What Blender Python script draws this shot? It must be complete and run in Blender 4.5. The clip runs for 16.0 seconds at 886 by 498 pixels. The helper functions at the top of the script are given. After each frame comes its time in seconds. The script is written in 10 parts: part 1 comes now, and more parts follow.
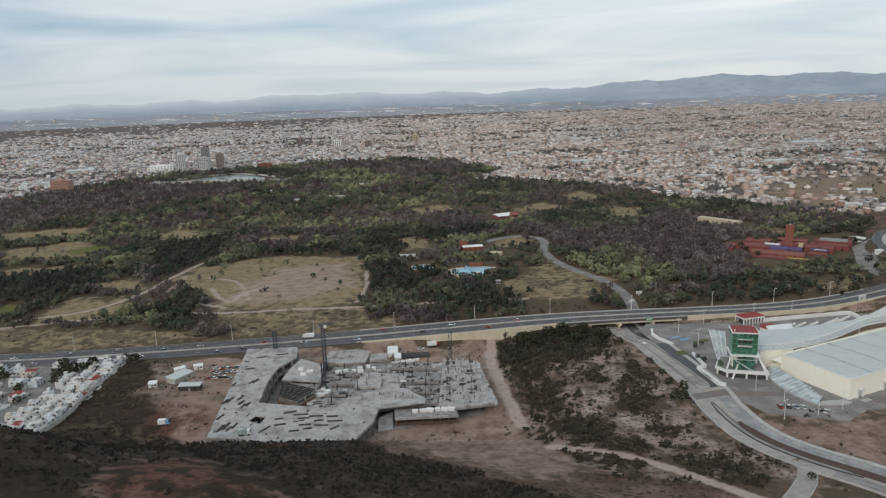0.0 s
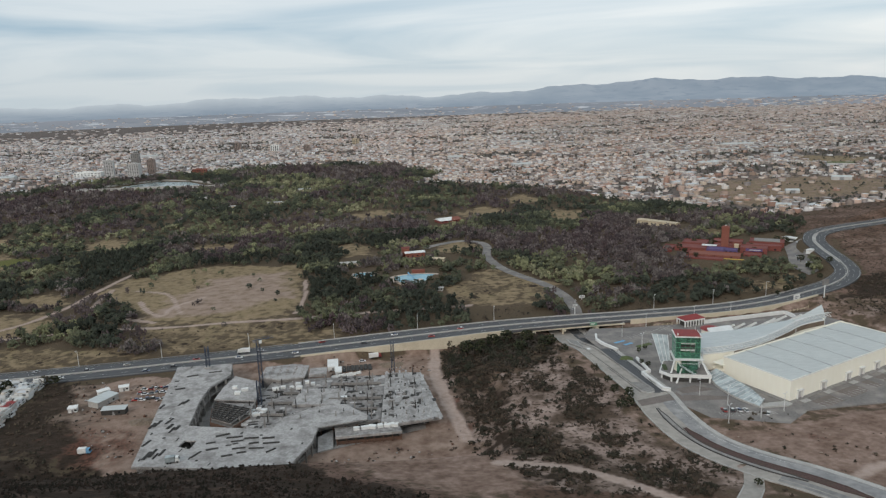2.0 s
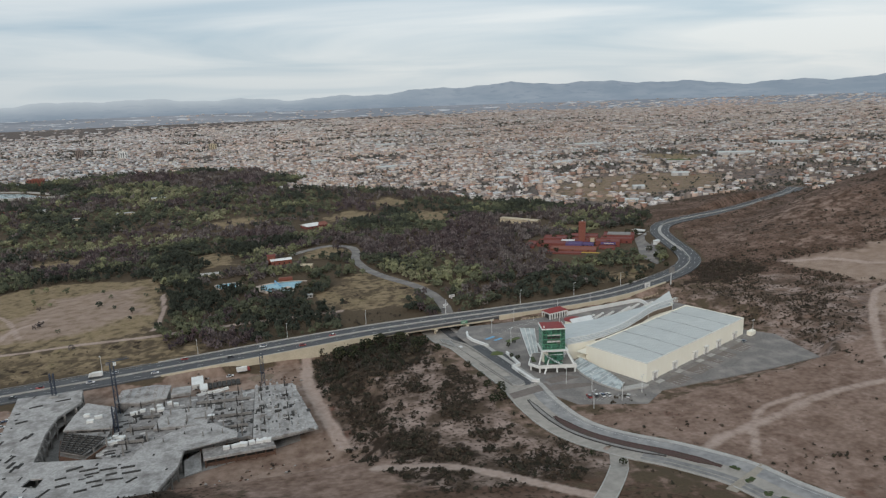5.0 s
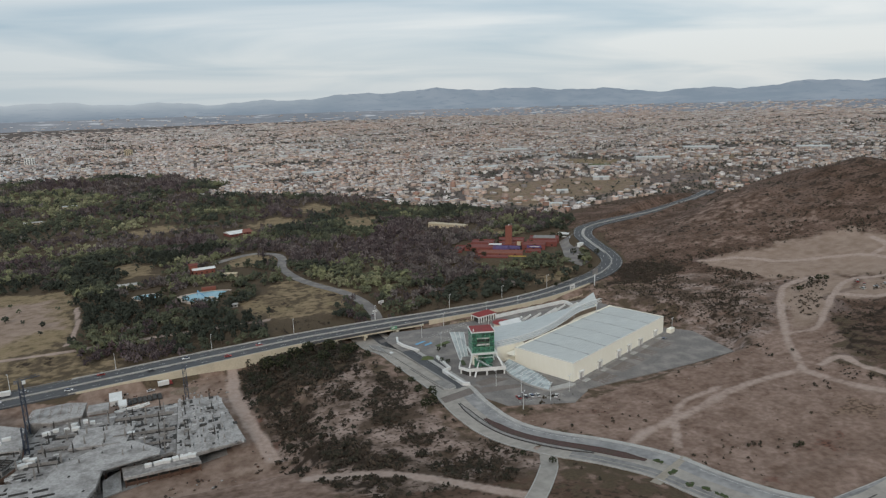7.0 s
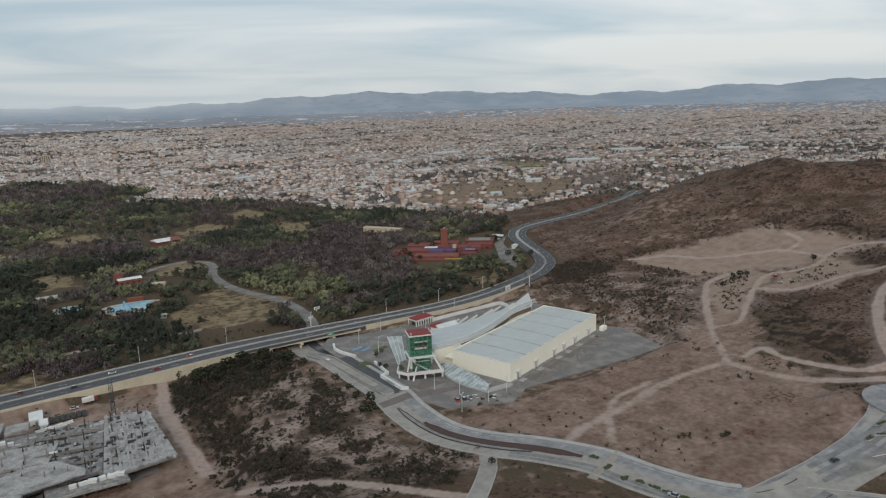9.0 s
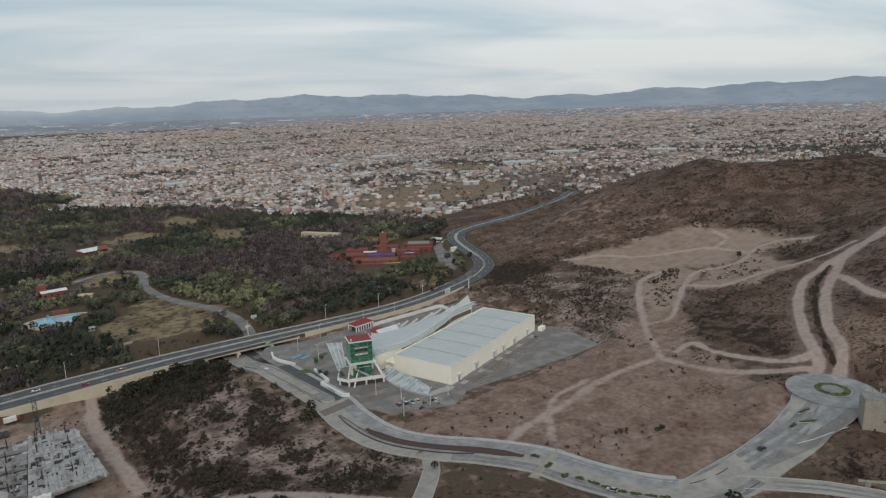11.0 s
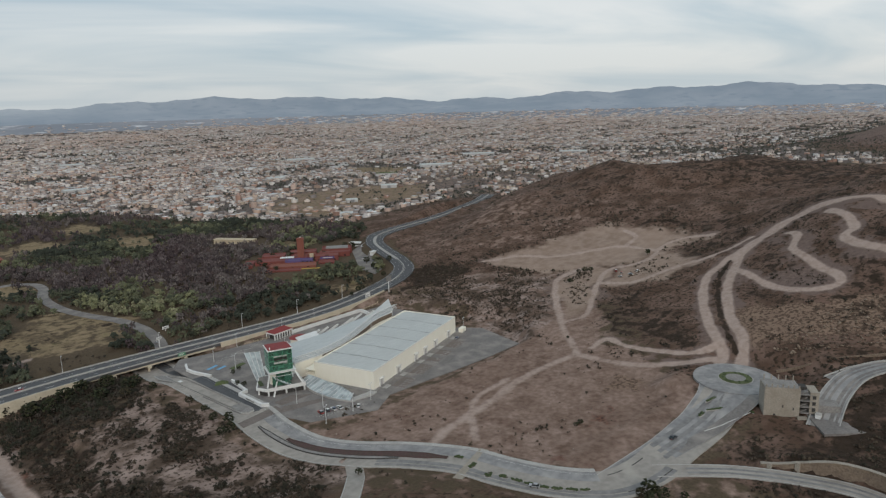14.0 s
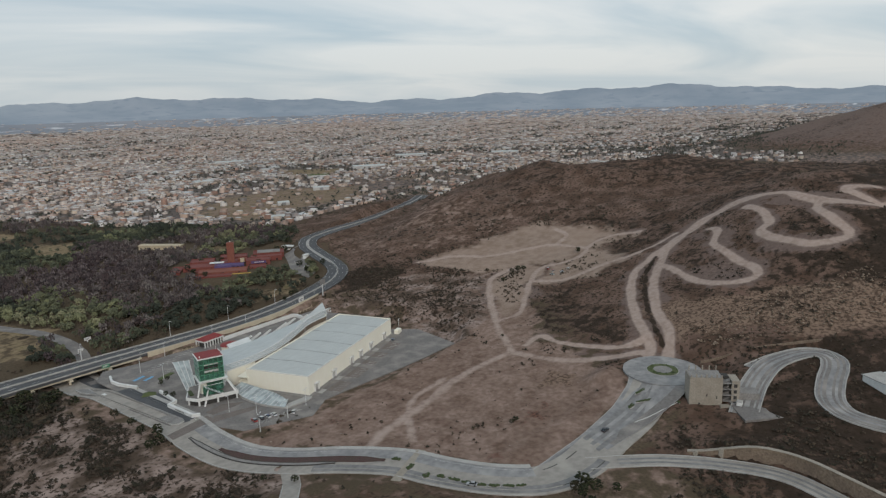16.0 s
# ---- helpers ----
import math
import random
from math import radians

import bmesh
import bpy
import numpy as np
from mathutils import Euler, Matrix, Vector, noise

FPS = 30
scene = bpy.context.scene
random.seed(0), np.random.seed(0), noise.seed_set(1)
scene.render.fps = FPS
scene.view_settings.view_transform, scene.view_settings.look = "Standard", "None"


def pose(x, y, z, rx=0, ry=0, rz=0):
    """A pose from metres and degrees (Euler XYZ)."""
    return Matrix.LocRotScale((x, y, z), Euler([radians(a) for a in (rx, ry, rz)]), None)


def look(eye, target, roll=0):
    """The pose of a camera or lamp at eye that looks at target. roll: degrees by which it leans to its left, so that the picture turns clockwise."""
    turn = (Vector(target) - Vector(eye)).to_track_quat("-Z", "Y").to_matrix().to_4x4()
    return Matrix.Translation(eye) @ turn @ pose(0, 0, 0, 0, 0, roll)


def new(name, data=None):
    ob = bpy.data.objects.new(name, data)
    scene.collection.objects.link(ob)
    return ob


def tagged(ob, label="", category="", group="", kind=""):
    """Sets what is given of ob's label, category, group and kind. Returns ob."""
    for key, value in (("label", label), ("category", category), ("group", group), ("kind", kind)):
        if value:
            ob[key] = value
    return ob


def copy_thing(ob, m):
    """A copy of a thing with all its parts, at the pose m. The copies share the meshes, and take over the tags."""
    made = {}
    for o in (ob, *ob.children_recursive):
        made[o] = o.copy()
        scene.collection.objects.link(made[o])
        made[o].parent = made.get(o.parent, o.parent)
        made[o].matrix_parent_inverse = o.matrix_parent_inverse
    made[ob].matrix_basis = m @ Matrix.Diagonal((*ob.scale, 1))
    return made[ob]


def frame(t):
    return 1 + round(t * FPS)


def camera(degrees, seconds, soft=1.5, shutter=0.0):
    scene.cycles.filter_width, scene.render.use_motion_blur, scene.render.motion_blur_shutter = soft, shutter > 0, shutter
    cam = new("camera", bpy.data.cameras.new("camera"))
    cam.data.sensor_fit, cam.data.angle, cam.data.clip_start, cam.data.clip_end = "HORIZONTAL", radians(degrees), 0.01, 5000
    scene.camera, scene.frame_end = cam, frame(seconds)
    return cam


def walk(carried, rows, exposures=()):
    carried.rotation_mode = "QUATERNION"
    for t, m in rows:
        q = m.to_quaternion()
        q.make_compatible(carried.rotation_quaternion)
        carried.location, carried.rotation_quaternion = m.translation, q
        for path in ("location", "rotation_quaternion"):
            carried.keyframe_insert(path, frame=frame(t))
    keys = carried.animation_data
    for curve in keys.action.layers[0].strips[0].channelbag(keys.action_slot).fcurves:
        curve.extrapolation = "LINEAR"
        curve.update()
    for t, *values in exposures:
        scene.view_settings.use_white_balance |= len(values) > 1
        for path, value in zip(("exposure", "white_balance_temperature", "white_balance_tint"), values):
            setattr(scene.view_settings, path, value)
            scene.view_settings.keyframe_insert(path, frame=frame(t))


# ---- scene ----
cam = camera(65.5, 16.0, soft=1.3)
PATH = [
    (0, (-1.819, -15.051, 149.782), (-1.827, -13.099, 149.35), -1.9),
    (0.5, (-1.337, -11.252, 149.848), (-1.328, -9.299, 149.418), -1.9),
    (1, (-0.864, -7.753, 149.893), (-0.811, -5.8, 149.464), -1.9),
    (1.5, (-0.431, -4.859, 149.904), (-0.33, -2.908, 149.475), -1.9),
    (2, (-0.067, -2.753, 149.876), (0.09, -0.805, 149.448), -1.9),
    (2.5, (0.202, -1.452, 149.827), (0.418, 0.49, 149.397), -1.9),
    (3, (0.346, -0.796, 149.748), (0.631, 1.136, 149.316), -1.8),
    (3.5, (0.321, -0.575, 149.639), (0.673, 1.346, 149.207), -1.8),
    (4, (0.2, -0.537, 149.535), (0.615, 1.371, 149.103), -1.9),
    (6.5, (-0.324, -0.498, 149.251), (0.359, 1.333, 148.826), -1.7),
    (7, (-0.387, -0.468, 149.259), (0.342, 1.345, 148.837), -1.6),
    (7.5, (-0.353, -0.438, 149.307), (0.422, 1.357, 148.885), -1.7),
    (8, (-0.264, -0.391, 149.363), (0.553, 1.386, 148.943), -1.6),
    (8.5, (-0.153, -0.333, 149.423), (0.705, 1.425, 149.004), -1.6),
    (9, (-0.038, -0.289, 149.493), (0.86, 1.448, 149.075), -1.6),
    (11.5, (0.57, -0.435, 150.144), (1.655, 1.193, 149.729), -1.6),
    (12, (0.635, -0.365, 150.205), (1.754, 1.24, 149.789), -1.5),
    (12.5, (0.595, -0.325, 150.242), (1.749, 1.256, 149.827), -1.6),
    (13, (0.499, -0.268, 150.29), (1.682, 1.291, 149.876), -1.6),
    (13.5, (0.371, -0.166, 150.344), (1.581, 1.372, 149.931), -1.6),
    (14, (0.274, -0.096, 150.394), (1.515, 1.417, 149.981), -1.5),
    (14.5, (0.296, -0.155, 150.411), (1.581, 1.32, 149.997), -1.5),
    (15, (0.397, -0.259, 150.435), (1.721, 1.182, 150.021), -1.6),
    (15.5, (0.566, -0.429, 150.468), (1.92, 0.983, 150.054), -1.6),
    (16, (0.773, -0.625, 150.511), (2.154, 0.762, 150.096), -1.5),
]
walk(cam, [(t, look(eye, target, roll)) for t, eye, target, roll in PATH], exposures=[(0.0, 0.45, 6500, 12), (4.2, 0.38, 6500, 12), (6.5, 0.29, 6500, 12), (16.0, 0.18, 6500, 12)])


# ---------------------------------------------------------------- sky and sun
SUN_HEIGHT, SUN_SIDE = 28.0, 215.0   # degrees above the horizon; compass bearing from +y, clockwise


def build_world():
    world = bpy.data.worlds.new("overcast_sky")
    scene.world = world
    world.use_nodes = True
    nt = world.node_tree
    nt.nodes.clear()
    N, L = nt.nodes.new, nt.links.new
    out, bg = N("ShaderNodeOutputWorld"), N("ShaderNodeBackground")
    sky = N("ShaderNodeTexSky")
    sky.sky_type, sky.sun_disc = "NISHITA", False
    sky.sun_elevation, sky.sun_rotation = radians(SUN_HEIGHT), radians(SUN_SIDE)
    sky.air_density, sky.dust_density, sky.ozone_density = 1.0, 3.0, 1.5
    co, sep = N("ShaderNodeTexCoord"), N("ShaderNodeSeparateXYZ")
    L(co.outputs["Generated"], sep.inputs[0])
    # cloud deck: the direction laid on a high flat layer
    lift = N("ShaderNodeMath"); lift.operation = "MAXIMUM"; lift.inputs[1].default_value = 0.0
    L(sep.outputs["Z"], lift.inputs[0])
    add = N("ShaderNodeMath"); add.operation = "ADD"; add.inputs[1].default_value = 0.10
    L(lift.outputs[0], add.inputs[0])
    div = N("ShaderNodeVectorMath"); div.operation = "DIVIDE"
    comb = N("ShaderNodeCombineXYZ")
    for n in range(3):
        L(add.outputs[0], comb.inputs[n])
    L(co.outputs["Generated"], div.inputs[0]); L(comb.outputs[0], div.inputs[1])
    mp = N("ShaderNodeMapping"); mp.inputs["Scale"].default_value = (0.42, 0.62, 0.0)
    mp.inputs["Rotation"].default_value = (0, 0, 0.5)
    mp.inputs["Location"].default_value = (1.3, 0.4, 0.0)
    L(div.outputs[0], mp.inputs[0])
    nz = N("ShaderNodeTexNoise"); nz.inputs["Scale"].default_value = 0.85
    nz.inputs["Detail"].default_value = 5.0; nz.inputs["Roughness"].default_value = 0.5
    nz.inputs["Distortion"].default_value = 0.7
    L(mp.outputs[0], nz.inputs["Vector"])
    ramp = N("ShaderNodeValToRGB")
    ramp.color_ramp.elements[0].position, ramp.color_ramp.elements[1].position = 0.30, 0.60
    L(nz.outputs["Fac"], ramp.inputs[0])
    tint = N("ShaderNodeMix"); tint.data_type = "RGBA"
    tint.inputs["A"].default_value = (3.45, 4.75, 5.75, 1)
    tint.inputs["B"].default_value = (7.0, 7.4, 7.6, 1)
    L(ramp.outputs[0], tint.inputs["Factor"])
    # pale band of haze over the horizon
    band = N("ShaderNodeMapRange")
    band.inputs["From Min"].default_value, band.inputs["From Max"].default_value = -0.02, 0.10
    band.inputs["To Min"].default_value, band.inputs["To Max"].default_value = 0.85, 0.0
    L(sep.outputs["Z"], band.inputs["Value"])
    hz = N("ShaderNodeMix"); hz.data_type = "RGBA"
    hz.inputs["B"].default_value = (6.2, 6.6, 6.75, 1)
    L(band.outputs[0], hz.inputs["Factor"]); L(tint.outputs["Result"], hz.inputs["A"])
    # the cloud deck is thinner to the west and glows warm to the east
    side = N("ShaderNodeMapRange")
    side.inputs["From Min"].default_value, side.inputs["From Max"].default_value = -0.55, 0.95
    L(sep.outputs["X"], side.inputs["Value"])
    glow = N("ShaderNodeMix"); glow.data_type = "RGBA"
    glow.inputs["A"].default_value = (0.725, 0.770, 0.785, 1)
    glow.inputs["B"].default_value = (1.0, 0.985, 0.94, 1)
    L(side.outputs[0], glow.inputs["Factor"])
    shade = N("ShaderNodeMix"); shade.data_type, shade.blend_type = "RGBA", "MULTIPLY"; shade.inputs["Factor"].default_value = 1.0
    L(hz.outputs["Result"], shade.inputs["A"]); L(glow.outputs["Result"], shade.inputs["B"])
    both = N("ShaderNodeMix"); both.data_type = "RGBA"; both.inputs["Factor"].default_value = 0.88
    L(sky.outputs[0], both.inputs["A"]); L(shade.outputs["Result"], both.inputs["B"])
    L(both.outputs["Result"], bg.inputs["Color"])
    bg.inputs["Strength"].default_value = 0.1
    L(bg.outputs[0], out.inputs[0])


build_world()
sun = new("sun", bpy.data.lights.new("sun", "SUN"))
sun.data.energy, sun.data.angle, sun.data.color = 0.9, radians(18), (1.0, 0.92, 0.82)
sb, sh = radians(SUN_SIDE), radians(SUN_HEIGHT)
sun.matrix_world = look((math.sin(sb) * math.cos(sh) * 900, math.cos(sb) * math.cos(sh) * 900, 900 * math.sin(sh)), (0, 0, 0))


# ---------------------------------------------------------------- materials
def node_material(name):
    m = bpy.data.materials.new(name)
    m.use_nodes = True
    nt = m.node_tree
    return m, nt, nt.nodes["Principled BSDF"]


def mixed(nt, fac, a, b, mode="MIX"):
    """A colour mix node; a and b are colours or sockets, fac a number or a socket."""
    n = nt.nodes.new("ShaderNodeMix")
    n.data_type, n.blend_type = "RGBA", mode
    for key, v in (("Factor", fac), ("A", a), ("B", b)):
        if isinstance(v, (int, float)):
            n.inputs[key].default_value = v
        elif isinstance(v, tuple):
            n.inputs[key].default_value = (*v[:3], 1)
        else:
            nt.links.new(v, n.inputs[key])
    return n.outputs["Result"]


def noisy(nt, vec, size, detail=4.0, lo=0.35, hi=0.65, stretch=None):
    """Noise of about the given size in metres, spread to 0..1."""
    if stretch:
        mp = nt.nodes.new("ShaderNodeMapping")
        mp.inputs["Scale"].default_value = stretch
        nt.links.new(vec, mp.inputs[0])
        vec = mp.outputs[0]
    n = nt.nodes.new("ShaderNodeTexNoise")
    n.inputs["Scale"].default_value, n.inputs["Detail"].default_value = 1.0 / size, detail
    nt.links.new(vec, n.inputs["Vector"])
    r = nt.nodes.new("ShaderNodeMapRange")
    r.inputs["From Min"].default_value, r.inputs["From Max"].default_value = lo, hi
    nt.links.new(n.outputs["Fac"], r.inputs["Value"])
    return r.outputs[0]


def place_socket(nt, local=False):
    if local:
        return nt.nodes.new("ShaderNodeTexCoord").outputs["Object"]
    return nt.nodes.new("ShaderNodeNewGeometry").outputs["Position"]


def surface(name, base, other, fine=0.6, coarse=6.0, stain=None, stain_amount=0.5, rough=0.8, metal=0.0, bump_m=0.0,
            local=False, by_object=None, by_island=None, stretch=None):
    """A weathered plain surface: two tones in fine grain, stains in broad patches, fine relief."""
    m, nt, p = node_material(name)
    vec = place_socket(nt, local)
    grain = noisy(nt, vec, fine, 5.0, stretch=stretch)
    col = mixed(nt, grain, base, other)
    if stain:
        patch = noisy(nt, vec, coarse, 5.0, 0.45, 0.75)
        scaled = nt.nodes.new("ShaderNodeMath"); scaled.operation = "MULTIPLY"; scaled.inputs[1].default_value = stain_amount
        nt.links.new(patch, scaled.inputs[0])
        col = mixed(nt, scaled.outputs[0], col, stain)
    if by_object or by_island:
        if by_object:
            src = nt.nodes.new("ShaderNodeObjectInfo").outputs["Random"]
        else:
            src = nt.nodes.new("ShaderNodeNewGeometry").outputs["Random Per Island"]
        ramp = nt.nodes.new("ShaderNodeValToRGB")
        ramp.color_ramp.interpolation = "CONSTANT"
        tones = by_object or by_island
        while len(ramp.color_ramp.elements) < len(tones):
            ramp.color_ramp.elements.new(1.0)
        for n, tone in enumerate(tones):
            ramp.color_ramp.elements[n].position = n / len(tones)
            ramp.color_ramp.elements[n].color = (*tone, 1)
        nt.links.new(src, ramp.inputs[0])
        col = mixed(nt, 1.0, col, ramp.outputs[0], "MULTIPLY")
    nt.links.new(col, p.inputs["Base Color"])
    p.inputs["Roughness"].default_value, p.inputs["Metallic"].default_value = rough, metal
    if bump_m:
        b = nt.nodes.new("ShaderNodeBump")
        b.inputs["Distance"].default_value, b.inputs["Strength"].default_value = bump_m, 0.7
        nt.links.new(grain, b.inputs["Height"])
        nt.links.new(b.outputs[0], p.inputs["Normal"])
    return m


def tinted(name, rough=0.9, spread=0.35, size=1.5):
    """The colour stored per vertex as 'tint', broken up by grain."""
    m, nt, p = node_material(name)
    at = nt.nodes.new("ShaderNodeAttribute"); at.attribute_name = "tint"
    g = noisy(nt, place_socket(nt), size, 3.0)
    dark = mixed(nt, 1.0, at.outputs["Color"], (1 - spread, 1 - spread, 1 - spread), "MULTIPLY")
    col = mixed(nt, g, dark, at.outputs["Color"])
    nt.links.new(col, p.inputs["Base Color"])
    p.inputs["Roughness"].default_value = rough
    p.inputs["Specular IOR Level"].default_value = 0.2
    return m


def ground_material():
    """Land cover: weights in 'cover' and 'cover_b', frayed by noise, over dark earth and litter."""
    m, nt, p = node_material("ground")
    vec = place_socket(nt)
    big, mid, small = noisy(nt, vec, 38, 5.0), noisy(nt, vec, 7, 5.0), noisy(nt, vec, 1.3, 4.0)
    tuft = noisy(nt, vec, 2.2, 6.0, 0.52, 0.62)
    grit = noisy(nt, vec, 2.6, 6.0, 0.38, 0.62)

    def weight(socket, fray=0.55):
        a = nt.nodes.new("ShaderNodeMath"); a.operation = "MULTIPLY_ADD"
        nt.links.new(mid, a.inputs[0]); a.inputs[1].default_value = fray
        nt.links.new(socket, a.inputs[2])
        r = nt.nodes.new("ShaderNodeMapRange"); r.interpolation_type = "SMOOTHSTEP"
        r.inputs["From Min"].default_value, r.inputs["From Max"].default_value = fray, fray + 0.45
        nt.links.new(a.outputs[0], r.inputs["Value"])
        return r.outputs[0]

    def split(name):
        at = nt.nodes.new("ShaderNodeAttribute"); at.attribute_name = name
        s = nt.nodes.new("ShaderNodeSeparateColor")
        nt.links.new(at.outputs["Color"], s.inputs[0])
        return s.outputs[0], s.outputs[1], s.outputs[2], at.outputs["Alpha"]

    dirt, straw, scrub, rock = split("cover")
    red, green, town, track = split("cover_b")
    dark, rubble, halo, smooth_dirt = split("cover_c")
    patch = noisy(nt, vec, 16, 4.0, 0.44, 0.60)
    speck = noisy(nt, vec, 1.7, 3.0, 0.46, 0.60)
    col = mixed(nt, small, (0.068, 0.055, 0.038), (0.115, 0.094, 0.064))
    col = mixed(nt, big, col, (0.080, 0.066, 0.044))
    town_col = mixed(nt, mid, (0.090, 0.082, 0.075), (0.150, 0.135, 0.122))
    straw_col = mixed(nt, mid, mixed(nt, patch, (0.228, 0.192, 0.112), (0.178, 0.146, 0.088)), (0.258, 0.212, 0.138))
    straw_col = mixed(nt, grit, mixed(nt, 1.0, straw_col, (0.84, 0.83, 0.80), 'MULTIPLY'), straw_col)
    green_col = mixed(nt, small, (0.085, 0.10, 0.030), (0.13, 0.135, 0.05))
    scrub_col = mixed(nt, mid, mixed(nt, big, (0.152, 0.105, 0.081), (0.112, 0.078, 0.062)), (0.172, 0.126, 0.100))
    scrub_col = mixed(nt, patch, scrub_col, (0.088, 0.060, 0.044))
    scrub_col = mixed(nt, tuft, scrub_col, (0.044, 0.035, 0.024))
    dirt_col = mixed(nt, mid, mixed(nt, big, (0.248, 0.188, 0.152), (0.182, 0.132, 0.104)), (0.290, 0.228, 0.190))
    dirt_col = mixed(nt, patch, dirt_col, mixed(nt, 1.0, dirt_col, (0.82, 0.80, 0.78), 'MULTIPLY'))
    dirt_col = mixed(nt, grit, mixed(nt, 1.0, dirt_col, (0.72, 0.70, 0.68), 'MULTIPLY'), dirt_col)
    rock_col = mixed(nt, mid, mixed(nt, big, (0.225, 0.180, 0.152), (0.158, 0.122, 0.100)), (0.325, 0.272, 0.238))
    rock_col = mixed(nt, patch, rock_col, (0.085, 0.066, 0.050))
    rock_col = mixed(nt, tuft, rock_col, (0.060, 0.047, 0.034))
    red_col = mixed(nt, speck, mixed(nt, mid, (0.115, 0.058, 0.042), (0.150, 0.082, 0.060)), (0.060, 0.036, 0.027))
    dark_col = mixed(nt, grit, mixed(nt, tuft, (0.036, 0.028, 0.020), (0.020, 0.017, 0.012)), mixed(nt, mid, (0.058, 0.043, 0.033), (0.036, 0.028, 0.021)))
    rubble_col = mixed(nt, speck, mixed(nt, mid, (0.235, 0.178, 0.132), (0.185, 0.137, 0.102)), (0.085, 0.062, 0.046))
    # grey of track edges and cuts; also painted on the far hill as haze
    halo_col = mixed(nt, mid, mixed(nt, grit, (0.115, 0.088, 0.074), (0.178, 0.142, 0.122)), (0.150, 0.118, 0.102))
    pad_col = mixed(nt, mid, mixed(nt, big, (0.262, 0.208, 0.162), (0.215, 0.168, 0.130)), (0.300, 0.246, 0.200))
    track_col = mixed(nt, grit, mixed(nt, mid, (0.285, 0.232, 0.195), (0.340, 0.285, 0.243)), (0.375, 0.318, 0.275))
    for w, c, fray in ((town, town_col, .55), (straw, straw_col, .55), (green, green_col, .55), (scrub, scrub_col, .55), (dirt, dirt_col, .55),
                       (rock, rock_col, .55), (red, red_col, .55), (halo, halo_col, .6), (rubble, rubble_col, .5), (dark, dark_col, .7),
                       (smooth_dirt, pad_col, .2), (track, track_col, .14)):
        col = mixed(nt, weight(w, fray), col, c)
    col = mixed(nt, 1.0, col, (1.09, 1.0, 0.99), "MULTIPLY")
    nt.links.new(col, p.inputs["Base Color"])
    p.inputs["Roughness"].default_value = 1.0
    p.inputs["Specular IOR Level"].default_value = 0.1
    b = nt.nodes.new("ShaderNodeBump")
    b.inputs["Distance"].default_value, b.inputs["Strength"].default_value = 0.35, 0.5
    nt.links.new(small, b.inputs["Height"]); nt.links.new(b.outputs[0], p.inputs["Normal"])
    return m


def glass(name, tone, rough=0.08, clear=0.35):
    m, nt, p = node_material(name)
    vec = place_socket(nt)
    col = mixed(nt, noisy(nt, vec, 3.5, 3.0), tone, tuple(0.55 * v for v in tone))
    nt.links.new(col, p.inputs["Base Color"])
    p.inputs["Roughness"].default_value, p.inputs["Transmission Weight"].default_value = rough, clear
    p.inputs["IOR"].default_value = 1.45
    return m


def water(name, tone, ripple=0.05):
    m, nt, p = node_material(name)
    vec = place_socket(nt)
    nt.links.new(mixed(nt, noisy(nt, vec, 9.0), tone, tuple(0.8 * v for v in tone)), p.inputs["Base Color"])
    p.inputs["Roughness"].default_value, p.inputs["IOR"].default_value = 0.12, 1.33
    b = nt.nodes.new("ShaderNodeBump"); b.inputs["Distance"].default_value = ripple
    nt.links.new(noisy(nt, vec, 1.2), b.inputs["Height"]); nt.links.new(b.outputs[0], p.inputs["Normal"])
    return m


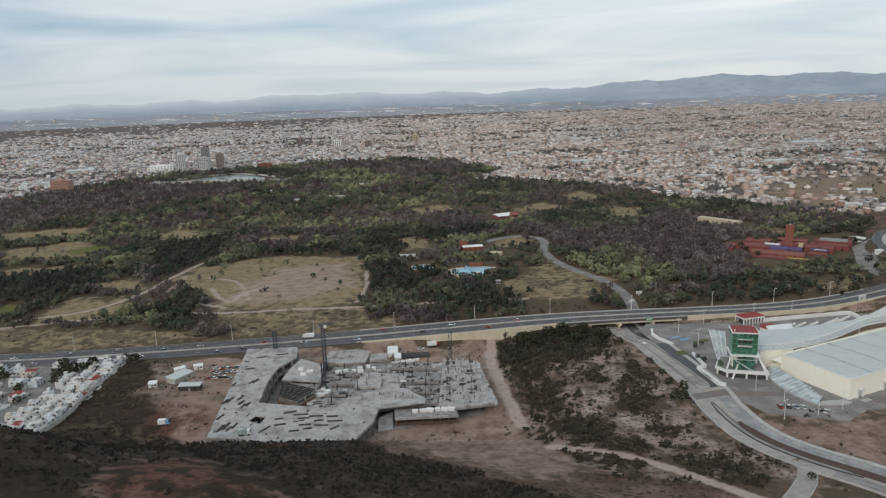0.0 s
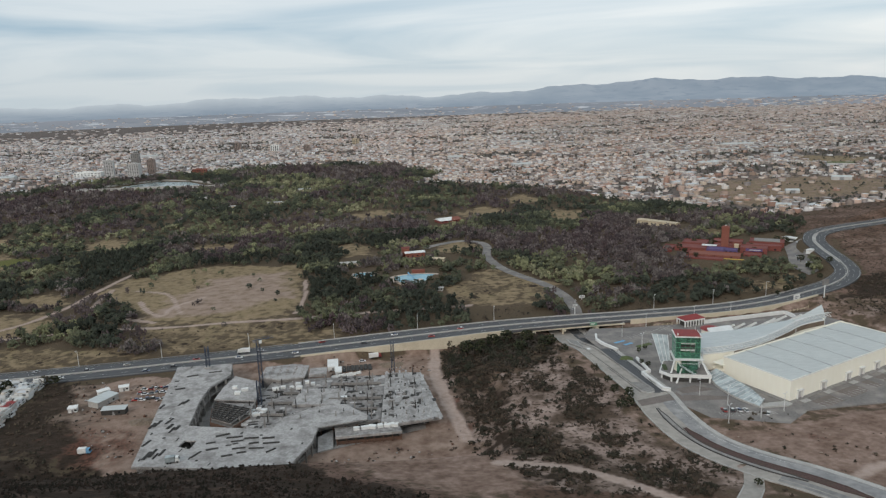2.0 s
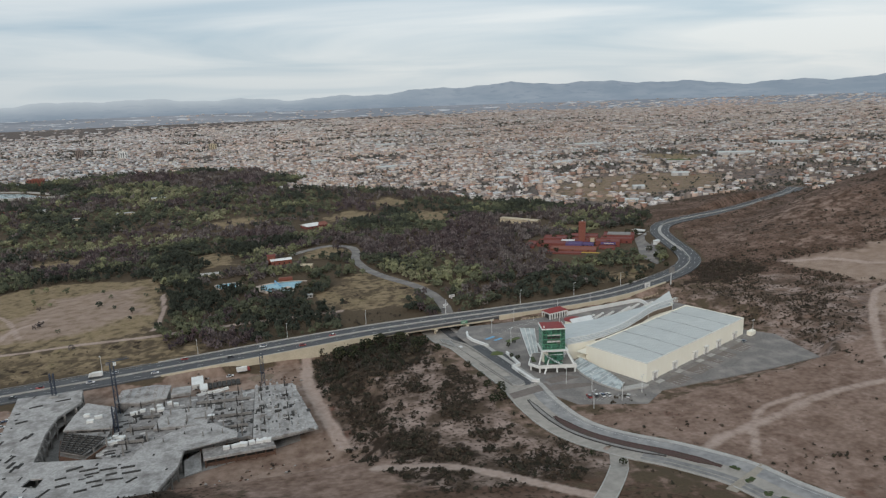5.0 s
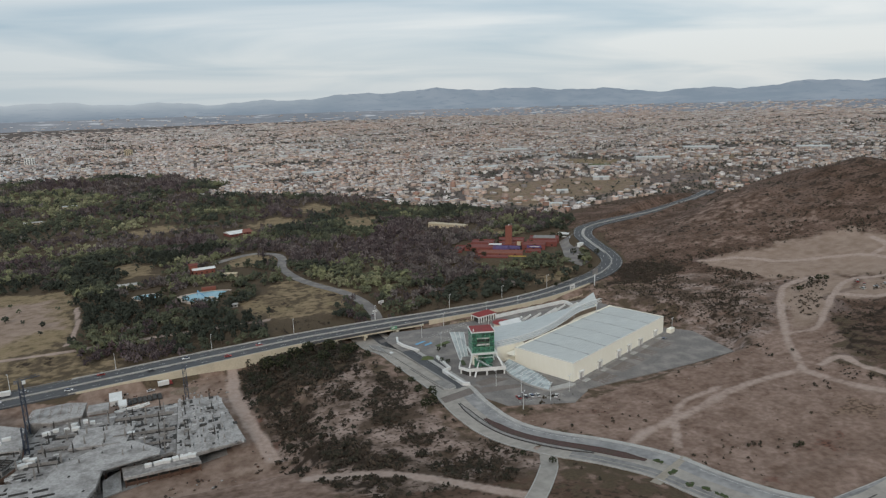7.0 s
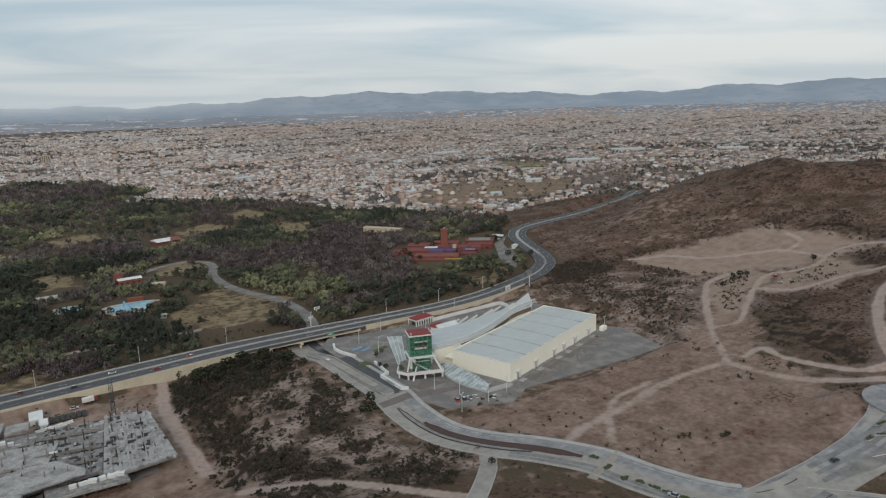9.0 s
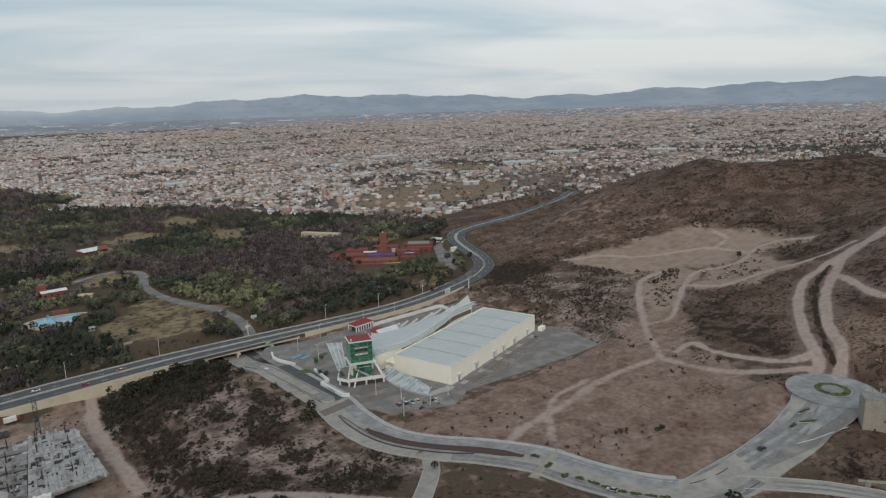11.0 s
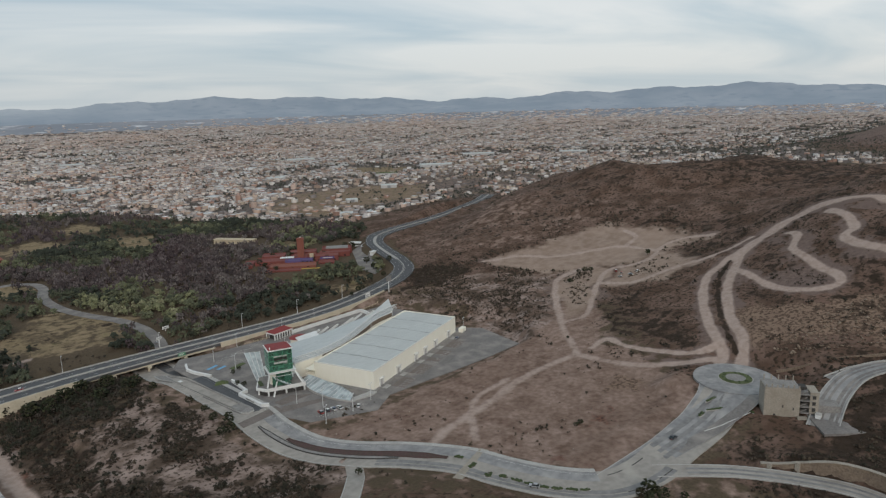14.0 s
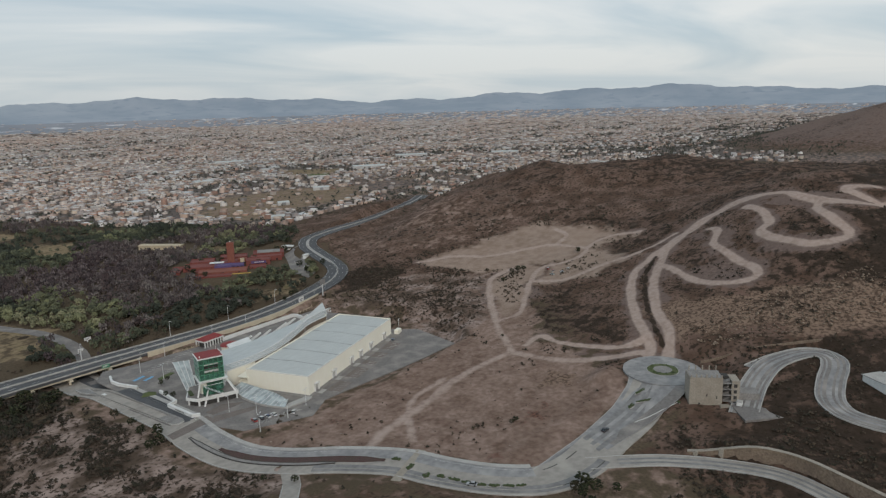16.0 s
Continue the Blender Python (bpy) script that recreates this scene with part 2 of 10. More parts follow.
M = {
    "ground": ground_material(),
    "leaf": tinted("foliage", 0.9, 0.45, 1.2),
    "house": tinted("town_plaster", 0.9, 0.18, 4.0),
    "asphalt": surface("asphalt", (0.056, 0.058, 0.063), (0.085, 0.087, 0.092), 0.8, 9, (0.10, 0.098, 0.096), 0.5, 0.85, stretch=(0.25, 1, 1)),
    "lot": surface("lot_asphalt", (0.140, 0.129, 0.122), (0.196, 0.180, 0.169), 1.0, 9, (0.300, 0.273, 0.246), 0.95, 0.9),
    "cement": surface("cement_road", (0.255, 0.234, 0.209), (0.325, 0.299, 0.268), 2.6, 9, (0.390, 0.358, 0.318), 0.9, 0.9),
    "worn_cement": surface("worn_cement", (0.190, 0.187, 0.188), (0.262, 0.257, 0.254), 2.6, 8, (0.390, 0.375, 0.358), 0.9, 0.9),
    "kerb": surface("kerb_cement", (0.34, 0.33, 0.31), (0.46, 0.445, 0.42), 0.5, 5, (0.22, 0.20, 0.18), 0.5, 0.9),
    "slab": surface("raw_slab", (0.30, 0.288, 0.278), (0.43, 0.414, 0.400), 1.1, 5, (0.15, 0.138, 0.128), 0.95, 0.9, bump_m=0.02),
    "raw": surface("raw_cement", (0.20, 0.19, 0.18), (0.29, 0.275, 0.26), 0.7, 5, (0.13, 0.12, 0.11), 0.6, 0.95),
    # for dark things, and for blocks that stand in for shade
    "dark": surface("dark_or_shade", (0.035, 0.033, 0.031), (0.06, 0.056, 0.052), 0.7, 5, None, 0, 0.95),
    "cream": surface("cream_panel", (0.84, 0.805, 0.69), (0.86, 0.83, 0.72), 1.5, 14, (0.79, 0.75, 0.64), 0.3, 0.7, stretch=(1, 1, 0.2)),
    "white": surface("white_paint", (0.66, 0.66, 0.64), (0.76, 0.76, 0.74), 1.0, 8, (0.50, 0.49, 0.46), 0.5, 0.6),
    "metal_roof": surface("ribbed_sheet", (0.43, 0.455, 0.450), (0.51, 0.535, 0.525), 0.7, 16, (0.39, 0.41, 0.405), 0.4, 0.55, 0.0, stretch=(0.12, 1, 1)),
    "red_roof": surface("red_tile", (0.20, 0.030, 0.030), (0.28, 0.045, 0.042), 0.6, 5, (0.14, 0.03, 0.03), 0.5, 0.8),
    "brick_red": surface("red_plaster", (0.155, 0.044, 0.036), (0.205, 0.062, 0.050), 0.9, 7, (0.14, 0.040, 0.034), 0.6, 0.9),
    "verge": surface("dusty_verge", (0.115, 0.098, 0.080), (0.165, 0.142, 0.118), 0.7, 5, (0.07, 0.068, 0.045), 0.8, 0.95),
    "lot_band": surface("brown_cobble", (0.15, 0.125, 0.112), (0.20, 0.168, 0.150), 0.6, 5, (0.11, 0.095, 0.085), 0.6, 0.95),
    "pale_sheet": surface("dusty_board", (0.42, 0.41, 0.40), (0.54, 0.53, 0.52), 0.6, 4, (0.30, 0.29, 0.28), 0.6, 0.9),
    "deck": surface("stained_deck", (0.20, 0.189, 0.181), (0.33, 0.314, 0.302), 1.6, 4, (0.11, 0.100, 0.092), 0.9, 0.9, bump_m=0.02),
    "salmon": surface("salmon_plaster", (0.36, 0.21, 0.16), (0.42, 0.26, 0.20), 0.9, 7, (0.26, 0.15, 0.12), 0.5, 0.9),
    "dull_brown": surface("brown_plaster", (0.22, 0.17, 0.15), (0.28, 0.22, 0.19), 0.9, 7, (0.16, 0.13, 0.12), 0.5, 0.9),
    "orange": surface("orange_plaster", (0.19, 0.066, 0.046), (0.235, 0.086, 0.060), 0.9, 7, (0.22, 0.075, 0.045), 0.5, 0.9),
    "purple": surface("violet_plaster", (0.085, 0.062, 0.15), (0.12, 0.085, 0.20), 0.9, 7, (0.07, 0.06, 0.14), 0.5, 0.9),
    "green_glass": glass("green_glass", (0.13, 0.34, 0.24), 0.10, 0.55),
    "dark_glass": glass("dark_glass", (0.03, 0.04, 0.045), 0.1, 0.1),
    "pale_glass": glass("pale_glass", (0.50, 0.56, 0.565), 0.25, 0.1),
    "green_frame": surface("green_frame", (0.07, 0.22, 0.13), (0.10, 0.30, 0.18), 0.5, 3, None, 0, 0.5),
    "steel": surface("white_steel", (0.60, 0.61, 0.60), (0.70, 0.70, 0.69), 0.6, 3, (0.45, 0.44, 0.42), 0.3, 0.5),
    "grey_steel": surface("grey_steel", (0.22, 0.225, 0.23), (0.30, 0.305, 0.31), 0.6, 3, None, 0, 0.5, 0.5),
    "rusty": surface("rusty_bars", (0.10, 0.06, 0.045), (0.16, 0.09, 0.06), 0.5, 3, None, 0, 0.85),
    "crane": surface("blue_steel", (0.030, 0.042, 0.065), (0.045, 0.062, 0.095), 0.6, 3, (0.06, 0.05, 0.045), 0.4, 0.55),
    "paint": surface("road_paint", (0.62, 0.61, 0.57), (0.72, 0.71, 0.68), 0.4, 3, (0.35, 0.34, 0.32), 0.5, 0.8),
    "stone": surface("rubble_stone", (0.150, 0.112, 0.082), (0.240, 0.185, 0.138), 0.8, 5, (0.11, 0.082, 0.062), 0.6, 0.95, bump_m=0.15),
    "block": surface("block_wall", (0.27, 0.240, 0.198), (0.36, 0.322, 0.27), 0.5, 4, (0.22, 0.185, 0.145), 0.6, 0.95),
    "barrier": surface("cream_barrier", (0.50, 0.44, 0.33), (0.58, 0.515, 0.395), 0.9, 8, (0.36, 0.31, 0.24), 0.5, 0.9),
    "wheel_track": surface("tyre_darkened_cement", (0.150, 0.146, 0.144), (0.215, 0.208, 0.203), 2.0, 7, (0.27, 0.26, 0.25), 0.9, 0.9),
    "bark": surface("bark", (0.075, 0.058, 0.045), (0.12, 0.095, 0.075), 0.3, 2, None, 0, 0.95),
    "planting": surface("planting_soil", (0.062, 0.036, 0.033), (0.098, 0.056, 0.049), 0.6, 3, (0.05, 0.05, 0.03), 0.5, 1.0),
    "hedge": surface("hedge_green", (0.035, 0.055, 0.022), (0.075, 0.095, 0.04), 0.5, 3, None, 0, 0.95, bump_m=0.15),
    "lawn": surface("lawn", (0.06, 0.085, 0.03), (0.10, 0.12, 0.05), 0.6, 4, (0.14, 0.12, 0.06), 0.5, 1.0),
    "pool": water("pool_water", (0.24, 0.46, 0.55)),
    "pool_floor": surface("pool_deck", (0.40, 0.32, 0.26), (0.50, 0.41, 0.34), 0.8, 6, None, 0, 0.8),
    "lake": water("lake_water", (0.24, 0.30, 0.30)),
    "rubber": surface("tyre_rubber", (0.02, 0.02, 0.02), (0.035, 0.035, 0.035), 0.2, 1, None, 0, 0.85, local=True),
    "car": surface("car_paint", (0.72, 0.72, 0.72), (0.78, 0.78, 0.78), 0.5, 2, None, 0, 0.3, local=True,
                   by_object=[(1, 1, 1), (0.9, 0.9, 0.92), (0.45, 0.46, 0.48), (0.06, 0.06, 0.07), (0.5, 0.06, 0.05), (0.9, 0.9, 0.88), (0.12, 0.16, 0.26), (0.7, 0.68, 0.62)]),
    "home": surface("home_plaster", (0.53, 0.54, 0.54), (0.62, 0.63, 0.63), 0.8, 5, (0.56, 0.55, 0.52), 0.5, 0.85, local=True,
                    by_object=[(1, 1, 1), (0.95, 0.96, 1.0), (1, 0.97, 0.92), (0.9, 0.88, 0.86), (1, 1, 1), (0.92, 0.82, 0.74)]),
    "blue": surface("blue_paint", (0.12, 0.30, 0.48), (0.16, 0.36, 0.55), 0.6, 3, None, 0, 0.8),
    "yellow": surface("yellow_paint", (0.50, 0.34, 0.06), (0.58, 0.40, 0.09), 0.6, 3, None, 0, 0.8),
    "sand_wall": surface("sand_plaster", (0.46, 0.38, 0.26), (0.54, 0.455, 0.33), 0.9, 6, (0.34, 0.28, 0.20), 0.5, 0.9),
}


# ---------------------------------------------------------------- building blocks
class Geo:
    """Vertices and faces of one mesh in the making."""

    def __init__(self):
        self.v, self.f = [], []

    def add(self, verts, faces):
        n = len(self.v)
        self.v += [tuple(map(float, p)) for p in verts]
        self.f += [tuple(n + i for i in face) for face in faces]
        return self

    def box(self, x0, x1, y0, y1, z0, z1, m=None):
        v = [Vector((x, y, z)) for z in (z0, z1) for x, y in ((x0, y0), (x1, y0), (x1, y1), (x0, y1))]
        if m:
            v = [m @ p for p in v]
        return self.add(v, [(3, 2, 1, 0), (4, 5, 6, 7), (0, 1, 5, 4), (1, 2, 6, 5), (2, 3, 7, 6), (3, 0, 4, 7)])

    def prism(self, poly, z0, z1):
        """An upright prism over a polygon that runs counter-clockwise; z1 may be a number or one height a corner."""
        n = len(poly)
        tops = z1 if isinstance(z1, (list, tuple)) else [z1] * n
        v = [(x, y, z0) for x, y in poly] + [(x, y, z) for (x, y), z in zip(poly, tops)]
        return self.add(v, [tuple(range(n - 1, -1, -1)), tuple(range(n, 2 * n))] + [(i, (i + 1) % n, n + (i + 1) % n, n + i) for i in range(n)])

    def tube(self, a, b, r0, r1=None, sides=6):
        a, b = Vector(a), Vector(b)
        r1 = r0 if r1 is None else r1
        q = (b - a).to_track_quat("Z", "Y")
        ring = [Vector((math.cos(6.2832 * k / sides), math.sin(6.2832 * k / sides), 0)) for k in range(sides)]
        v = [a + q @ (p * r0) for p in ring] + [b + q @ (p * r1) for p in ring]
        faces = [(i, (i + 1) % sides, sides + (i + 1) % sides, sides + i) for i in range(sides)]
        return self.add(v, faces + [tuple(range(sides - 1, -1, -1)), tuple(range(sides, 2 * sides))])

    def sweep(self, points, r, sides=5):
        """A round bar along a line of points, in one piece."""
        p = [Vector(q) for q in points]
        rings = []
        for k, q in enumerate(p):
            d = (p[min(k + 1, len(p) - 1)] - p[max(k - 1, 0)]).to_track_quat("Z", "Y")
            rings += [q + d @ Vector((math.cos(6.2832 * j / sides) * r, math.sin(6.2832 * j / sides) * r, 0)) for j in range(sides)]
        faces = [(k * sides + j, k * sides + (j + 1) % sides, (k + 1) * sides + (j + 1) % sides, (k + 1) * sides + j) for k in range(len(p) - 1) for j in range(sides)]
        return self.add(rings, faces)

    def strip(self, left, right):
        """A sheet between two lines of points."""
        n = len(left)
        return self.add([*left, *right], [(i, n + i, n + i + 1, i + 1) for i in range(n - 1)])

    def mesh(self, name, material):
        me = bpy.data.meshes.new(name)
        me.from_pydata(self.v, [], self.f)
        me.materials.append(material)
        me.update()
        return me


def part(name, geo, material, parent, label=""):
    """One mesh object under a thing or a part."""
    ob = new(name, geo.mesh(name, material))
    ob.parent = parent
    if label:
        ob["label"] = label
    return ob


def thing(name, label, category, at=(0, 0, 0), turn=0.0, group="", kind=""):
    ob = new(name)
    ob.matrix_world = pose(*at, 0, 0, turn)
    return tagged(ob, label, category, group, kind)


def piece_of(mesh, name, parent, m):
    """A repeat on shared mesh data."""
    ob = new(name, mesh)
    ob.parent = parent
    ob.matrix_local = m
    return ob


def single(name, geo, material, label, category, group="", kind=""):
    return tagged(new(name, geo.mesh(name, material)), label, category, group, kind)


def bulk(name, verts, quads, material, tint=None, tris=None):
    """A large mesh from arrays."""
    me = bpy.data.meshes.new(name)
    faces, size = (quads, 4) if tris is None else (tris, 3)
    me.vertices.add(len(verts))
    me.vertices.foreach_set("co", np.ascontiguousarray(verts, dtype=np.float32).ravel())
    me.loops.add(faces.size)
    me.loops.foreach_set("vertex_index", faces.astype(np.int32).ravel())
    me.polygons.add(len(faces))
    me.polygons.foreach_set("loop_start", (np.arange(len(faces)) * size).astype(np.int32))
    me.update(calc_edges=True)
    me.materials.append(material)
    if tint is not None:
        store(me, "tint", tint)
    return new(name, me)


def store(me, name, values):
    at = me.attributes.new(name, "FLOAT_COLOR", "POINT")
    if values.shape[1] == 3:
        values = np.c_[values, np.ones(len(values))]
    at.data.foreach_set("color", values.astype(np.float32).ravel())


def spline(points, step=4.0):
    """A smooth line through points (2 or 3 numbers each), resampled at even steps."""
    p = np.array(points, float)
    p = np.vstack([2 * p[0] - p[1], p, 2 * p[-1] - p[-2]])
    out = []
    for i in range(1, len(p) - 2):
        a, b, c, d = p[i - 1], p[i], p[i + 1], p[i + 2]
        for u in np.linspace(0, 1, 16, endpoint=False):
            out.append(0.5 * (2 * b + (c - a) * u + (2 * a - 5 * b + 4 * c - d) * u**2 + (3 * b - a - 3 * c + d) * u**3))
    out = np.array(out + [p[-2]])
    run = np.r_[0, np.cumsum(np.hypot(*np.diff(out[:, :2], axis=0).T))]
    s = np.linspace(0, run[-1], max(3, int(run[-1] / step) + 1))
    return np.stack([np.interp(s, run, out[:, k]) for k in range(out.shape[1])], 1)


def to_line(x, y, line):
    """Distance from points to a line, and the place along it (index with fraction)."""
    best, where = np.full(x.shape, 1e9), np.zeros(x.shape)
    for i in range(len(line) - 1):
        a, d = line[i, :2], line[i + 1, :2] - line[i, :2]
        u = np.clip(((x - a[0]) * d[0] + (y - a[1]) * d[1]) / max(d @ d, 1e-9), 0, 1)
        r = np.hypot(x - a[0] - u * d[0], y - a[1] - u * d[1])
        near = r < best
        best[near], where[near] = r[near], (i + u)[near]
    return best, where


def inside(x, y, poly):
    hit = np.zeros(np.shape(x), bool)
    n = len(poly)
    for i in range(n):
        (x0, y0), (x1, y1) = poly[i], poly[(i + 1) % n]
        if y0 != y1:
            hit ^= ((y0 > y) != (y1 > y)) & (x < (x1 - x0) * (y - y0) / (y1 - y0) + x0)
    return hit


def sides(line, half):
    """The two edges of a line at a distance, and its cross directions."""
    d = np.gradient(line[:, :2], axis=0)
    d /= np.maximum(np.hypot(d[:, 0], d[:, 1])[:, None], 1e-9)
    n = np.stack([-d[:, 1], d[:, 0]], 1)
    return line[:, :2] + n * half, line[:, :2] - n * half, n


# ---------------------------------------------------------------- terrain
def smooth(a, b, v):
    u = np.clip((np.asarray(v, float) - a) / (b - a), 0.0, 1.0)
    return u * u * (3 - 2 * u)


def bump(x, y, cx, cy, a, along, across, turn=0.0):
    """A smooth hill of height a, its axes turned by turn degrees."""
    c, s = math.cos(radians(turn)), math.sin(radians(turn))
    u, v = (x - cx) * c + (y - cy) * s, -(x - cx) * s + (y - cy) * c
    return a * np.exp(-(u / along) ** 2 - (v / across) ** 2)


def wave(x, y, size, seed):
    """Cheap smooth unevenness, about -1 to 1."""
    r = np.random.RandomState(seed)
    out = 0.0
    for _ in range(7):
        ang, ph, k = r.uniform(0, 6.283), r.uniform(0, 6.283), r.uniform(0.6, 1.7)
        out = out + np.sin((x * math.cos(ang) + y * math.sin(ang)) * 6.283 * k / size + ph)
    return out / 3.6


def pad(x, y, cx, cy, half_u, half_v, turn, edge):
    """1 inside a turned rectangle, falling to 0 over edge metres outside it."""
    c, s = math.cos(radians(turn)), math.sin(radians(turn))
    u, v = (x - cx) * c + (y - cy) * s, -(x - cx) * s + (y - cy) * c
    out = np.hypot(np.maximum(abs(u) - half_u, 0), np.maximum(abs(v) - half_v, 0))
    return 1 - smooth(0, edge, out)


PADS = [(187, 345, 115, 62, 21.4, 22, 0.0), (-58, 345, 92, 62, 0, 25, -11.0),
        (118, 438, 15, 34, 0, 16, -5.0), (309, 154, 21, 21, 0, 13, 15.5),
        (307, 572, 50, 40, -20, 22, 8.5), (282, 312, 26, 16, 24, 14, 0.0)]


def height(x, y):
    """Height of the natural ground."""
    x, y = np.asarray(x, float), np.asarray(y, float)
    d = np.hypot(x, y)
    z = 22 * np.tanh(0.035 * (x - 190) / 22) * (1 - smooth(900, 2500, d))
    z = z + 76 * smooth(1200, 4900, d) - 6 * smooth(500, 900, y)
    hills = bump(x, y, -150, 125, 76, 210, 110) + bump(x, y, 690, 432, 63, 265, 165, -45) + bump(x, y, 645, 484, 7, 30, 26)
    hills = hills + bump(x, y, 560, 130, 72, 190, 150, 20) + bump(x, y, 2330, 330, 130, 720, 330, -10)
    hills = hills + bump(x, y, 975, 130, 42, 250, 190)
    hills = hills + bump(x, y, 545, 598, -15, 135, 34, 27)
    rough = 1 + 0.07 * wave(x, y, 160, 3) + 0.03 * wave(x, y, 45, 4)
    z = z + hills * rough + 0.35 * wave(x, y, 60, 5) * smooth(20, 60, hills)
    for cx, cy, hu, hv, turn, edge, level in PADS:
        w = pad(x, y, cx, cy, hu, hv, turn, edge)
        z = z * (1 - w) + level * w
    return z


# ---------------------------------------------------------------- lines of roads and tracks (plan)
HIGHWAY = spline([(-520, 428, -18), (-300, 421, -14.2), (-200, 424, -12.4), (-100, 428, -9.2), (-40, 429, -6.0), (20, 430, -2.6), (70, 430, 0.2),
                  (120, 430, 1.6), (170, 431, 2.0), (220, 433, 2.4), (258, 438, 3.6), (292, 446, 6.0), (322, 456, 8.8), (343, 472, 11.2),
                  (354, 494, 12.8), (361, 520, 14.2), (367, 543, 15.6), (374, 562, 17.0), (388, 580, 18.6), (408, 591, 19.4), (434, 600, 19.8),
                  (470, 611, 20.0), (503, 623, 20.0), (536, 638, 20.0), (572, 656, 20.0), (610, 676, 20.0), (648, 700, 19.5), (690, 732, 18.5)], 4.0)
HALF_WAY = np.interp(HIGHWAY[:, 0], [-520, 10, 90, 160], [12.3, 12.3, 10.2, 8.9])[:, None]     # half its width
FRONT = spline([(113, 442), (116, 410), (121, 370), (125, 340), (128, 315), (127.5, 290), (131, 264), (143, 238), (158, 219), (170, 199), (176, 178),
                (185, 158), (198, 144.5), (216, 141), (238, 143), (262, 144), (282, 147), (293, 150)], 3.0)
BRANCH = spline([(139, 233), (130, 217), (112, 196), (92, 178)], 3.0)
SOUTH = spline([(219, 139), (232, 127), (243, 112), (252, 95), (257.5, 77), (254.5, 58), (248, 30), (244, 0)], 3.0)
CURVES = spline([(290, 106), (304, 109.5), (318, 112), (334, 111.5), (346.6, 105.5), (355, 97.5), (353, 89.5), (345, 86), (335, 84.5), (321, 80.5), (313, 73), (311.5, 62), (314, 50), (322, 32)], 2.5)
UNDER = spline([(124, 400), (125, 430), (132, 460), (134, 487), (127, 532), (112, 571), (101, 610), (97, 660), (104, 705), (100, 735), (80, 752), (56, 742), (38, 728)], 4.0)
TRACKS = [   # dirt tracks: half width, points
    (3.4, [(170, 220), (178, 224), (189, 229), (215, 234), (250, 243), (274, 244), (294, 242)]),
    (2.8, [(288, 242), (297, 243), (313, 262), (325, 277), (346, 299), (376, 328), (402, 347), (424, 345)]),
    (3.4, [(295, 240), (297, 221), (301, 204), (308, 192), (315, 181), (327, 173)]),
    (3.0, [(322, 170), (334, 174), (347, 187), (371, 206), (401, 225), (426, 236), (452, 236), (459, 231)]),
    (3.2, [(326, 160), (345, 169), (366, 187), (392, 204), (416, 216), (445, 226), (459, 230)]),
    (5.2, [(452, 232), (483, 229), (506, 225), (524, 213), (528, 196), (529, 175), (519, 160), (513, 137), (515, 118), (530, 105), (545, 80)]),
    (2.4, [(332, 282), (344, 278), (352, 279), (374, 293), (392, 304), (404, 309), (410, 288), (425, 279), (446, 268), (456, 254), (474, 245), (491, 240)]),
    (2.3, [(401, 309), (422, 320), (437, 322), (444, 313), (460, 306), (479, 311), (482, 329), (481, 344), (468, 361), (453, 372), (437, 387), (430, 404), (423, 416), (409, 424), (400, 432)]),
    (2.8, [(484, 210), (474, 200), (458, 196), (446, 184), (438, 174), (432, 165), (427, 156), (420, 151), (411, 152), (405, 160), (405, 174), (410, 186), (418, 198), (433, 220)]),
    (3.2, [(512, 196), (500, 182), (488, 172), (478, 167), (466, 168), (457, 158), (452, 146), (449, 134), (453, 123), (463, 117), (474, 118), (482, 129), (492, 140), (503, 146), (518, 148)]),
    (3.0, [(521, 105), (530, 129), (536, 140), (545, 120)]),
    (2.4, [(189, 210), (203, 229), (220, 244), (247, 249)]),
    (3.6, [(26, 417), (24, 380), (28, 340), (33, 300)]),
    (3.0, [(40, 250), (70, 240), (95, 215), (110, 200)]),
    (2.4, [(-351, 496), (-290, 507), (-224, 512), (-164, 505), (-123, 505), (-69, 501), (-7, 500), (60, 496)]),
    (2.2, [(-258, 642), (-250, 577), (-218, 544), (-182, 520)]),
    (2.0, [(481, 344), (497, 345), (504, 349), (509, 364)]),
    (2.0, [(479, 311), (496, 313), (510, 303), (512, 281)]),
    (2.4, [(307, 240), (323, 241), (319, 228), (319, 213), (325, 187), (336, 181)]),
    (1.8, [(-78, 620), (-72, 560), (-74, 515)]),
    (2.6, [(-250, 770), (-264, 700), (-272, 634), (-277, 582), (-299, 534), (-349, 515)]),
    (1.8, [(-216, 589), (-200, 558), (-182, 537), (-180, 562), (-161, 587)]),
    (1.6, [(-169, 542), (-197, 606), (-232, 630)]),
]
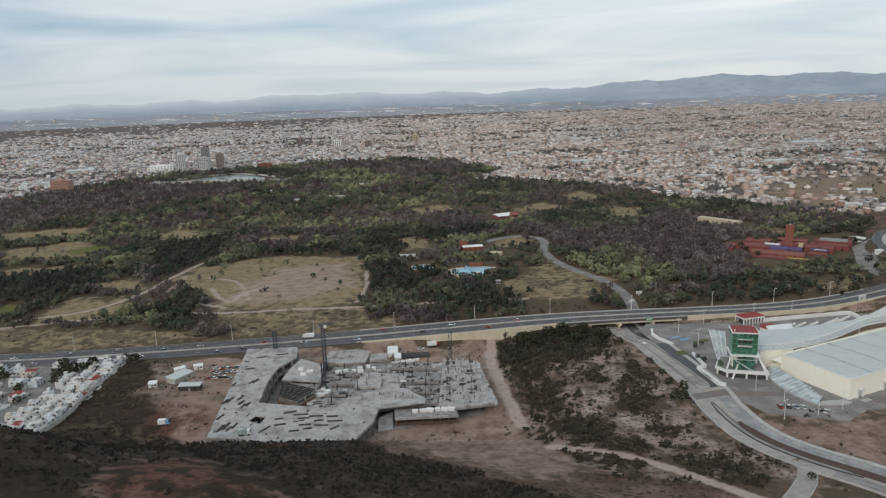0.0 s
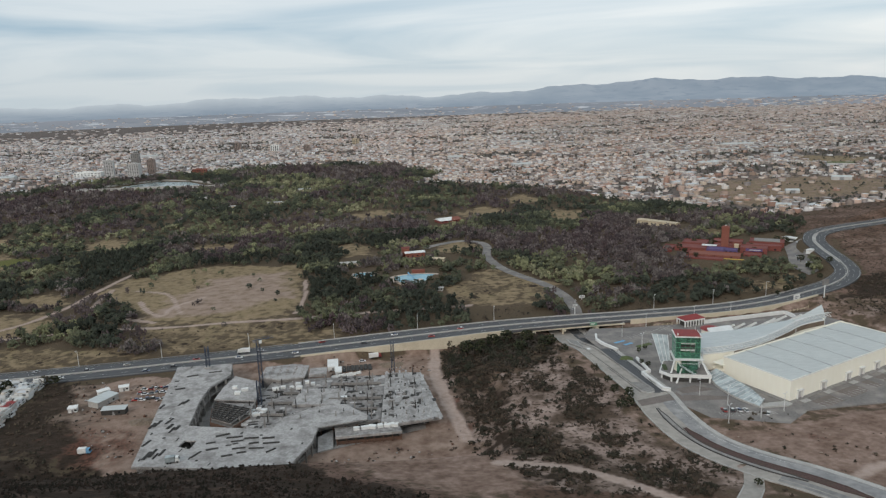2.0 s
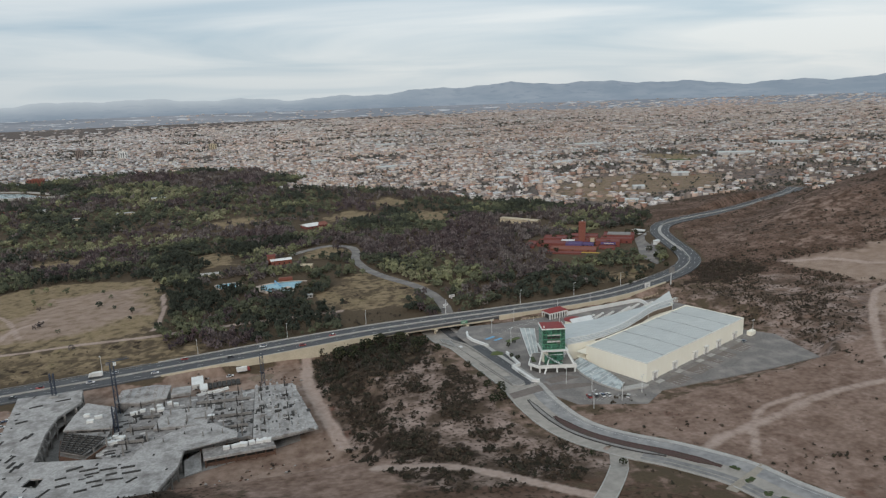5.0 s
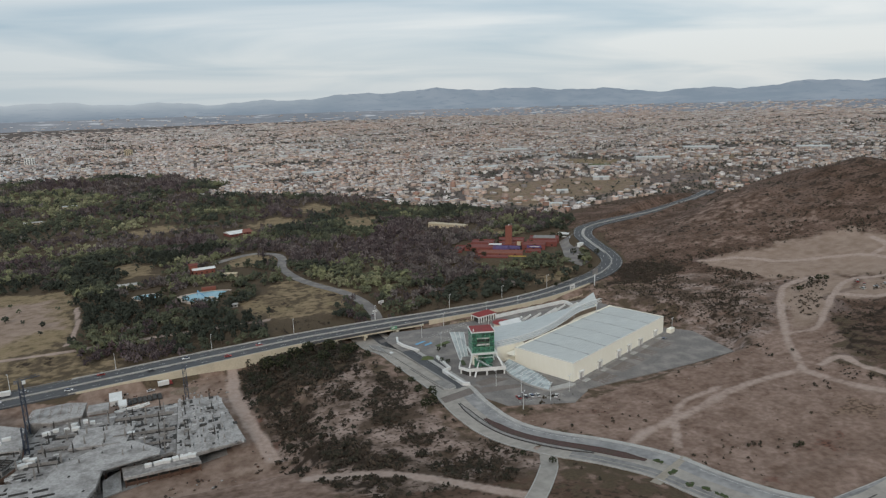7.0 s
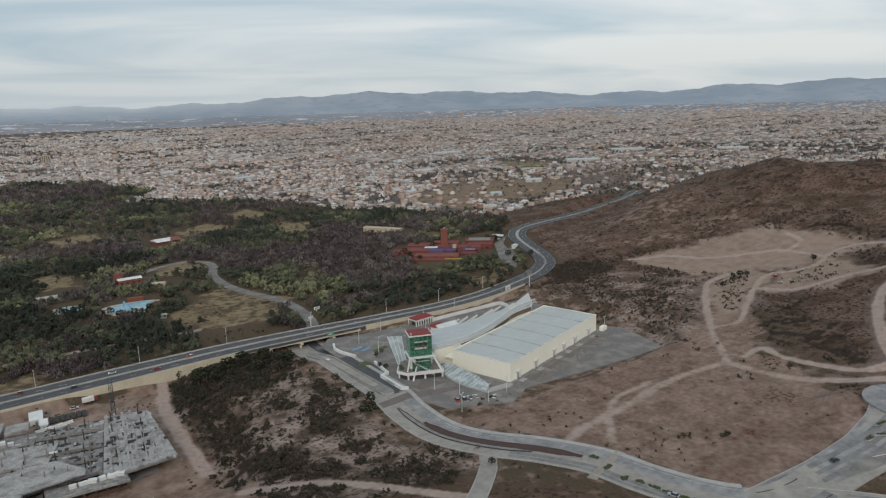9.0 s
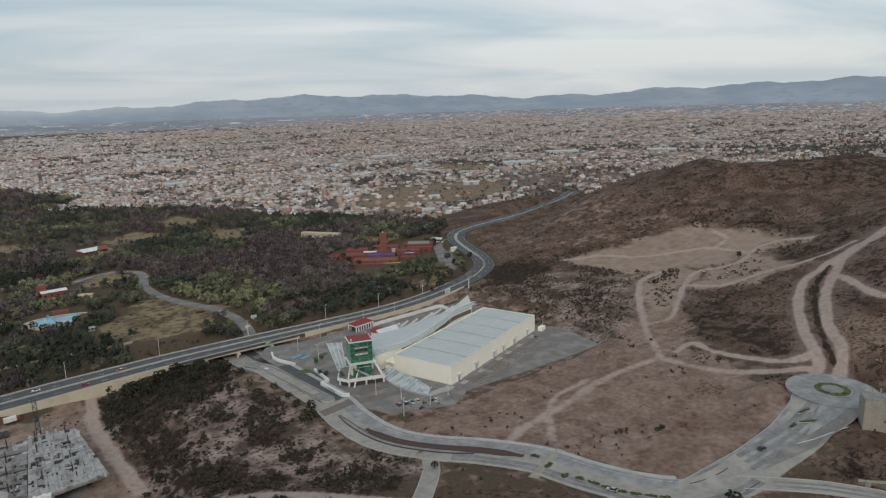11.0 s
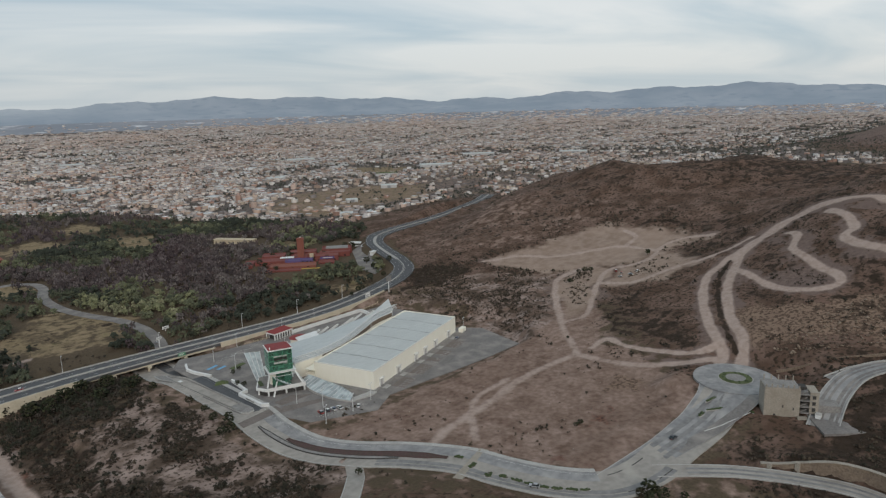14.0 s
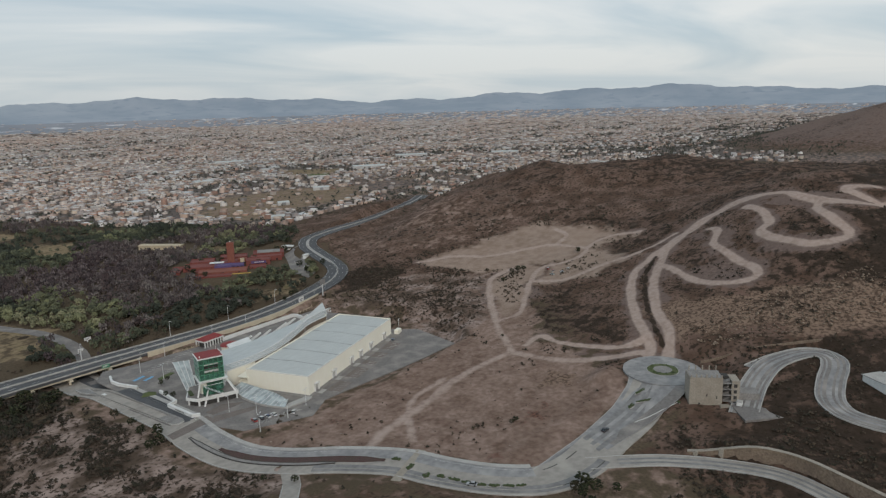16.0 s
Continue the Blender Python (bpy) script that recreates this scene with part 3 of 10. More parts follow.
MEADOWS = [[(-267, 621), (-262, 680), (-197, 720), (-90, 690), (-80, 646), (-80, 560), (-73, 515), (-124, 512), (-190, 518), (-215, 568)],
           [(-646, 965), (-531, 997), (-503, 949), (-594, 881)], [(-391, 912), (-376, 945), (-328, 908), (-314, 846), (-362, 848)],
           [(-569, 841), (-488, 896), (-433, 830), (-410, 749), (-534, 786)], [(-491, 718), (-420, 737), (-394, 711), (-463, 674)],
           [(-240, 852), (-182, 854), (-178, 797), (-224, 804)], [(-342, 526), (-334, 584), (-280, 564), (-257, 535), (-283, 502), (-328, 502)],
           [(-352, 640), (-302, 640), (-279, 599), (-317, 590)], [(42, 700), (66, 742), (88, 715), (90, 690)], [(-60, 1010), (0, 1040), (20, 980), (-40, 960)],
           [(95, 950), (150, 1000), (170, 930), (120, 900)], [(170, 1040), (215, 1080), (240, 1010), (200, 990)], [(300, 690), (318, 720), (350, 650), (335, 630)],
           [(-520, 620), (-450, 640), (-420, 600), (-480, 580)], [(101, 578), (118, 581), (134, 539), (122, 523), (102, 552)], [(36, 549), (59, 556), (90, 524), (80, 508), (53, 514)],
           [(-67, 762), (-52, 798), (-11, 756), (-9, 710), (-40, 711)], [(43, 743), (69, 759), (104, 711), (86, 678), (52, 703)], [(211, 931), (262, 898), (245, 803), (205, 827)]]
VERGES = [[(-202, 536), (-76, 516), (-61, 478), (-84, 459), (-152, 455), (-176, 472)], [(273, 497), (306, 491), (322, 480), (294, 466), (262, 462)],
          [(50, 560), (72, 596), (104, 600), (122, 542), (124, 505), (104, 488), (72, 490), (50, 517)],
          [(-560, 520), (-353, 499), (-266, 486), (-190, 466), (-170, 440), (-257, 436), (-560, 442)], [(-166, 456), (-132, 469), (-75, 478), (-30, 470), (-40, 442), (-108, 440), (-156, 441)]]
LAWNS = [[(-400, 531), (-395, 566), (-368, 560), (-355, 529)], [(-640, 760), (-520, 800), (-500, 740)],
         [(-470, 840), (-410, 850), (-400, 800), (-450, 790)]]
PALE_LOT = [(22, 400), (60, 330), (92, 395), (106, 350), (114, 310), (118, 280), (130, 240), (118, 214), (55, 222), (34, 300)]
DIRT_LOT = [(145, 268), (180, 275), (215, 276), (290, 285), (330, 300), (400, 345), (405, 320), (345, 262), (312, 240), (305, 190), (290, 160),
            (200, 151), (188, 175), (178, 205), (150, 246)]
HILL_PAD = [(398, 433), (431, 420), (445, 412), (480, 406), (502, 393), (513, 373), (518, 338), (515, 311), (513, 279), (509, 298), (490, 310), (470, 306), (454, 310), (442, 326), (422, 346), (416, 357), (408, 383), (398, 413)]
TAN_FIELD = [(367, 424), (414, 358), (376, 328), (338, 292), (309, 278), (292, 290), (310, 362), (316, 398), (347, 416)]
PAD_LOW = [(426, 316), (479, 310), (480, 289), (451, 252), (412, 266), (403, 304)]
SCREE = [(381, 189), (391, 152), (417, 119), (434, 88), (425, 70), (400, 72), (376, 105), (358, 130), (342, 162), (362, 186)]
CUTS = [[(436, 216), (425, 189), (440, 170), (430, 146), (400, 146), (398, 182)], [(480, 178), (464, 147), (476, 125), (478, 104), (446, 112), (440, 141), (450, 168)],
        [(480, 214), (470, 190), (440, 178), (430, 190), (455, 205)], [(512, 182), (500, 150), (524, 140), (530, 170)], [(360, 300), (420, 350), (440, 330), (410, 300), (372, 280)]]
DARKS = [[(478, 226), (474, 209), (440, 182), (424, 176), (427, 197), (452, 216)], [(441, 158), (452, 94), (446, 70), (434, 70), (422, 120), (414, 144)],
         [(409, 210), (398, 156), (402, 144), (389, 154), (388, 196)], [(336, 160), (354, 129), (392, 84), (400, 60), (372, 66), (358, 101), (335, 129), (328, 150)],
         [(402, 282), (386, 243), (375, 218), (356, 204), (337, 184), (328, 189), (325, 227), (335, 266), (359, 277), (378, 274)], [(505, 215), (560, 190), (580, 220), (540, 250)], [(300, 62), (340, 60), (345, 80), (312, 96), (300, 104), (270, 104), (268, 70)],
         [(242, 131), (253, 132), (270, 122), (281, 109), (288, 94), (274, 88), (256, 102), (238, 121)], [(534, 394), (543, 266), (499, 259), (515, 292), (521, 340), (520, 367)], [(471, 302), (495, 303), (513, 279), (496, 257), (464, 260), (450, 277)]]
GREY_FIELD = [(304, 419), (339, 404), (365, 381), (368, 357), (324, 311), (303, 321), (308, 355), (308, 375), (295, 412)]
BEND_BRUSH = [(334, 465), (362, 473), (383, 446), (370, 424), (339, 416), (314, 425)]
SHRUB_STRIP = [(316, 369), (330, 376), (369, 383), (381, 332), (346, 299), (329, 329)]
CITY_FIELD = [(560, 1075), (700, 1060), (760, 980), (690, 860), (560, 830), (450, 800), (430, 900), (466, 993)]
GRASS_FIELDS = [[(884, 1393), (988, 1311), (874, 1201), (799, 1294)], [(1120, 1270), (1230, 1230), (1160, 1130), (1060, 1180)]]
PARK = [(-1100, 700), (-853, 1296), (-727, 1492), (-654, 1628), (-492, 1690), (-323, 1760), (-124, 1790), (21, 1690), (120, 1449), (60, 1330),
        (150, 1262), (214, 1202), (287, 1097), (332, 958), (379, 881), (414, 739), (420, 650), (392, 608), (366, 590), (352, 540), (330, 476),
        (250, 456), (150, 452), (80, 450), (-40, 449), (-330, 442), (-560, 448), (-900, 520)]
NEAR_HILL = [(-420, 100), (-330, 240), (-216, 300), (-150, 300), (-68, 292), (-32, 245), (-11, 226), (10, 208), (25, 199), (34, 186), (60, 150), (60, 60), (-420, 60)]
MOUND = [(-99, 162), (-99, 184), (-95, 197), (-76, 174), (-62, 163), (-50, 158), (-44, 146), (-72, 132), (-90, 135)]
SITE_YARD = [(-196, 404), (-60, 414), (22, 416), (34, 300), (0, 262), (-40, 258), (-120, 268), (-165, 330)]


def with_height(line, dip=0.0, soften=9):
    """Adds a smoothed height to a plan line."""
    z = height(line[:, 0], line[:, 1])
    k = np.ones(soften) / soften
    z = np.convolve(np.pad(z, soften // 2, mode="edge"), k, mode="valid")
    return np.c_[line[:, :2], z + dip]


FRONT, BRANCH, SOUTH, CURVES, UNDER = (with_height(r, 0.15) for r in (FRONT, BRANCH, SOUTH, CURVES, UNDER))


def meet(line, other, dip=0.04):
    """Brings a road to the level of the one that it joins."""
    d, at = to_line(line[:, 0], line[:, 1], other)
    w = 1 - smooth(12, 26, d)
    return np.c_[line[:, :2], line[:, 2] * (1 - w) + (np.interp(at, np.arange(len(other)), other[:, 2]) - dip) * w]


BRANCH, SOUTH = meet(BRANCH, FRONT), meet(SOUTH, FRONT, 0.06)
EAST = meet(spline([(196, 147), (216, 147.5), (238, 147.5), (268, 148), (286, 149), (298, 152)], 3.0)[:, [0, 1, 1]], FRONT, 0.08)
WALL_TOP = 4.6
YARD_EDGE = spline([(200, 293), (240, 295), (292, 299)], 4.0)[:, [0, 1, 1]] * (1, 1, 0)
PAVED = [(YARD_EDGE, 10.0, 9.0), (EAST, 18.0, 9.0), (FRONT, 10.5, 7.0), (BRANCH, 3.8, 6.0), (SOUTH, 4.8, 6.0), (CURVES, 6.2, 5.0), (UNDER, 4.5, 6.0)]


def ground_at(x, y):
    """Height of the finished ground, graded along the roads."""
    x, y = np.atleast_1d(np.asarray(x, float)), np.atleast_1d(np.asarray(y, float))
    z = height(x, y)
    for line, half, fade in PAVED:
        lo, hi = line[:, :2].min(0) - half - fade, line[:, :2].max(0) + half + fade
        k = (x > lo[0]) & (x < hi[0]) & (y > lo[1]) & (y < hi[1])
        if k.any():
            d, at = to_line(x[k], y[k], line)
            w = 1 - smooth(half + 0.5, half + fade, d)
            z[k] = z[k] * (1 - w) + (np.interp(at, np.arange(len(line)), line[:, 2]) - 0.35) * w
    # bank held by the stone wall above the south road
    k = (x > 225) & (x < 300) & (y > -10) & (y < 125)
    if k.any():
        d, at = to_line(x[k], y[k], SOUTH)
        i = np.clip(at.astype(int), 0, len(SOUTH) - 2)
        side = (x[k] - SOUTH[i, 0]) * (SOUTH[i + 1, 1] - SOUTH[i, 1]) - (y[k] - SOUTH[i, 1]) * (SOUTH[i + 1, 0] - SOUTH[i, 0]) < 0
        up = np.interp(at, np.arange(len(SOUTH)), SOUTH[:, 2]) + WALL_TOP * smooth(9, 20, at)
        w = side * smooth(7.4, 8.6, d) * (1 - smooth(9, 30, d)) * smooth(8, 14, at)
        z[k] = np.where(up > z[k], z[k] * (1 - w) + up * w, z[k])
    k = (y > 380) & (y < 1100) & (x > -560)
    d, at = to_line(x[k], y[k], HIGHWAY)
    over = np.interp(at, np.arange(len(HIGHWAY)), HIGHWAY[:, 2])
    px = np.interp(at, np.arange(len(HIGHWAY)), HIGHWAY[:, 0])
    bridge = smooth(74, 84, px) * (1 - smooth(148, 160, px))
    raised = smooth(-60, 0, px) * (1 - smooth(250, 300, px))
    fade = 10 * (1 - raised) + 1.5
    w = (1 - smooth(0, 1, (d - np.interp(at, np.arange(len(HIGHWAY)), HALF_WAY[:, 0]) + 0.1 + 1.0 * raised) / fade)) * (1 - bridge)
    z[k] = z[k] * (1 - w) + (over - 0.5) * w
    return z


def build_ground():
    def axis(lo, hi, a, b, fine, step=2.7, grow=1.05):
        """Even steps from a to b, finer between the two numbers in fine, and growing outside."""
        out, s = [*np.arange(a, fine[0], step), *np.arange(*fine, 1.8), *np.arange(fine[1], b, step)], step
        while out[-1] < hi:
            s *= grow
            out.append(out[-1] + s)
        s = step
        while out[0] > lo:
            s *= grow
            out.insert(0, out[0] - s)
        return np.array(out)

    xs, ys = axis(-5200, 5200, -345, 546, (285, 540)), axis(-900, 5300, 60, 640, (130, 440))
    gx, gy = np.meshgrid(xs, ys)
    x, y = gx.ravel(), gy.ravel()
    z = ground_at(x, y)
    nx, ny = len(xs), len(ys)
    i = (np.arange(ny - 1)[:, None] * nx + np.arange(nx - 1)).ravel()
    ob = bulk("ground", np.c_[x, y, z], np.stack([i, i + 1, i + nx + 1, i + nx], 1), M["ground"])
    ob.data.polygons.foreach_set("use_smooth", np.ones(len(i), bool))
    xr, yr = x + 7 * wave(x, y, 80, 11) + 4 * wave(x, y, 27, 12), y + 7 * wave(x, y, 60, 13)

    def area(poly, soft=5.0):
        """1 inside a polygon, 0 outside, with a soft and wavy edge."""
        q = np.array(poly + poly[:1], float)
        lo, hi = q.min(0) - 20 - soft, q.max(0) + 20 + soft
        k = (x > lo[0]) & (x < hi[0]) & (y > lo[1]) & (y < hi[1])
        out = np.zeros(len(x))
        d, _ = to_line(xr[k], yr[k], q)
        out[k] = smooth(-soft, soft, np.where(inside(xr[k], yr[k], poly), d, -d))
        return out

    def areas(polys, soft=5.0):
        return np.max([area(p, soft) for p in polys], 0)

    r = np.hypot(x, y)
    hills = height(x, y) - (22 * np.tanh(0.035 * (x - 190) / 22) * (1 - smooth(900, 2500, r))) - 76 * smooth(1200, 4900, r)
    south = 1 - smooth(-6, 6, y - np.interp(x, HIGHWAY[:215, 0], HIGHWAY[:215, 1]))
    a, b, c = np.zeros((len(x), 4)), np.zeros((len(x), 4)), np.zeros((len(x), 4))
    scrub = np.where(r > 1300, smooth(14, 40, hills), smooth(3, 13, hills))
    east = smooth(225, 240, x) * (1 - smooth(120, 140, y)) + smooth(0, 10, x - np.interp(y, [100, 420, 446, 470, 500, 545, 590, 700], [420, 330, 300, 350, 366, 380, 420, 520])) * (y < 720)
    scrub = np.maximum(scrub, 0.9 * np.clip(east, 0, 1) * (r < 1200))
    near_hill = area(NEAR_HILL, 6.0)
    a[:, 2] = scrub
    yard = area(SITE_YARD, 3.0) * (1 - smooth(2, 9, height(x, y) + 11))
    a[:, 0] = np.maximum(area(DIRT_LOT), 0.95 * yard)
    a[:, 0] = np.maximum(a[:, 0], 0.5 * south * (1 - scrub) * (x > 30))
    a[:, 0] = np.maximum(a[:, 0], 0.42 * area([(389, 531), (400, 560), (440, 560), (537, 558), (600, 494), (560, 430), (494, 407), (429, 440)], 25))
    a[:, 0] = np.maximum(a[:, 0], 0.85 * area([(-24, 262), (30, 300), (62, 264), (54, 224), (38, 203), (10, 218), (-10, 238)], 9.0))
    a[:, 2] *= 1 - 0.9 * area([(-24, 262), (30, 300), (62, 264), (54, 224), (38, 203), (10, 218), (-10, 238)], 9.0)
    a[:, 0] = np.maximum(a[:, 0], 0.92 * area(TAN_FIELD, 10))
    a[:, 3] = np.maximum(0.86 * area(PALE_LOT), 0.66 * area(TAN_FIELD, 12))
    a[:, 3] = np.maximum(a[:, 3], 0.6 * area(GREY_FIELD, 14))
    a[:, 1] = np.maximum(0.74 * areas(MEADOWS, 9.0), 0.54 * areas(VERGES, 9.0))
    b[:, 1] = np.maximum(0.8 * areas(LAWNS), 0.22 * areas(VERGES, 9.0) * smooth(-.1, .6, wave(x, y, 55, 14)))
    park = inside(x, y, PARK)
    town = ((y > np.where(x > 1300, 250, 640)) & ~park & (hills < np.where(r > 1300, 34, 9))).astype(float)
    b[:, 2] = np.where((r > 3300), 0.9, town * (1 - scrub))
    a[:, 0] = np.maximum(a[:, 0], 0.45 * area(CITY_FIELD, 20))
    a[:, 1] = np.maximum(a[:, 1], 0.72 * area(CITY_FIELD, 20))
    a[:, 1] = np.maximum(a[:, 1], 0.75 * areas(GRASS_FIELDS, 20))
    open_land = smooth(430, 600, x) * (1 - smooth(1050, 1300, y)) * (1 - smooth(1150, 1350, x)) * (y > 600) * (1 - scrub)
    a[:, 0] = np.maximum(a[:, 0], 0.42 * open_land)
    a[:, 1] = np.maximum(a[:, 1], 0.5 * open_land * smooth(-.2, .5, wave(x, y, 110, 21)))
    b[:, 0] = np.maximum(0.9 * area([(-190, 340), (-135, 344), (-122, 318), (-130, 296), (-176, 306)], 9), 0.8 * area([(26, 345), (31, 345), (36, 302), (30, 302)], 2))
    b[:, 0] = np.maximum(b[:, 0], 0.72 * area(MOUND, 9.0))
    lot_red = areas([[(224, 181), (238, 188), (262, 184), (264, 177), (241, 170), (226, 175)], [(170, 267), (180, 268), (186, 251), (177, 252)], [(205, 179), (207, 167), (202, 158), (194, 168)]], 7)
    b[:, 0] = np.maximum(b[:, 0], 0.42 * lot_red)
    b[:, 1] = np.maximum(b[:, 1], 0.30 * area([(233, 233), (259, 244), (284, 226), (264, 206)], 7))
    k = (x > -400) & (x < 600) & (y > 60) & (y < 720)
    wide = np.zeros(len(x))
    for half, pts in TRACKS:
        d, _ = to_line(x[k], y[k], spline(pts, 5.0))
        d = d + 0.35 * wave(x[k], y[k], 23, 8)
        b[k, 3] = np.maximum(b[k, 3], 0.72 * (1 - smooth(half * .2, half * 1.5, d)))
        wide[k] = np.maximum(wide[k], 0.75 * (1 - smooth(half, half * 3.4, d + 2.5 * wave(x[k], y[k], 40, 9))))
    b[:, 3] *= 1 - .42 * area(DIRT_LOT, 14.0)
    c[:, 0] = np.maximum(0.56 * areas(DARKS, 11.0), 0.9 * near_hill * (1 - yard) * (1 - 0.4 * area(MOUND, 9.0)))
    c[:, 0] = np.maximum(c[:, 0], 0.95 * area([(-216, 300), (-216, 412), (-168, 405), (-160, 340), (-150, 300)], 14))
    c[:, 0] = np.maximum(c[:, 0], 0.42 * scrub * smooth(-.1, .7, wave(x, y, 190, 15) + .5 * wave(x, y, 60, 16)) * (r > 380))
    c[:, 0] = np.maximum(c[:, 0], 0.45 * areas(VERGES, 9.0) * smooth(-.2, .5, wave(x, y, 70, 17) + .5 * wave(x, y, 25, 18)))
    c[:, 0] = np.maximum(c[:, 0], 0.9 * area(BEND_BRUSH, 9))
    c[:, 0] = np.maximum(c[:, 0], 0.7 * areas([[(36, 423), (104, 429), (94, 375), (63, 350), (52, 293), (41, 286), (38, 332)], [(36, 300), (60, 290), (78, 250), (60, 215), (40, 250)]], 8))
    c[:, 0] = np.maximum(c[:, 0], 0.55 * area(SHRUB_STRIP, 9) * smooth(-.5, .3, wave(x * .5, y * 1.4, 34, 19)))
    c[:, 0] = np.maximum(c[:, 0], 0.6 * scrub * smooth(540, 700, x) * (1 - smooth(1100, 1400, r)))
    c[:, 0] *= 1 - np.minimum(1, 1.6 * wide)
    k = (x > 320) & (x < 460) & (y > 150) & (y < 250)
    d, _ = to_line(x[k], y[k], spline([(448, 233), (425, 227), (401, 215), (372, 197), (348, 179), (336, 168)], 4.0))
    c[k, 0] = np.maximum(c[k, 0], 0.9 * (1 - smooth(.6, 2.6, d)))
    b[k, 3] *= smooth(.8, 2.4, d)
    far_dark = 0.85 * scrub * smooth(400, 440, x) * (1 - smooth(120, 190, y)) * (r < 900) * (1 - np.minimum(1, 1.6 * wide))
    c[:, 0] = np.maximum(c[:, 0], far_dark)
    c[:, 0] = np.maximum(c[:, 0], 0.85 * smooth(236, 250, x) * (1 - smooth(95, 125, y)) * (r < 700) * (1 - area(SCREE, 9.0)))
    c[:, 1] = np.maximum(area(SCREE, 9.0), 0.6 * area([(279, 218), (290, 205), (282, 186), (266, 204)], 6))
    c[:, 2] = np.maximum(areas(CUTS, 8.0), wide * (x > 150) * (1 - area(DIRT_LOT, 12.0)))
    # grey cover on the far hill imitates haze
    c[:, 2] = np.maximum(c[:, 2], 0.75 * smooth(1300, 1800, r) * scrub)
    c[:, 3] = np.max([0.85 * area(HILL_PAD, 13.0), 0.55 * area(PAD_LOW, 9.0), 0.6 * area([(332, 282), (346, 299), (376, 328), (402, 347), (424, 345), (437, 322), (401, 309), (374, 293), (352, 279)], 6), 0.30 * yard, 0.5 * area([(-170, 660), (-99, 674), (-86, 560), (-133, 530), (-200, 535)], 14)], 0)
    store(ob.data, "cover", a)
    store(ob.data, "cover_b", b)
    store(ob.data, "cover_c", c)
    return tagged(ob, "dry plain and brown scrubby hills with dirt tracks", "ground", kind="structure")


build_ground()


# ---------------------------------------------------------------- paved roads
def ribbon(name, line, half, material, label, lift=0.0, depth=1.2, kind="structure"):
    """A paved strip with thickness along a line of x, y, z."""
    l, r, _ = sides(line, half)
    z = line[:, 2] + lift
    g = Geo()
    tl, tr = np.c_[l, z], np.c_[r, z]
    bl, br = np.c_[l, z - depth], np.c_[r, z - depth]
    g.strip(tl, tr).strip(tr, br).strip(bl, tl)
    return single(name, g, material, label, "road", kind=kind)


def along(name, line, offset, half, z0, z1, material, parent, start=0, end=None, label=""):
    """A bar of constant section that follows a line at an offset to its left."""
    seg = line[start:end]
    _, _, n = sides(line, 1.0)
    n = n[start:end]
    c = seg[:, :2] + n * (offset[start:end] if isinstance(offset, np.ndarray) else offset)
    l, r = c + n * half, c - n * half
    g = Geo()
    zt, zb = seg[:, 2] + z1, seg[:, 2] + z0
    g.strip(np.c_[l, zt], np.c_[r, zt]).strip(np.c_[r, zt], np.c_[r, zb]).strip(np.c_[l, zb], np.c_[l, zt])
    for i, flip in ((0, False), (-1, True)):
        q = [(*l[i], zb[i]), (*r[i], zb[i]), (*r[i], zt[i]), (*l[i], zt[i])]
        g.add(q, [(3, 2, 1, 0) if flip else (0, 1, 2, 3)])
    return part(name, g, material, parent, label)


def dashes(name, line, offset, material, parent, step=3, on=1, half=0.09, lift=0.03):
    _, _, n = sides(line, 1.0)
    g = Geo()
    for i in range(0, len(line) - on, step):
        c, e = line[i:i + on + 1], n[i:i + on + 1]
        p = c[:, :2] + e * (offset[i:i + on + 1] if isinstance(offset, np.ndarray) else offset)
        z = c[:, 2] + lift
        g.strip(np.c_[p + e * half, z], np.c_[p - e * half, z])
    return part(name, g, material, parent)


RAISED = [int(np.argmin(abs(HIGHWAY[:215, 0] - x))) for x in (-62, 300)]
highway = ribbon("highway", HIGHWAY, HALF_WAY, M["asphalt"], "dark grey asphalt dual carriageway with a central barrier", depth=1.6)
for off in (HALF_WAY - .25, .25 - HALF_WAY):
    along("parapet", HIGHWAY, off, 0.15, -0.2, 0.72, M["kerb"], highway, RAISED[0], RAISED[1])
    along("guard_rail", HIGHWAY, off, 0.06, 0.35, 0.75, M["grey_steel"], highway, 0, RAISED[0], "grey steel guard rail")
    along("guard_rail", HIGHWAY, off, 0.06, 0.35, 0.75, M["grey_steel"], highway, RAISED[1] - 1, None, "grey steel guard rail")
along("central_barrier", HIGHWAY, 0.0, 0.28, -0.1, 0.8, M["kerb"], highway)
BEND = [int(np.argmin(np.hypot(HIGHWAY[:, 0] - x, HIGHWAY[:, 1] - y))) for x, y in ((356, 500), (392, 584))]
along("median_strip", HIGHWAY, 0.0, 1.5, -0.1, 0.22, M["kerb"], highway, BEND[0], BEND[1], "pale cement median in the bend")
for off in (-.5 * HALF_WAY, .5 * HALF_WAY):
    dashes("lane_line", HIGHWAY, off, M["paint"], highway, 3, 1, 0.085)
for off in (-.9 * HALF_WAY, -1.1, 1.1, .9 * HALF_WAY):
    dashes("edge_line", HIGHWAY, off, M["paint"], highway, 1, 1, 0.05)

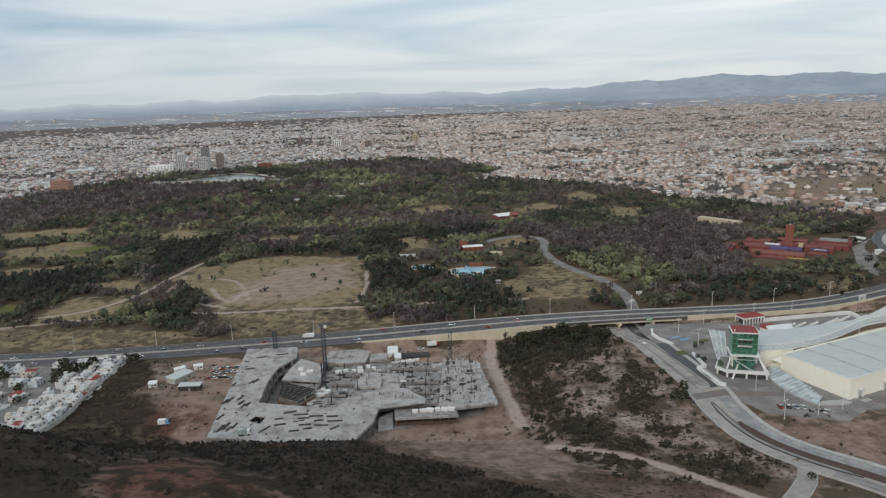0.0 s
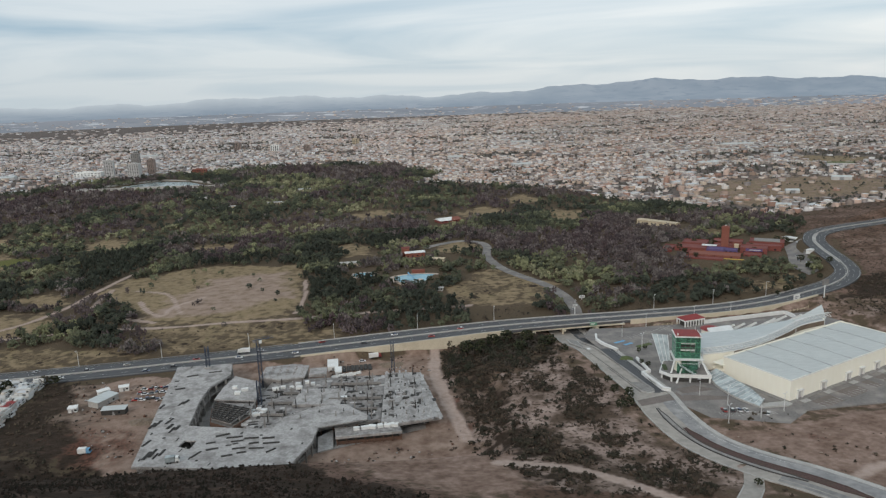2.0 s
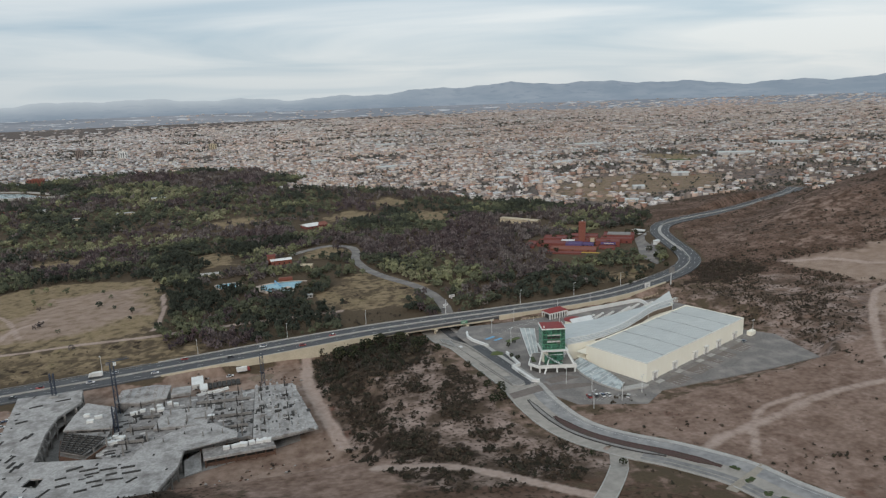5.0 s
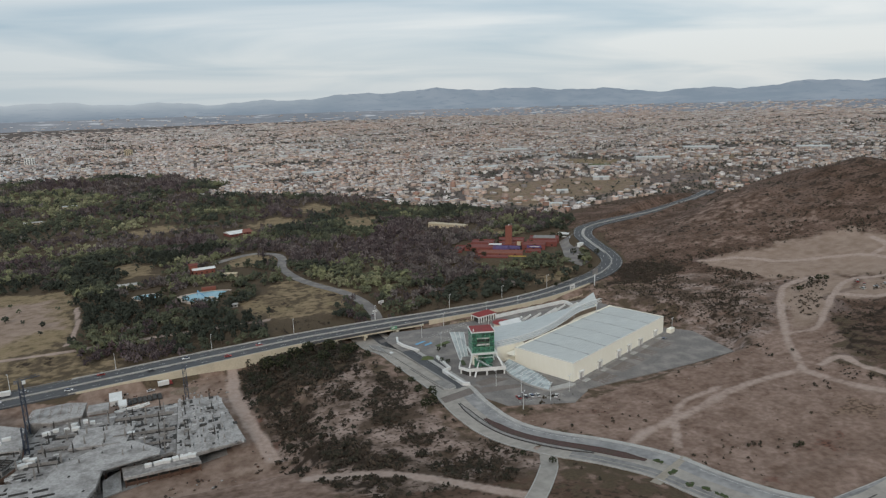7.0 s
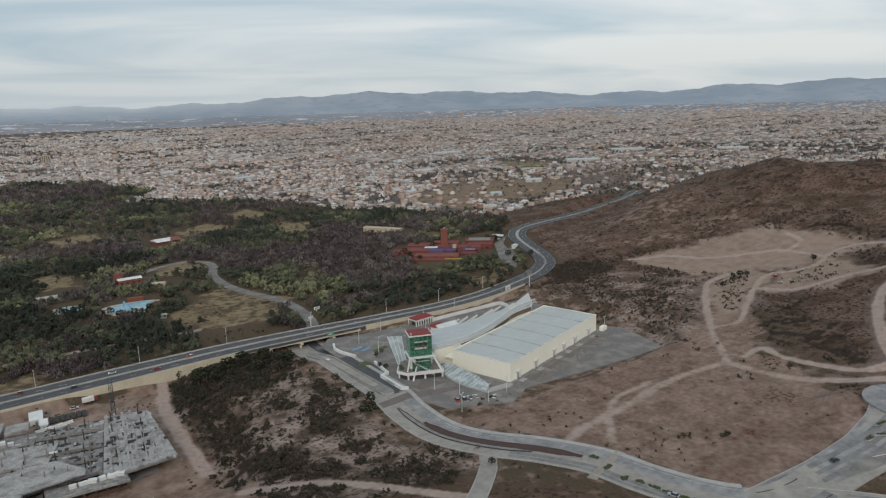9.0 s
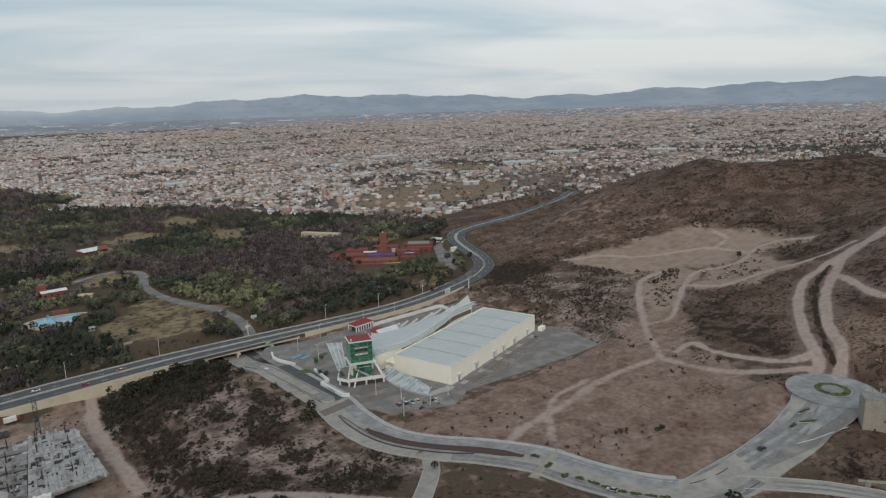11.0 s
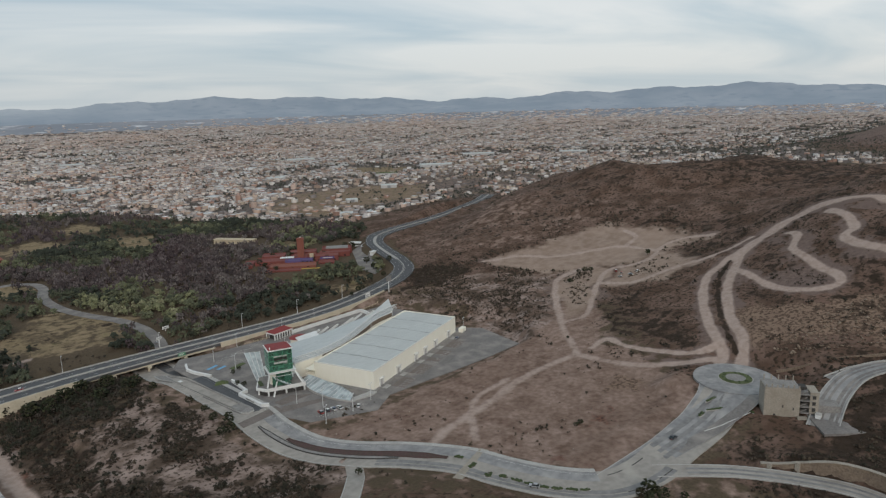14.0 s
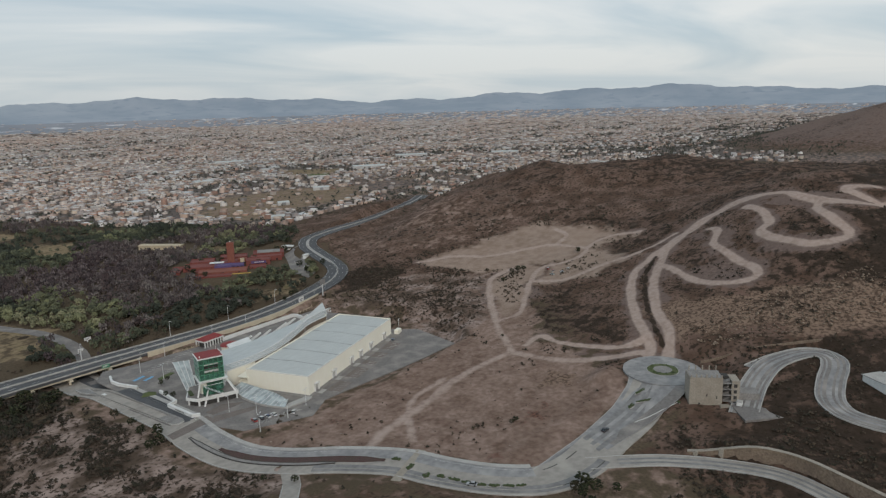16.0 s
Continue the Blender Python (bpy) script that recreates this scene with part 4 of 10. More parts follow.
front_road = ribbon("front_road", FRONT, 10.0, M["cement"], "pale grey cement boulevard beside dirt lots")
EDGE = int(np.argmax(FRONT[:, 0] > 196))          # from here on the road spreads towards the roundabout
for off in (9.9, -9.9):
    along("kerb", FRONT, off, 0.25, -0.3, 0.18, M["kerb"], front_road, 0, EDGE)
dashes("edge_line", FRONT[:EDGE], 0.9 + 7.2, M["paint"], front_road, 1, 1, 0.06)
LIFT = 0.34 * smooth(225, 262, EAST[:, 0])
east_apron = single("road_apron", Geo().strip(np.c_[EAST[:, 0], EAST[:, 1] + np.interp(EAST[:, 0], [196, 210, 238, 266, 285, 297], [5, 5.5, 6.5, 8.5, 11, 14]), EAST[:, 2] + LIFT],
                                              np.c_[EAST[:, 0], EAST[:, 1] - np.interp(EAST[:, 0], [196, 240, 268, 286, 294], [4, 9.5, 12.5, 15.5, 17]), EAST[:, 2] + LIFT]), M["worn_cement"], "wide worn cement apron before the roundabout", "road", kind="structure")
along("kerb", np.c_[EAST[:, 0], EAST[:, 1] + np.interp(EAST[:, 0], [196, 210, 238, 266, 285, 297], [5, 5.5, 6.5, 8.5, 11, 14]), EAST[:, 2] + LIFT], 0, .14, -.3, .12, M["kerb"], east_apron)
branch_road = ribbon("branch_road", BRANCH, 3.6, M["cement"], "narrow pale cement side road")
for off in (3.5, -3.5):
    along("kerb", BRANCH, off, 0.2, -0.3, 0.16, M["kerb"], branch_road, 5)
south_road = ribbon("south_road", SOUTH, 4.4, M["cement"], "pale cement road below a stone retaining wall")
for off in (4.3, -4.3):
    along("kerb", SOUTH, off, 0.25, -0.3, 0.2, M["kerb"], south_road)
curving_road = ribbon("curving_road", CURVES, 6.0, M["worn_cement"], "grey cement road winding up the slope")
for off in (5.9, -5.9):
    along("kerb", CURVES, off, 0.22, -0.3, 0.3, M["kerb"], curving_road)
for off, half in ((-4.3, .5), (-2.2, .8), (1.4, .55), (3.9, .7)):
    along("worn_lane", CURVES, off, half, -.05, .07, M["lot"], curving_road, label="worn grey lane")
knots = [(329, 121.5), (341, 116.5), (351, 109.5), (357, 102), (360.5, 93.5), (354, 87)]
CORNER = np.array([np.array(a) + (np.array(b) - a) * k / 4 for a, b in zip(knots, knots[1:]) for k in range(4)] + [knots[-1]])
inner = CURVES[[int(np.argmin(np.hypot(*(CURVES[:, :2] - p).T))) for p in CORNER[:, :2]], :2]
corner = thing("road_corner", "paved corner beside the winding road with a low pale edge", "pavement", kind="structure")
part("paving", Geo().strip(*(np.c_[q, ground_at(*q.T) + .3] for q in (CORNER[:, :2] * (1 - w) + inner * w for w in (0, .45)))).strip(*(np.c_[q, ground_at(*q.T) + .3] for q in (CORNER[:, :2] * (1 - w) + inner * w for w in (.45, .9)))), M["wheel_track"], corner)
along("edge_wall", np.c_[CORNER[:, :2], ground_at(*CORNER[:, :2].T)], 0, .25, -.5, .75, M["kerb"], corner)
under_road = ribbon("park_road", UNDER, 4.3, M["lot"], "grey asphalt park road that passes below the bridge")


# ---------------------------------------------------------------- far mountains
def far_mountains():
    """Hazy ranges beyond the town, as one far backdrop; the painted, faintly glowing haze is thicker to the west."""
    m, nt, p = node_material("far_range")
    vec = place_socket(nt)
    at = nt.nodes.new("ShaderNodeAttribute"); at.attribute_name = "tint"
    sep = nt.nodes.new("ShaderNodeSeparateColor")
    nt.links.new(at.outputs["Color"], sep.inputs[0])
    # haze is put into the base colour and the emission, weighted by 'tint'
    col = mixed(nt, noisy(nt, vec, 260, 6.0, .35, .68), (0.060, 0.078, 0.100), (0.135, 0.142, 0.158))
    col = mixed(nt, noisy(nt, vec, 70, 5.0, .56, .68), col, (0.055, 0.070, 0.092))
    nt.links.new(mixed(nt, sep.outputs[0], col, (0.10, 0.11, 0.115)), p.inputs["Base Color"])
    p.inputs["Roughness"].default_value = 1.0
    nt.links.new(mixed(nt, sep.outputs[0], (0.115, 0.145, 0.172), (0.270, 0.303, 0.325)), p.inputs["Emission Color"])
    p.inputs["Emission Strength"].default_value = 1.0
    az = np.radians(np.arange(-64, 100.01, 0.25))
    deg = np.degrees(az)
    crest = np.interp(deg, [-64, -32, -25, -17, -10, -4, 4.6, 10, 14, 18.6, 22, 28, 32, 39, 45, 50, 54, 59, 63, 66, 71, 77, 100],
                      [0.1, 0.18, 0.22, 0.26, 0.55, 0.4, 0.2, 0.35, 0.57, 0.8, 0.88, 0.74, 0.68, 0.3, 0.35, 0.65, 0.68, 0.83, 0.93, 0.84, 0.45, 0.34, 0.3])
    jag = 1.5 * sum(np.sin(deg * f + q) / f for f, q in ((0.9, 1.0), (2.3, 2.0), (4.7, 0.4), (9.1, 5.0), (17, 3.0)))
    crest = crest + 0.055 * jag
    verts, rows = [], 9
    for k in range(rows):
        u = k / (rows - 1)
        r = 4300 + 560 * u
        fold = (0.5 + 0.5 * np.sin(deg * 1.7 + 3 * np.sin(deg * 0.31) + 5 * u)) * 0.25 * u * (1 - u) * 4
        lift = crest * (u ** 1.25) * (1 - 0.35 * fold)
        z0 = 96
        z = z0 + (150 + np.tan(np.radians(lift)) * r - z0) * u ** 0.8
        verts.append(np.stack([np.sin(az) * r, np.cos(az) * r, z], 1))
    n = len(az)
    v = np.concatenate(verts)
    i = (np.arange(rows - 1)[:, None] * n + np.arange(n - 1)).ravel()
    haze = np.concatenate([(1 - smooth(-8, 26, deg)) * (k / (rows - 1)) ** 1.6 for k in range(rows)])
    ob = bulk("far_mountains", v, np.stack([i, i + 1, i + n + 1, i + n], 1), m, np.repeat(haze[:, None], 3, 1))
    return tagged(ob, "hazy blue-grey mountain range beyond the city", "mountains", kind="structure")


def plain_lift(r):
    """How far the end of the plain rises over the ground."""
    return np.where(r > 3880, 2.0 * np.minimum(1, (r - 3880) / 80) - .5 + 34 * smooth(3880, 4420, r), 0.0)


def far_plain():
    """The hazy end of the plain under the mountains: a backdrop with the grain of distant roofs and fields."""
    m, nt, p = node_material("far_plain")
    vec = place_socket(nt)
    roofs = noisy(nt, vec, 60, 5.0, .60, .68, stretch=(.5, 1, 1))
    fields = noisy(nt, vec, 620, 4.0, .40, .62)
    strips = noisy(nt, vec, 240, 5.0, .54, .62, stretch=(.5, 1, 1))
    # bluish base colours and a weak emission imitate haze over the plain
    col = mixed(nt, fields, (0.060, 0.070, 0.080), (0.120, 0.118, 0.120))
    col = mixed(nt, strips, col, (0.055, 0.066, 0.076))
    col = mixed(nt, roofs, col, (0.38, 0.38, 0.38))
    nt.links.new(col, p.inputs["Base Color"])
    p.inputs["Roughness"].default_value = 1.0
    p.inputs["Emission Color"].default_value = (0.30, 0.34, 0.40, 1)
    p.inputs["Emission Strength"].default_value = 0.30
    az = np.radians(np.arange(-66, 102, 0.5))
    rows = np.linspace(3880, 4420, 20)
    v = np.concatenate([np.stack([np.sin(az) * r, np.cos(az) * r, height(np.sin(az) * r, np.cos(az) * r) + np.maximum(plain_lift(np.full(len(az), r)), -.5)], 1) for r in rows])
    n = len(az)
    i = (np.arange(len(rows) - 1)[:, None] * n + np.arange(n - 1)).ravel()
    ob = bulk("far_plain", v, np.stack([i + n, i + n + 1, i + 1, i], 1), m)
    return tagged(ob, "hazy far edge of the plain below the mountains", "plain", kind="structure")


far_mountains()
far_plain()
CAP_V = np.array([(1, 0, -.35), (0, 1, -.35), (-1, 0, -.35), (0, -1, -.35), (0, 0, 1)], float)
CAP_F = np.array([(0, 1, 4), (1, 2, 4), (2, 3, 4), (3, 0, 4)])
OCTA_V = np.array([(1, 0, 0), (-1, 0, 0), (0, 1, 0), (0, -1, 0), (0, 0, 1), (0, 0, -1)], float)
OCTA_F = np.array([(0, 2, 4), (2, 1, 4), (1, 3, 4), (3, 0, 4), (2, 0, 5), (1, 2, 5), (3, 1, 5), (0, 3, 5)])


def clump_shape(rng, n, spread, tall, size, bare=False):
    """One crown: n uneven clumps round a middle, radius about 1 and height about tall."""
    vs, fs = [], []
    for k in range(n):
        a, r, h = rng.uniform(0, 6.283), spread * math.sqrt(rng.uniform(0, 1)), rng.uniform(0.30, 1.0)
        r *= 1.15 - 0.75 * abs(h - 0.55)
        s = size * rng.uniform(0.6, 1.25)
        sc = np.array((s * rng.uniform(0.7, 1.3), s * rng.uniform(0.7, 1.3), s * (1.7 if bare else 0.85) * rng.uniform(0.7, 1.2)))
        v = CAP_V * sc * rng.uniform(0.75, 1.25, (5, 1))
        q = rng.uniform(0, 1.57)
        v = v @ np.array([(math.cos(q), -math.sin(q), 0), (math.sin(q), math.cos(q), 0), (0, 0, 1)])
        v += rng.uniform(-0.06, 0.06, v.shape)
        fs.append(CAP_F + len(vs) * 5)
        vs.append(v + (math.cos(a) * r, math.sin(a) * r, h * tall))
    # trunk: a thin wedge that is hidden by most crowns
    t = np.array([(0.07, 0, -0.05), (-0.05, 0.06, -0.05), (-0.05, -0.06, -0.05), (0, 0, tall * 0.7)])
    base = len(vs) * 5
    vs.append(t)
    fs.append(np.array([(0, 1, 3), (1, 2, 3), (2, 0, 3)]) + base)
    return np.concatenate(vs), np.concatenate(fs), base


def scatter(name, xy, radius, tone, shapes, label, category, seed, vary=0.15):
    """Plants as one mesh: shapes placed at xy, scaled by radius, coloured by tone."""
    rng = np.random.RandomState(seed)
    z = ground_at(xy[:, 0], xy[:, 1])
    pick = rng.randint(0, len(shapes), len(xy))
    V, F, T, n = [], [], [], 0
    for s, (v, f, base) in enumerate(shapes):
        k = np.where(pick == s)[0]
        if not len(k):
            continue
        a = rng.uniform(0, 6.283, len(k))
        c, si = np.cos(a), np.sin(a)
        r = radius[k]
        x = (v[None, :, 0] * c[:, None] - v[None, :, 1] * si[:, None]) * r[:, None] + xy[k, 0, None]
        y = (v[None, :, 0] * si[:, None] + v[None, :, 1] * c[:, None]) * r[:, None] + xy[k, 1, None]
        w = v[None, :, 2] * (r * rng.uniform(0.85, 1.2, len(k)))[:, None] + z[k, None]
        t = np.repeat(tone[k][:, None, :], len(v), 1)
        clump = 1 + vary * rng.uniform(-1, 1, (len(k), len(v) // 5 + 1))
        t = t * np.repeat(clump, 5, 1)[:, :len(v), None]
        t[:, base:] = (0.10, 0.08, 0.062)
        V.append(np.stack([x, y, w], 2).reshape(-1, 3))
        F.append((f[None] + (n + np.arange(len(k)) * len(v))[:, None, None]).reshape(-1, 3))
        T.append(t.reshape(-1, 3))
        n += len(k) * len(v)
    ob = bulk(name, np.concatenate(V), None, M["leaf"], np.concatenate(T), np.concatenate(F))
    ob.data.polygons.foreach_set("use_smooth", np.ones(len(ob.data.polygons), bool))
    return tagged(ob, label, category, kind="stuff")


def sprinkle(rng, n, x0, x1, y0, y1):
    return np.stack([rng.uniform(x0, x1, n), rng.uniform(y0, y1, n)], 1)


def clear_of(xy, lines, gap):
    keep = np.ones(len(xy), bool)
    for line, half in lines:
        d, _ = to_line(xy[:, 0], xy[:, 1], line)
        keep &= d > half + gap
    return keep


def woods():
    rng = np.random.RandomState(21)
    leafy = [clump_shape(rng, 17, 0.85, 1.7, 0.36) for _ in range(6)]
    bare = [clump_shape(rng, 18, 0.90, 1.8, 0.25, True) for _ in range(6)]
    conifer = [clump_shape(rng, 14, 0.45, 2.7, 0.36) for _ in range(3)]
    leafy_far = [clump_shape(rng, 8, 0.8, 1.6, 0.50) for _ in range(5)]
    bare_far = [clump_shape(rng, 9, 0.85, 1.6, 0.36, True) for _ in range(5)]
    near = sprinkle(rng, 24000, -620, 430, 446, 900)
    far = sprinkle(rng, 21000, -1050, 420, 880, 1800)
    xy = np.concatenate([near, far])
    keep = inside(xy[:, 0], xy[:, 1], PARK)
    wob = xy + np.stack([8 * wave(xy[:, 0], xy[:, 1], 60, 31), 8 * wave(xy[:, 0], xy[:, 1], 60, 32)], 1)
    for poly in MEADOWS + LAWNS + VERGES:
        keep &= ~inside(wob[:, 0], wob[:, 1], poly) | (rng.uniform(0, 1, len(xy)) < 0.02)
    for poly in CLEARINGS:
        keep &= ~inside(xy[:, 0], xy[:, 1], poly)
    keep &= clear_of(xy, [(HIGHWAY, 9.5), (UNDER, 4.3)] + [(spline(p, 8.0), h) for h, p in TRACKS[-6:]], 3.0)
    stand = np.zeros(len(xy))
    for poly in PINES:
        stand = np.maximum(stand, inside(wob[:, 0], wob[:, 1], poly))
    dense = 0.72 + 0.45 * wave(xy[:, 0], xy[:, 1], 120, 33) + 0.4 * wave(xy[:, 0], xy[:, 1], 38, 34) + stand
    strip = (xy[:, 1] < 505) & (xy[:, 0] < 90) & (stand == 0)
    keep &= rng.uniform(0, 1, len(xy)) < np.where(strip, 0.7, np.clip(dense + 0.12, 0.2, 1))
    xy, stand, wob = xy[keep], stand[keep] > 0, wob[keep]
    x, y = xy.T
    d = np.hypot(x, y)
    radius = rng.uniform(1.8, 3.9, len(xy)) * (1 + 0.38 * smooth(800, 1500, d))
    kind = 0.62 + wave(x, y, 230, 35) + 0.5 * wave(x, y, 70, 36) + rng.normal(0, 0.25, len(xy)) + 3.0 * stand
    for poly in BARE:
        kind = kind - 1.3 * inside(wob[:, 0], wob[:, 1], poly)
    lime = wave(x, y, 150, 37) + .5 * wave(x, y, 50, 38) + rng.normal(0, 0.1, len(xy)) - 1.4 * stand
    for poly in LIGHT:
        hit = inside(wob[:, 0], wob[:, 1], poly) & (rng.uniform(0, 1, len(xy)) < .75)
        kind, lime = kind + 2.0 * hit, lime + 1.3 * hit
    dark = np.array([(0.038, 0.044, 0.028), (0.062, 0.069, 0.039), (0.104, 0.110, 0.058), (0.156, 0.160, 0.076), (0.205, 0.200, 0.104)])
    grey = np.array([(0.088, 0.072, 0.061), (0.064, 0.052, 0.046), (0.118, 0.099, 0.082), (0.080, 0.060, 0.050), (0.142, 0.124, 0.100)])
    green = kind > 0.27
    purple = smooth(-.4, .6, wave(x, y, 260, 39))[:, None] * np.array((-.16, -.22, -.16))
    tone = np.where(green[:, None], dark[np.clip((1.5 + 1.6 * lime + rng.normal(0, 0.35, len(xy))).astype(int), 0, 4)],
                    grey[rng.randint(0, 5, len(xy))] * (1 + purple))
    tone = tone * rng.uniform(0.92, 1.62, (len(xy), 1)) * (1.00, 0.98, 1.10)
    tall = green & (rng.uniform(0, 1, len(xy)) < np.where(stand, .7, .12))
    back = y > 860
    for name, k, shapes, scale, label, seed in (
            ("park_trees", green & ~tall & ~back, leafy, 1.0, "olive and dark green park trees in dense woods", 1),
            ("bare_trees", ~green & ~back, bare, 0.95, "leafless grey-brown park trees in dense woods", 2),
            ("tall_conifers", tall & ~back, conifer, 0.85, "dark green slender trees among the park woods", 3),
            ("far_park_trees", green & back, leafy_far, 1.0, "olive and dark green trees at the far side of the park", 4),
            ("far_bare_trees", ~green & back, bare_far, 1.0, "leafless grey-brown trees at the far side of the park", 5)):
        scatter(name, xy[k], radius[k] * scale, tone[k] * (0.75 if shapes is conifer else 1.0), shapes, label, "trees", seed)
    print("woods", len(xy))


PINES = [[(-83, 541), (-80, 646), (-40, 635), (-2, 579), (-35, 530)], [(-291, 640), (-354, 811), (-288, 866), (-260, 753), (-262, 640)], [(-261, 512), (-221, 553), (-199, 524), (-200, 495)],
         [(-396, 568), (-454, 660), (-387, 696), (-353, 689), (-345, 600)], [(-20, 500), (60, 520), (70, 480), (20, 455)], [(-60, 700), (60, 800), (40, 830), (-100, 760)], [(150, 900), (300, 860), (310, 900), (180, 950)],
         [(-200, 700), (-120, 730), (-130, 760), (-210, 740)]]
BARE = [[(-724, 1088), (-877, 1335), (-645, 1445), (-427, 1399), (-392, 1279), (-548, 1106)], [(108, 690), (191, 776), (263, 668), (280, 560), (202, 490), (152, 476), (170, 560)],
        [(-100, 880), (60, 850), (90, 960), (-60, 1000)], [(-300, 1620), (-100, 1700), (0, 1640), (60, 1400), (-80, 1420)], [(200, 700), (330, 640), (360, 760), (260, 860)]]
LIGHT = [[(115, 615), (166, 655), (185, 600), (160, 540), (120, 560)], [(-287, 1531), (-192, 1599), (-93, 1287), (-190, 1215)], [(-560, 900), (-400, 960), (-300, 1000), (-320, 940), (-480, 860)],
         [(-260, 930), (-120, 960), (-60, 900), (-200, 880)], [(330, 610), (380, 660), (400, 720), (350, 740), (310, 660)], [(-20, 760), (60, 760), (40, 720), (-10, 730)], [(-140, 1050), (20, 1100), (60, 1060), (-80, 1010)]]
CLEARINGS = [[(-42, 590), (-40, 650), (-8, 650), (-5, 600)], [(0, 560), (0, 628), (48, 628), (48, 560)], [(12, 665), (12, 715), (42, 715), (42, 665)],
             [(52, 855), (55, 935), (108, 935), (100, 855)], [(255, 528), (255, 622), (372, 622), (372, 540), (330, 528)], [(320, 480), (322, 515), (356, 576), (372, 572)],
             [(280, 740), (292, 790), (335, 725), (318, 690)], [(-640, 1445), (-500, 1600), (-420, 1560), (-340, 1455)], [(40, 640), (60, 690), (90, 640)],
             [(50, 505), (115, 470), (120, 450), (60, 450)], [(-70, 690), (-20, 720), (0, 690), (-40, 660)]]
woods()


# ---------------------------------------------------------------- the town
TOWN_FIELDS = [CITY_FIELD, [(884, 1393), (988, 1311), (874, 1201), (799, 1294)], [(790, 999), (860, 960), (820, 880), (720, 870)], [(1120, 1270), (1230, 1230), (1160, 1130), (1060, 1180)],
               [(-860, 1420), (-800, 1470), (-760, 1400), (-820, 1360)]]
BELTS = [(70, [(1135, 1650), (1266, 1530), (1400, 1480), (1510, 1390)]), (120, [(1490, 1420), (1640, 1290), (1740, 1170), (1720, 1000), (1650, 820), (1590, 720), (1500, 570)]),
         (60, [(700, 1420), (820, 1480), (940, 1440)]), (45, [(560, 1250), (700, 1240), (800, 1180)]), (50, [(430, 800), (520, 770), (600, 830)]), (40, [(600, 700), (690, 780), (760, 850)]),
         (60, [(-900, 2250), (-600, 2350), (-380, 2300)]), (50, [(250, 2500), (520, 2450), (760, 2300)])]


TOWN_EDGE = ([-44, -15, 0, 20, 40, 82], [3300, 3450, 3750, 4150, 4380, 4400])   # bearing, distance


def town_level(x, y, r):
    """Height of the plain without its hills."""
    return 22 * np.tanh(0.035 * (x - 190) / 22) * (1 - smooth(900, 2500, r)) + 76 * smooth(1200, 4900, r) - 6


def in_belts(x, y):
    out = np.zeros(len(x))
    for half, pts in BELTS:
        d, _ = to_line(x, y, spline(pts, 40.0))
        out = np.maximum(out, 1 - smooth(.55 * half, 1.15 * half, d + .3 * half * wave(x, y, 170, 61)))
    return out


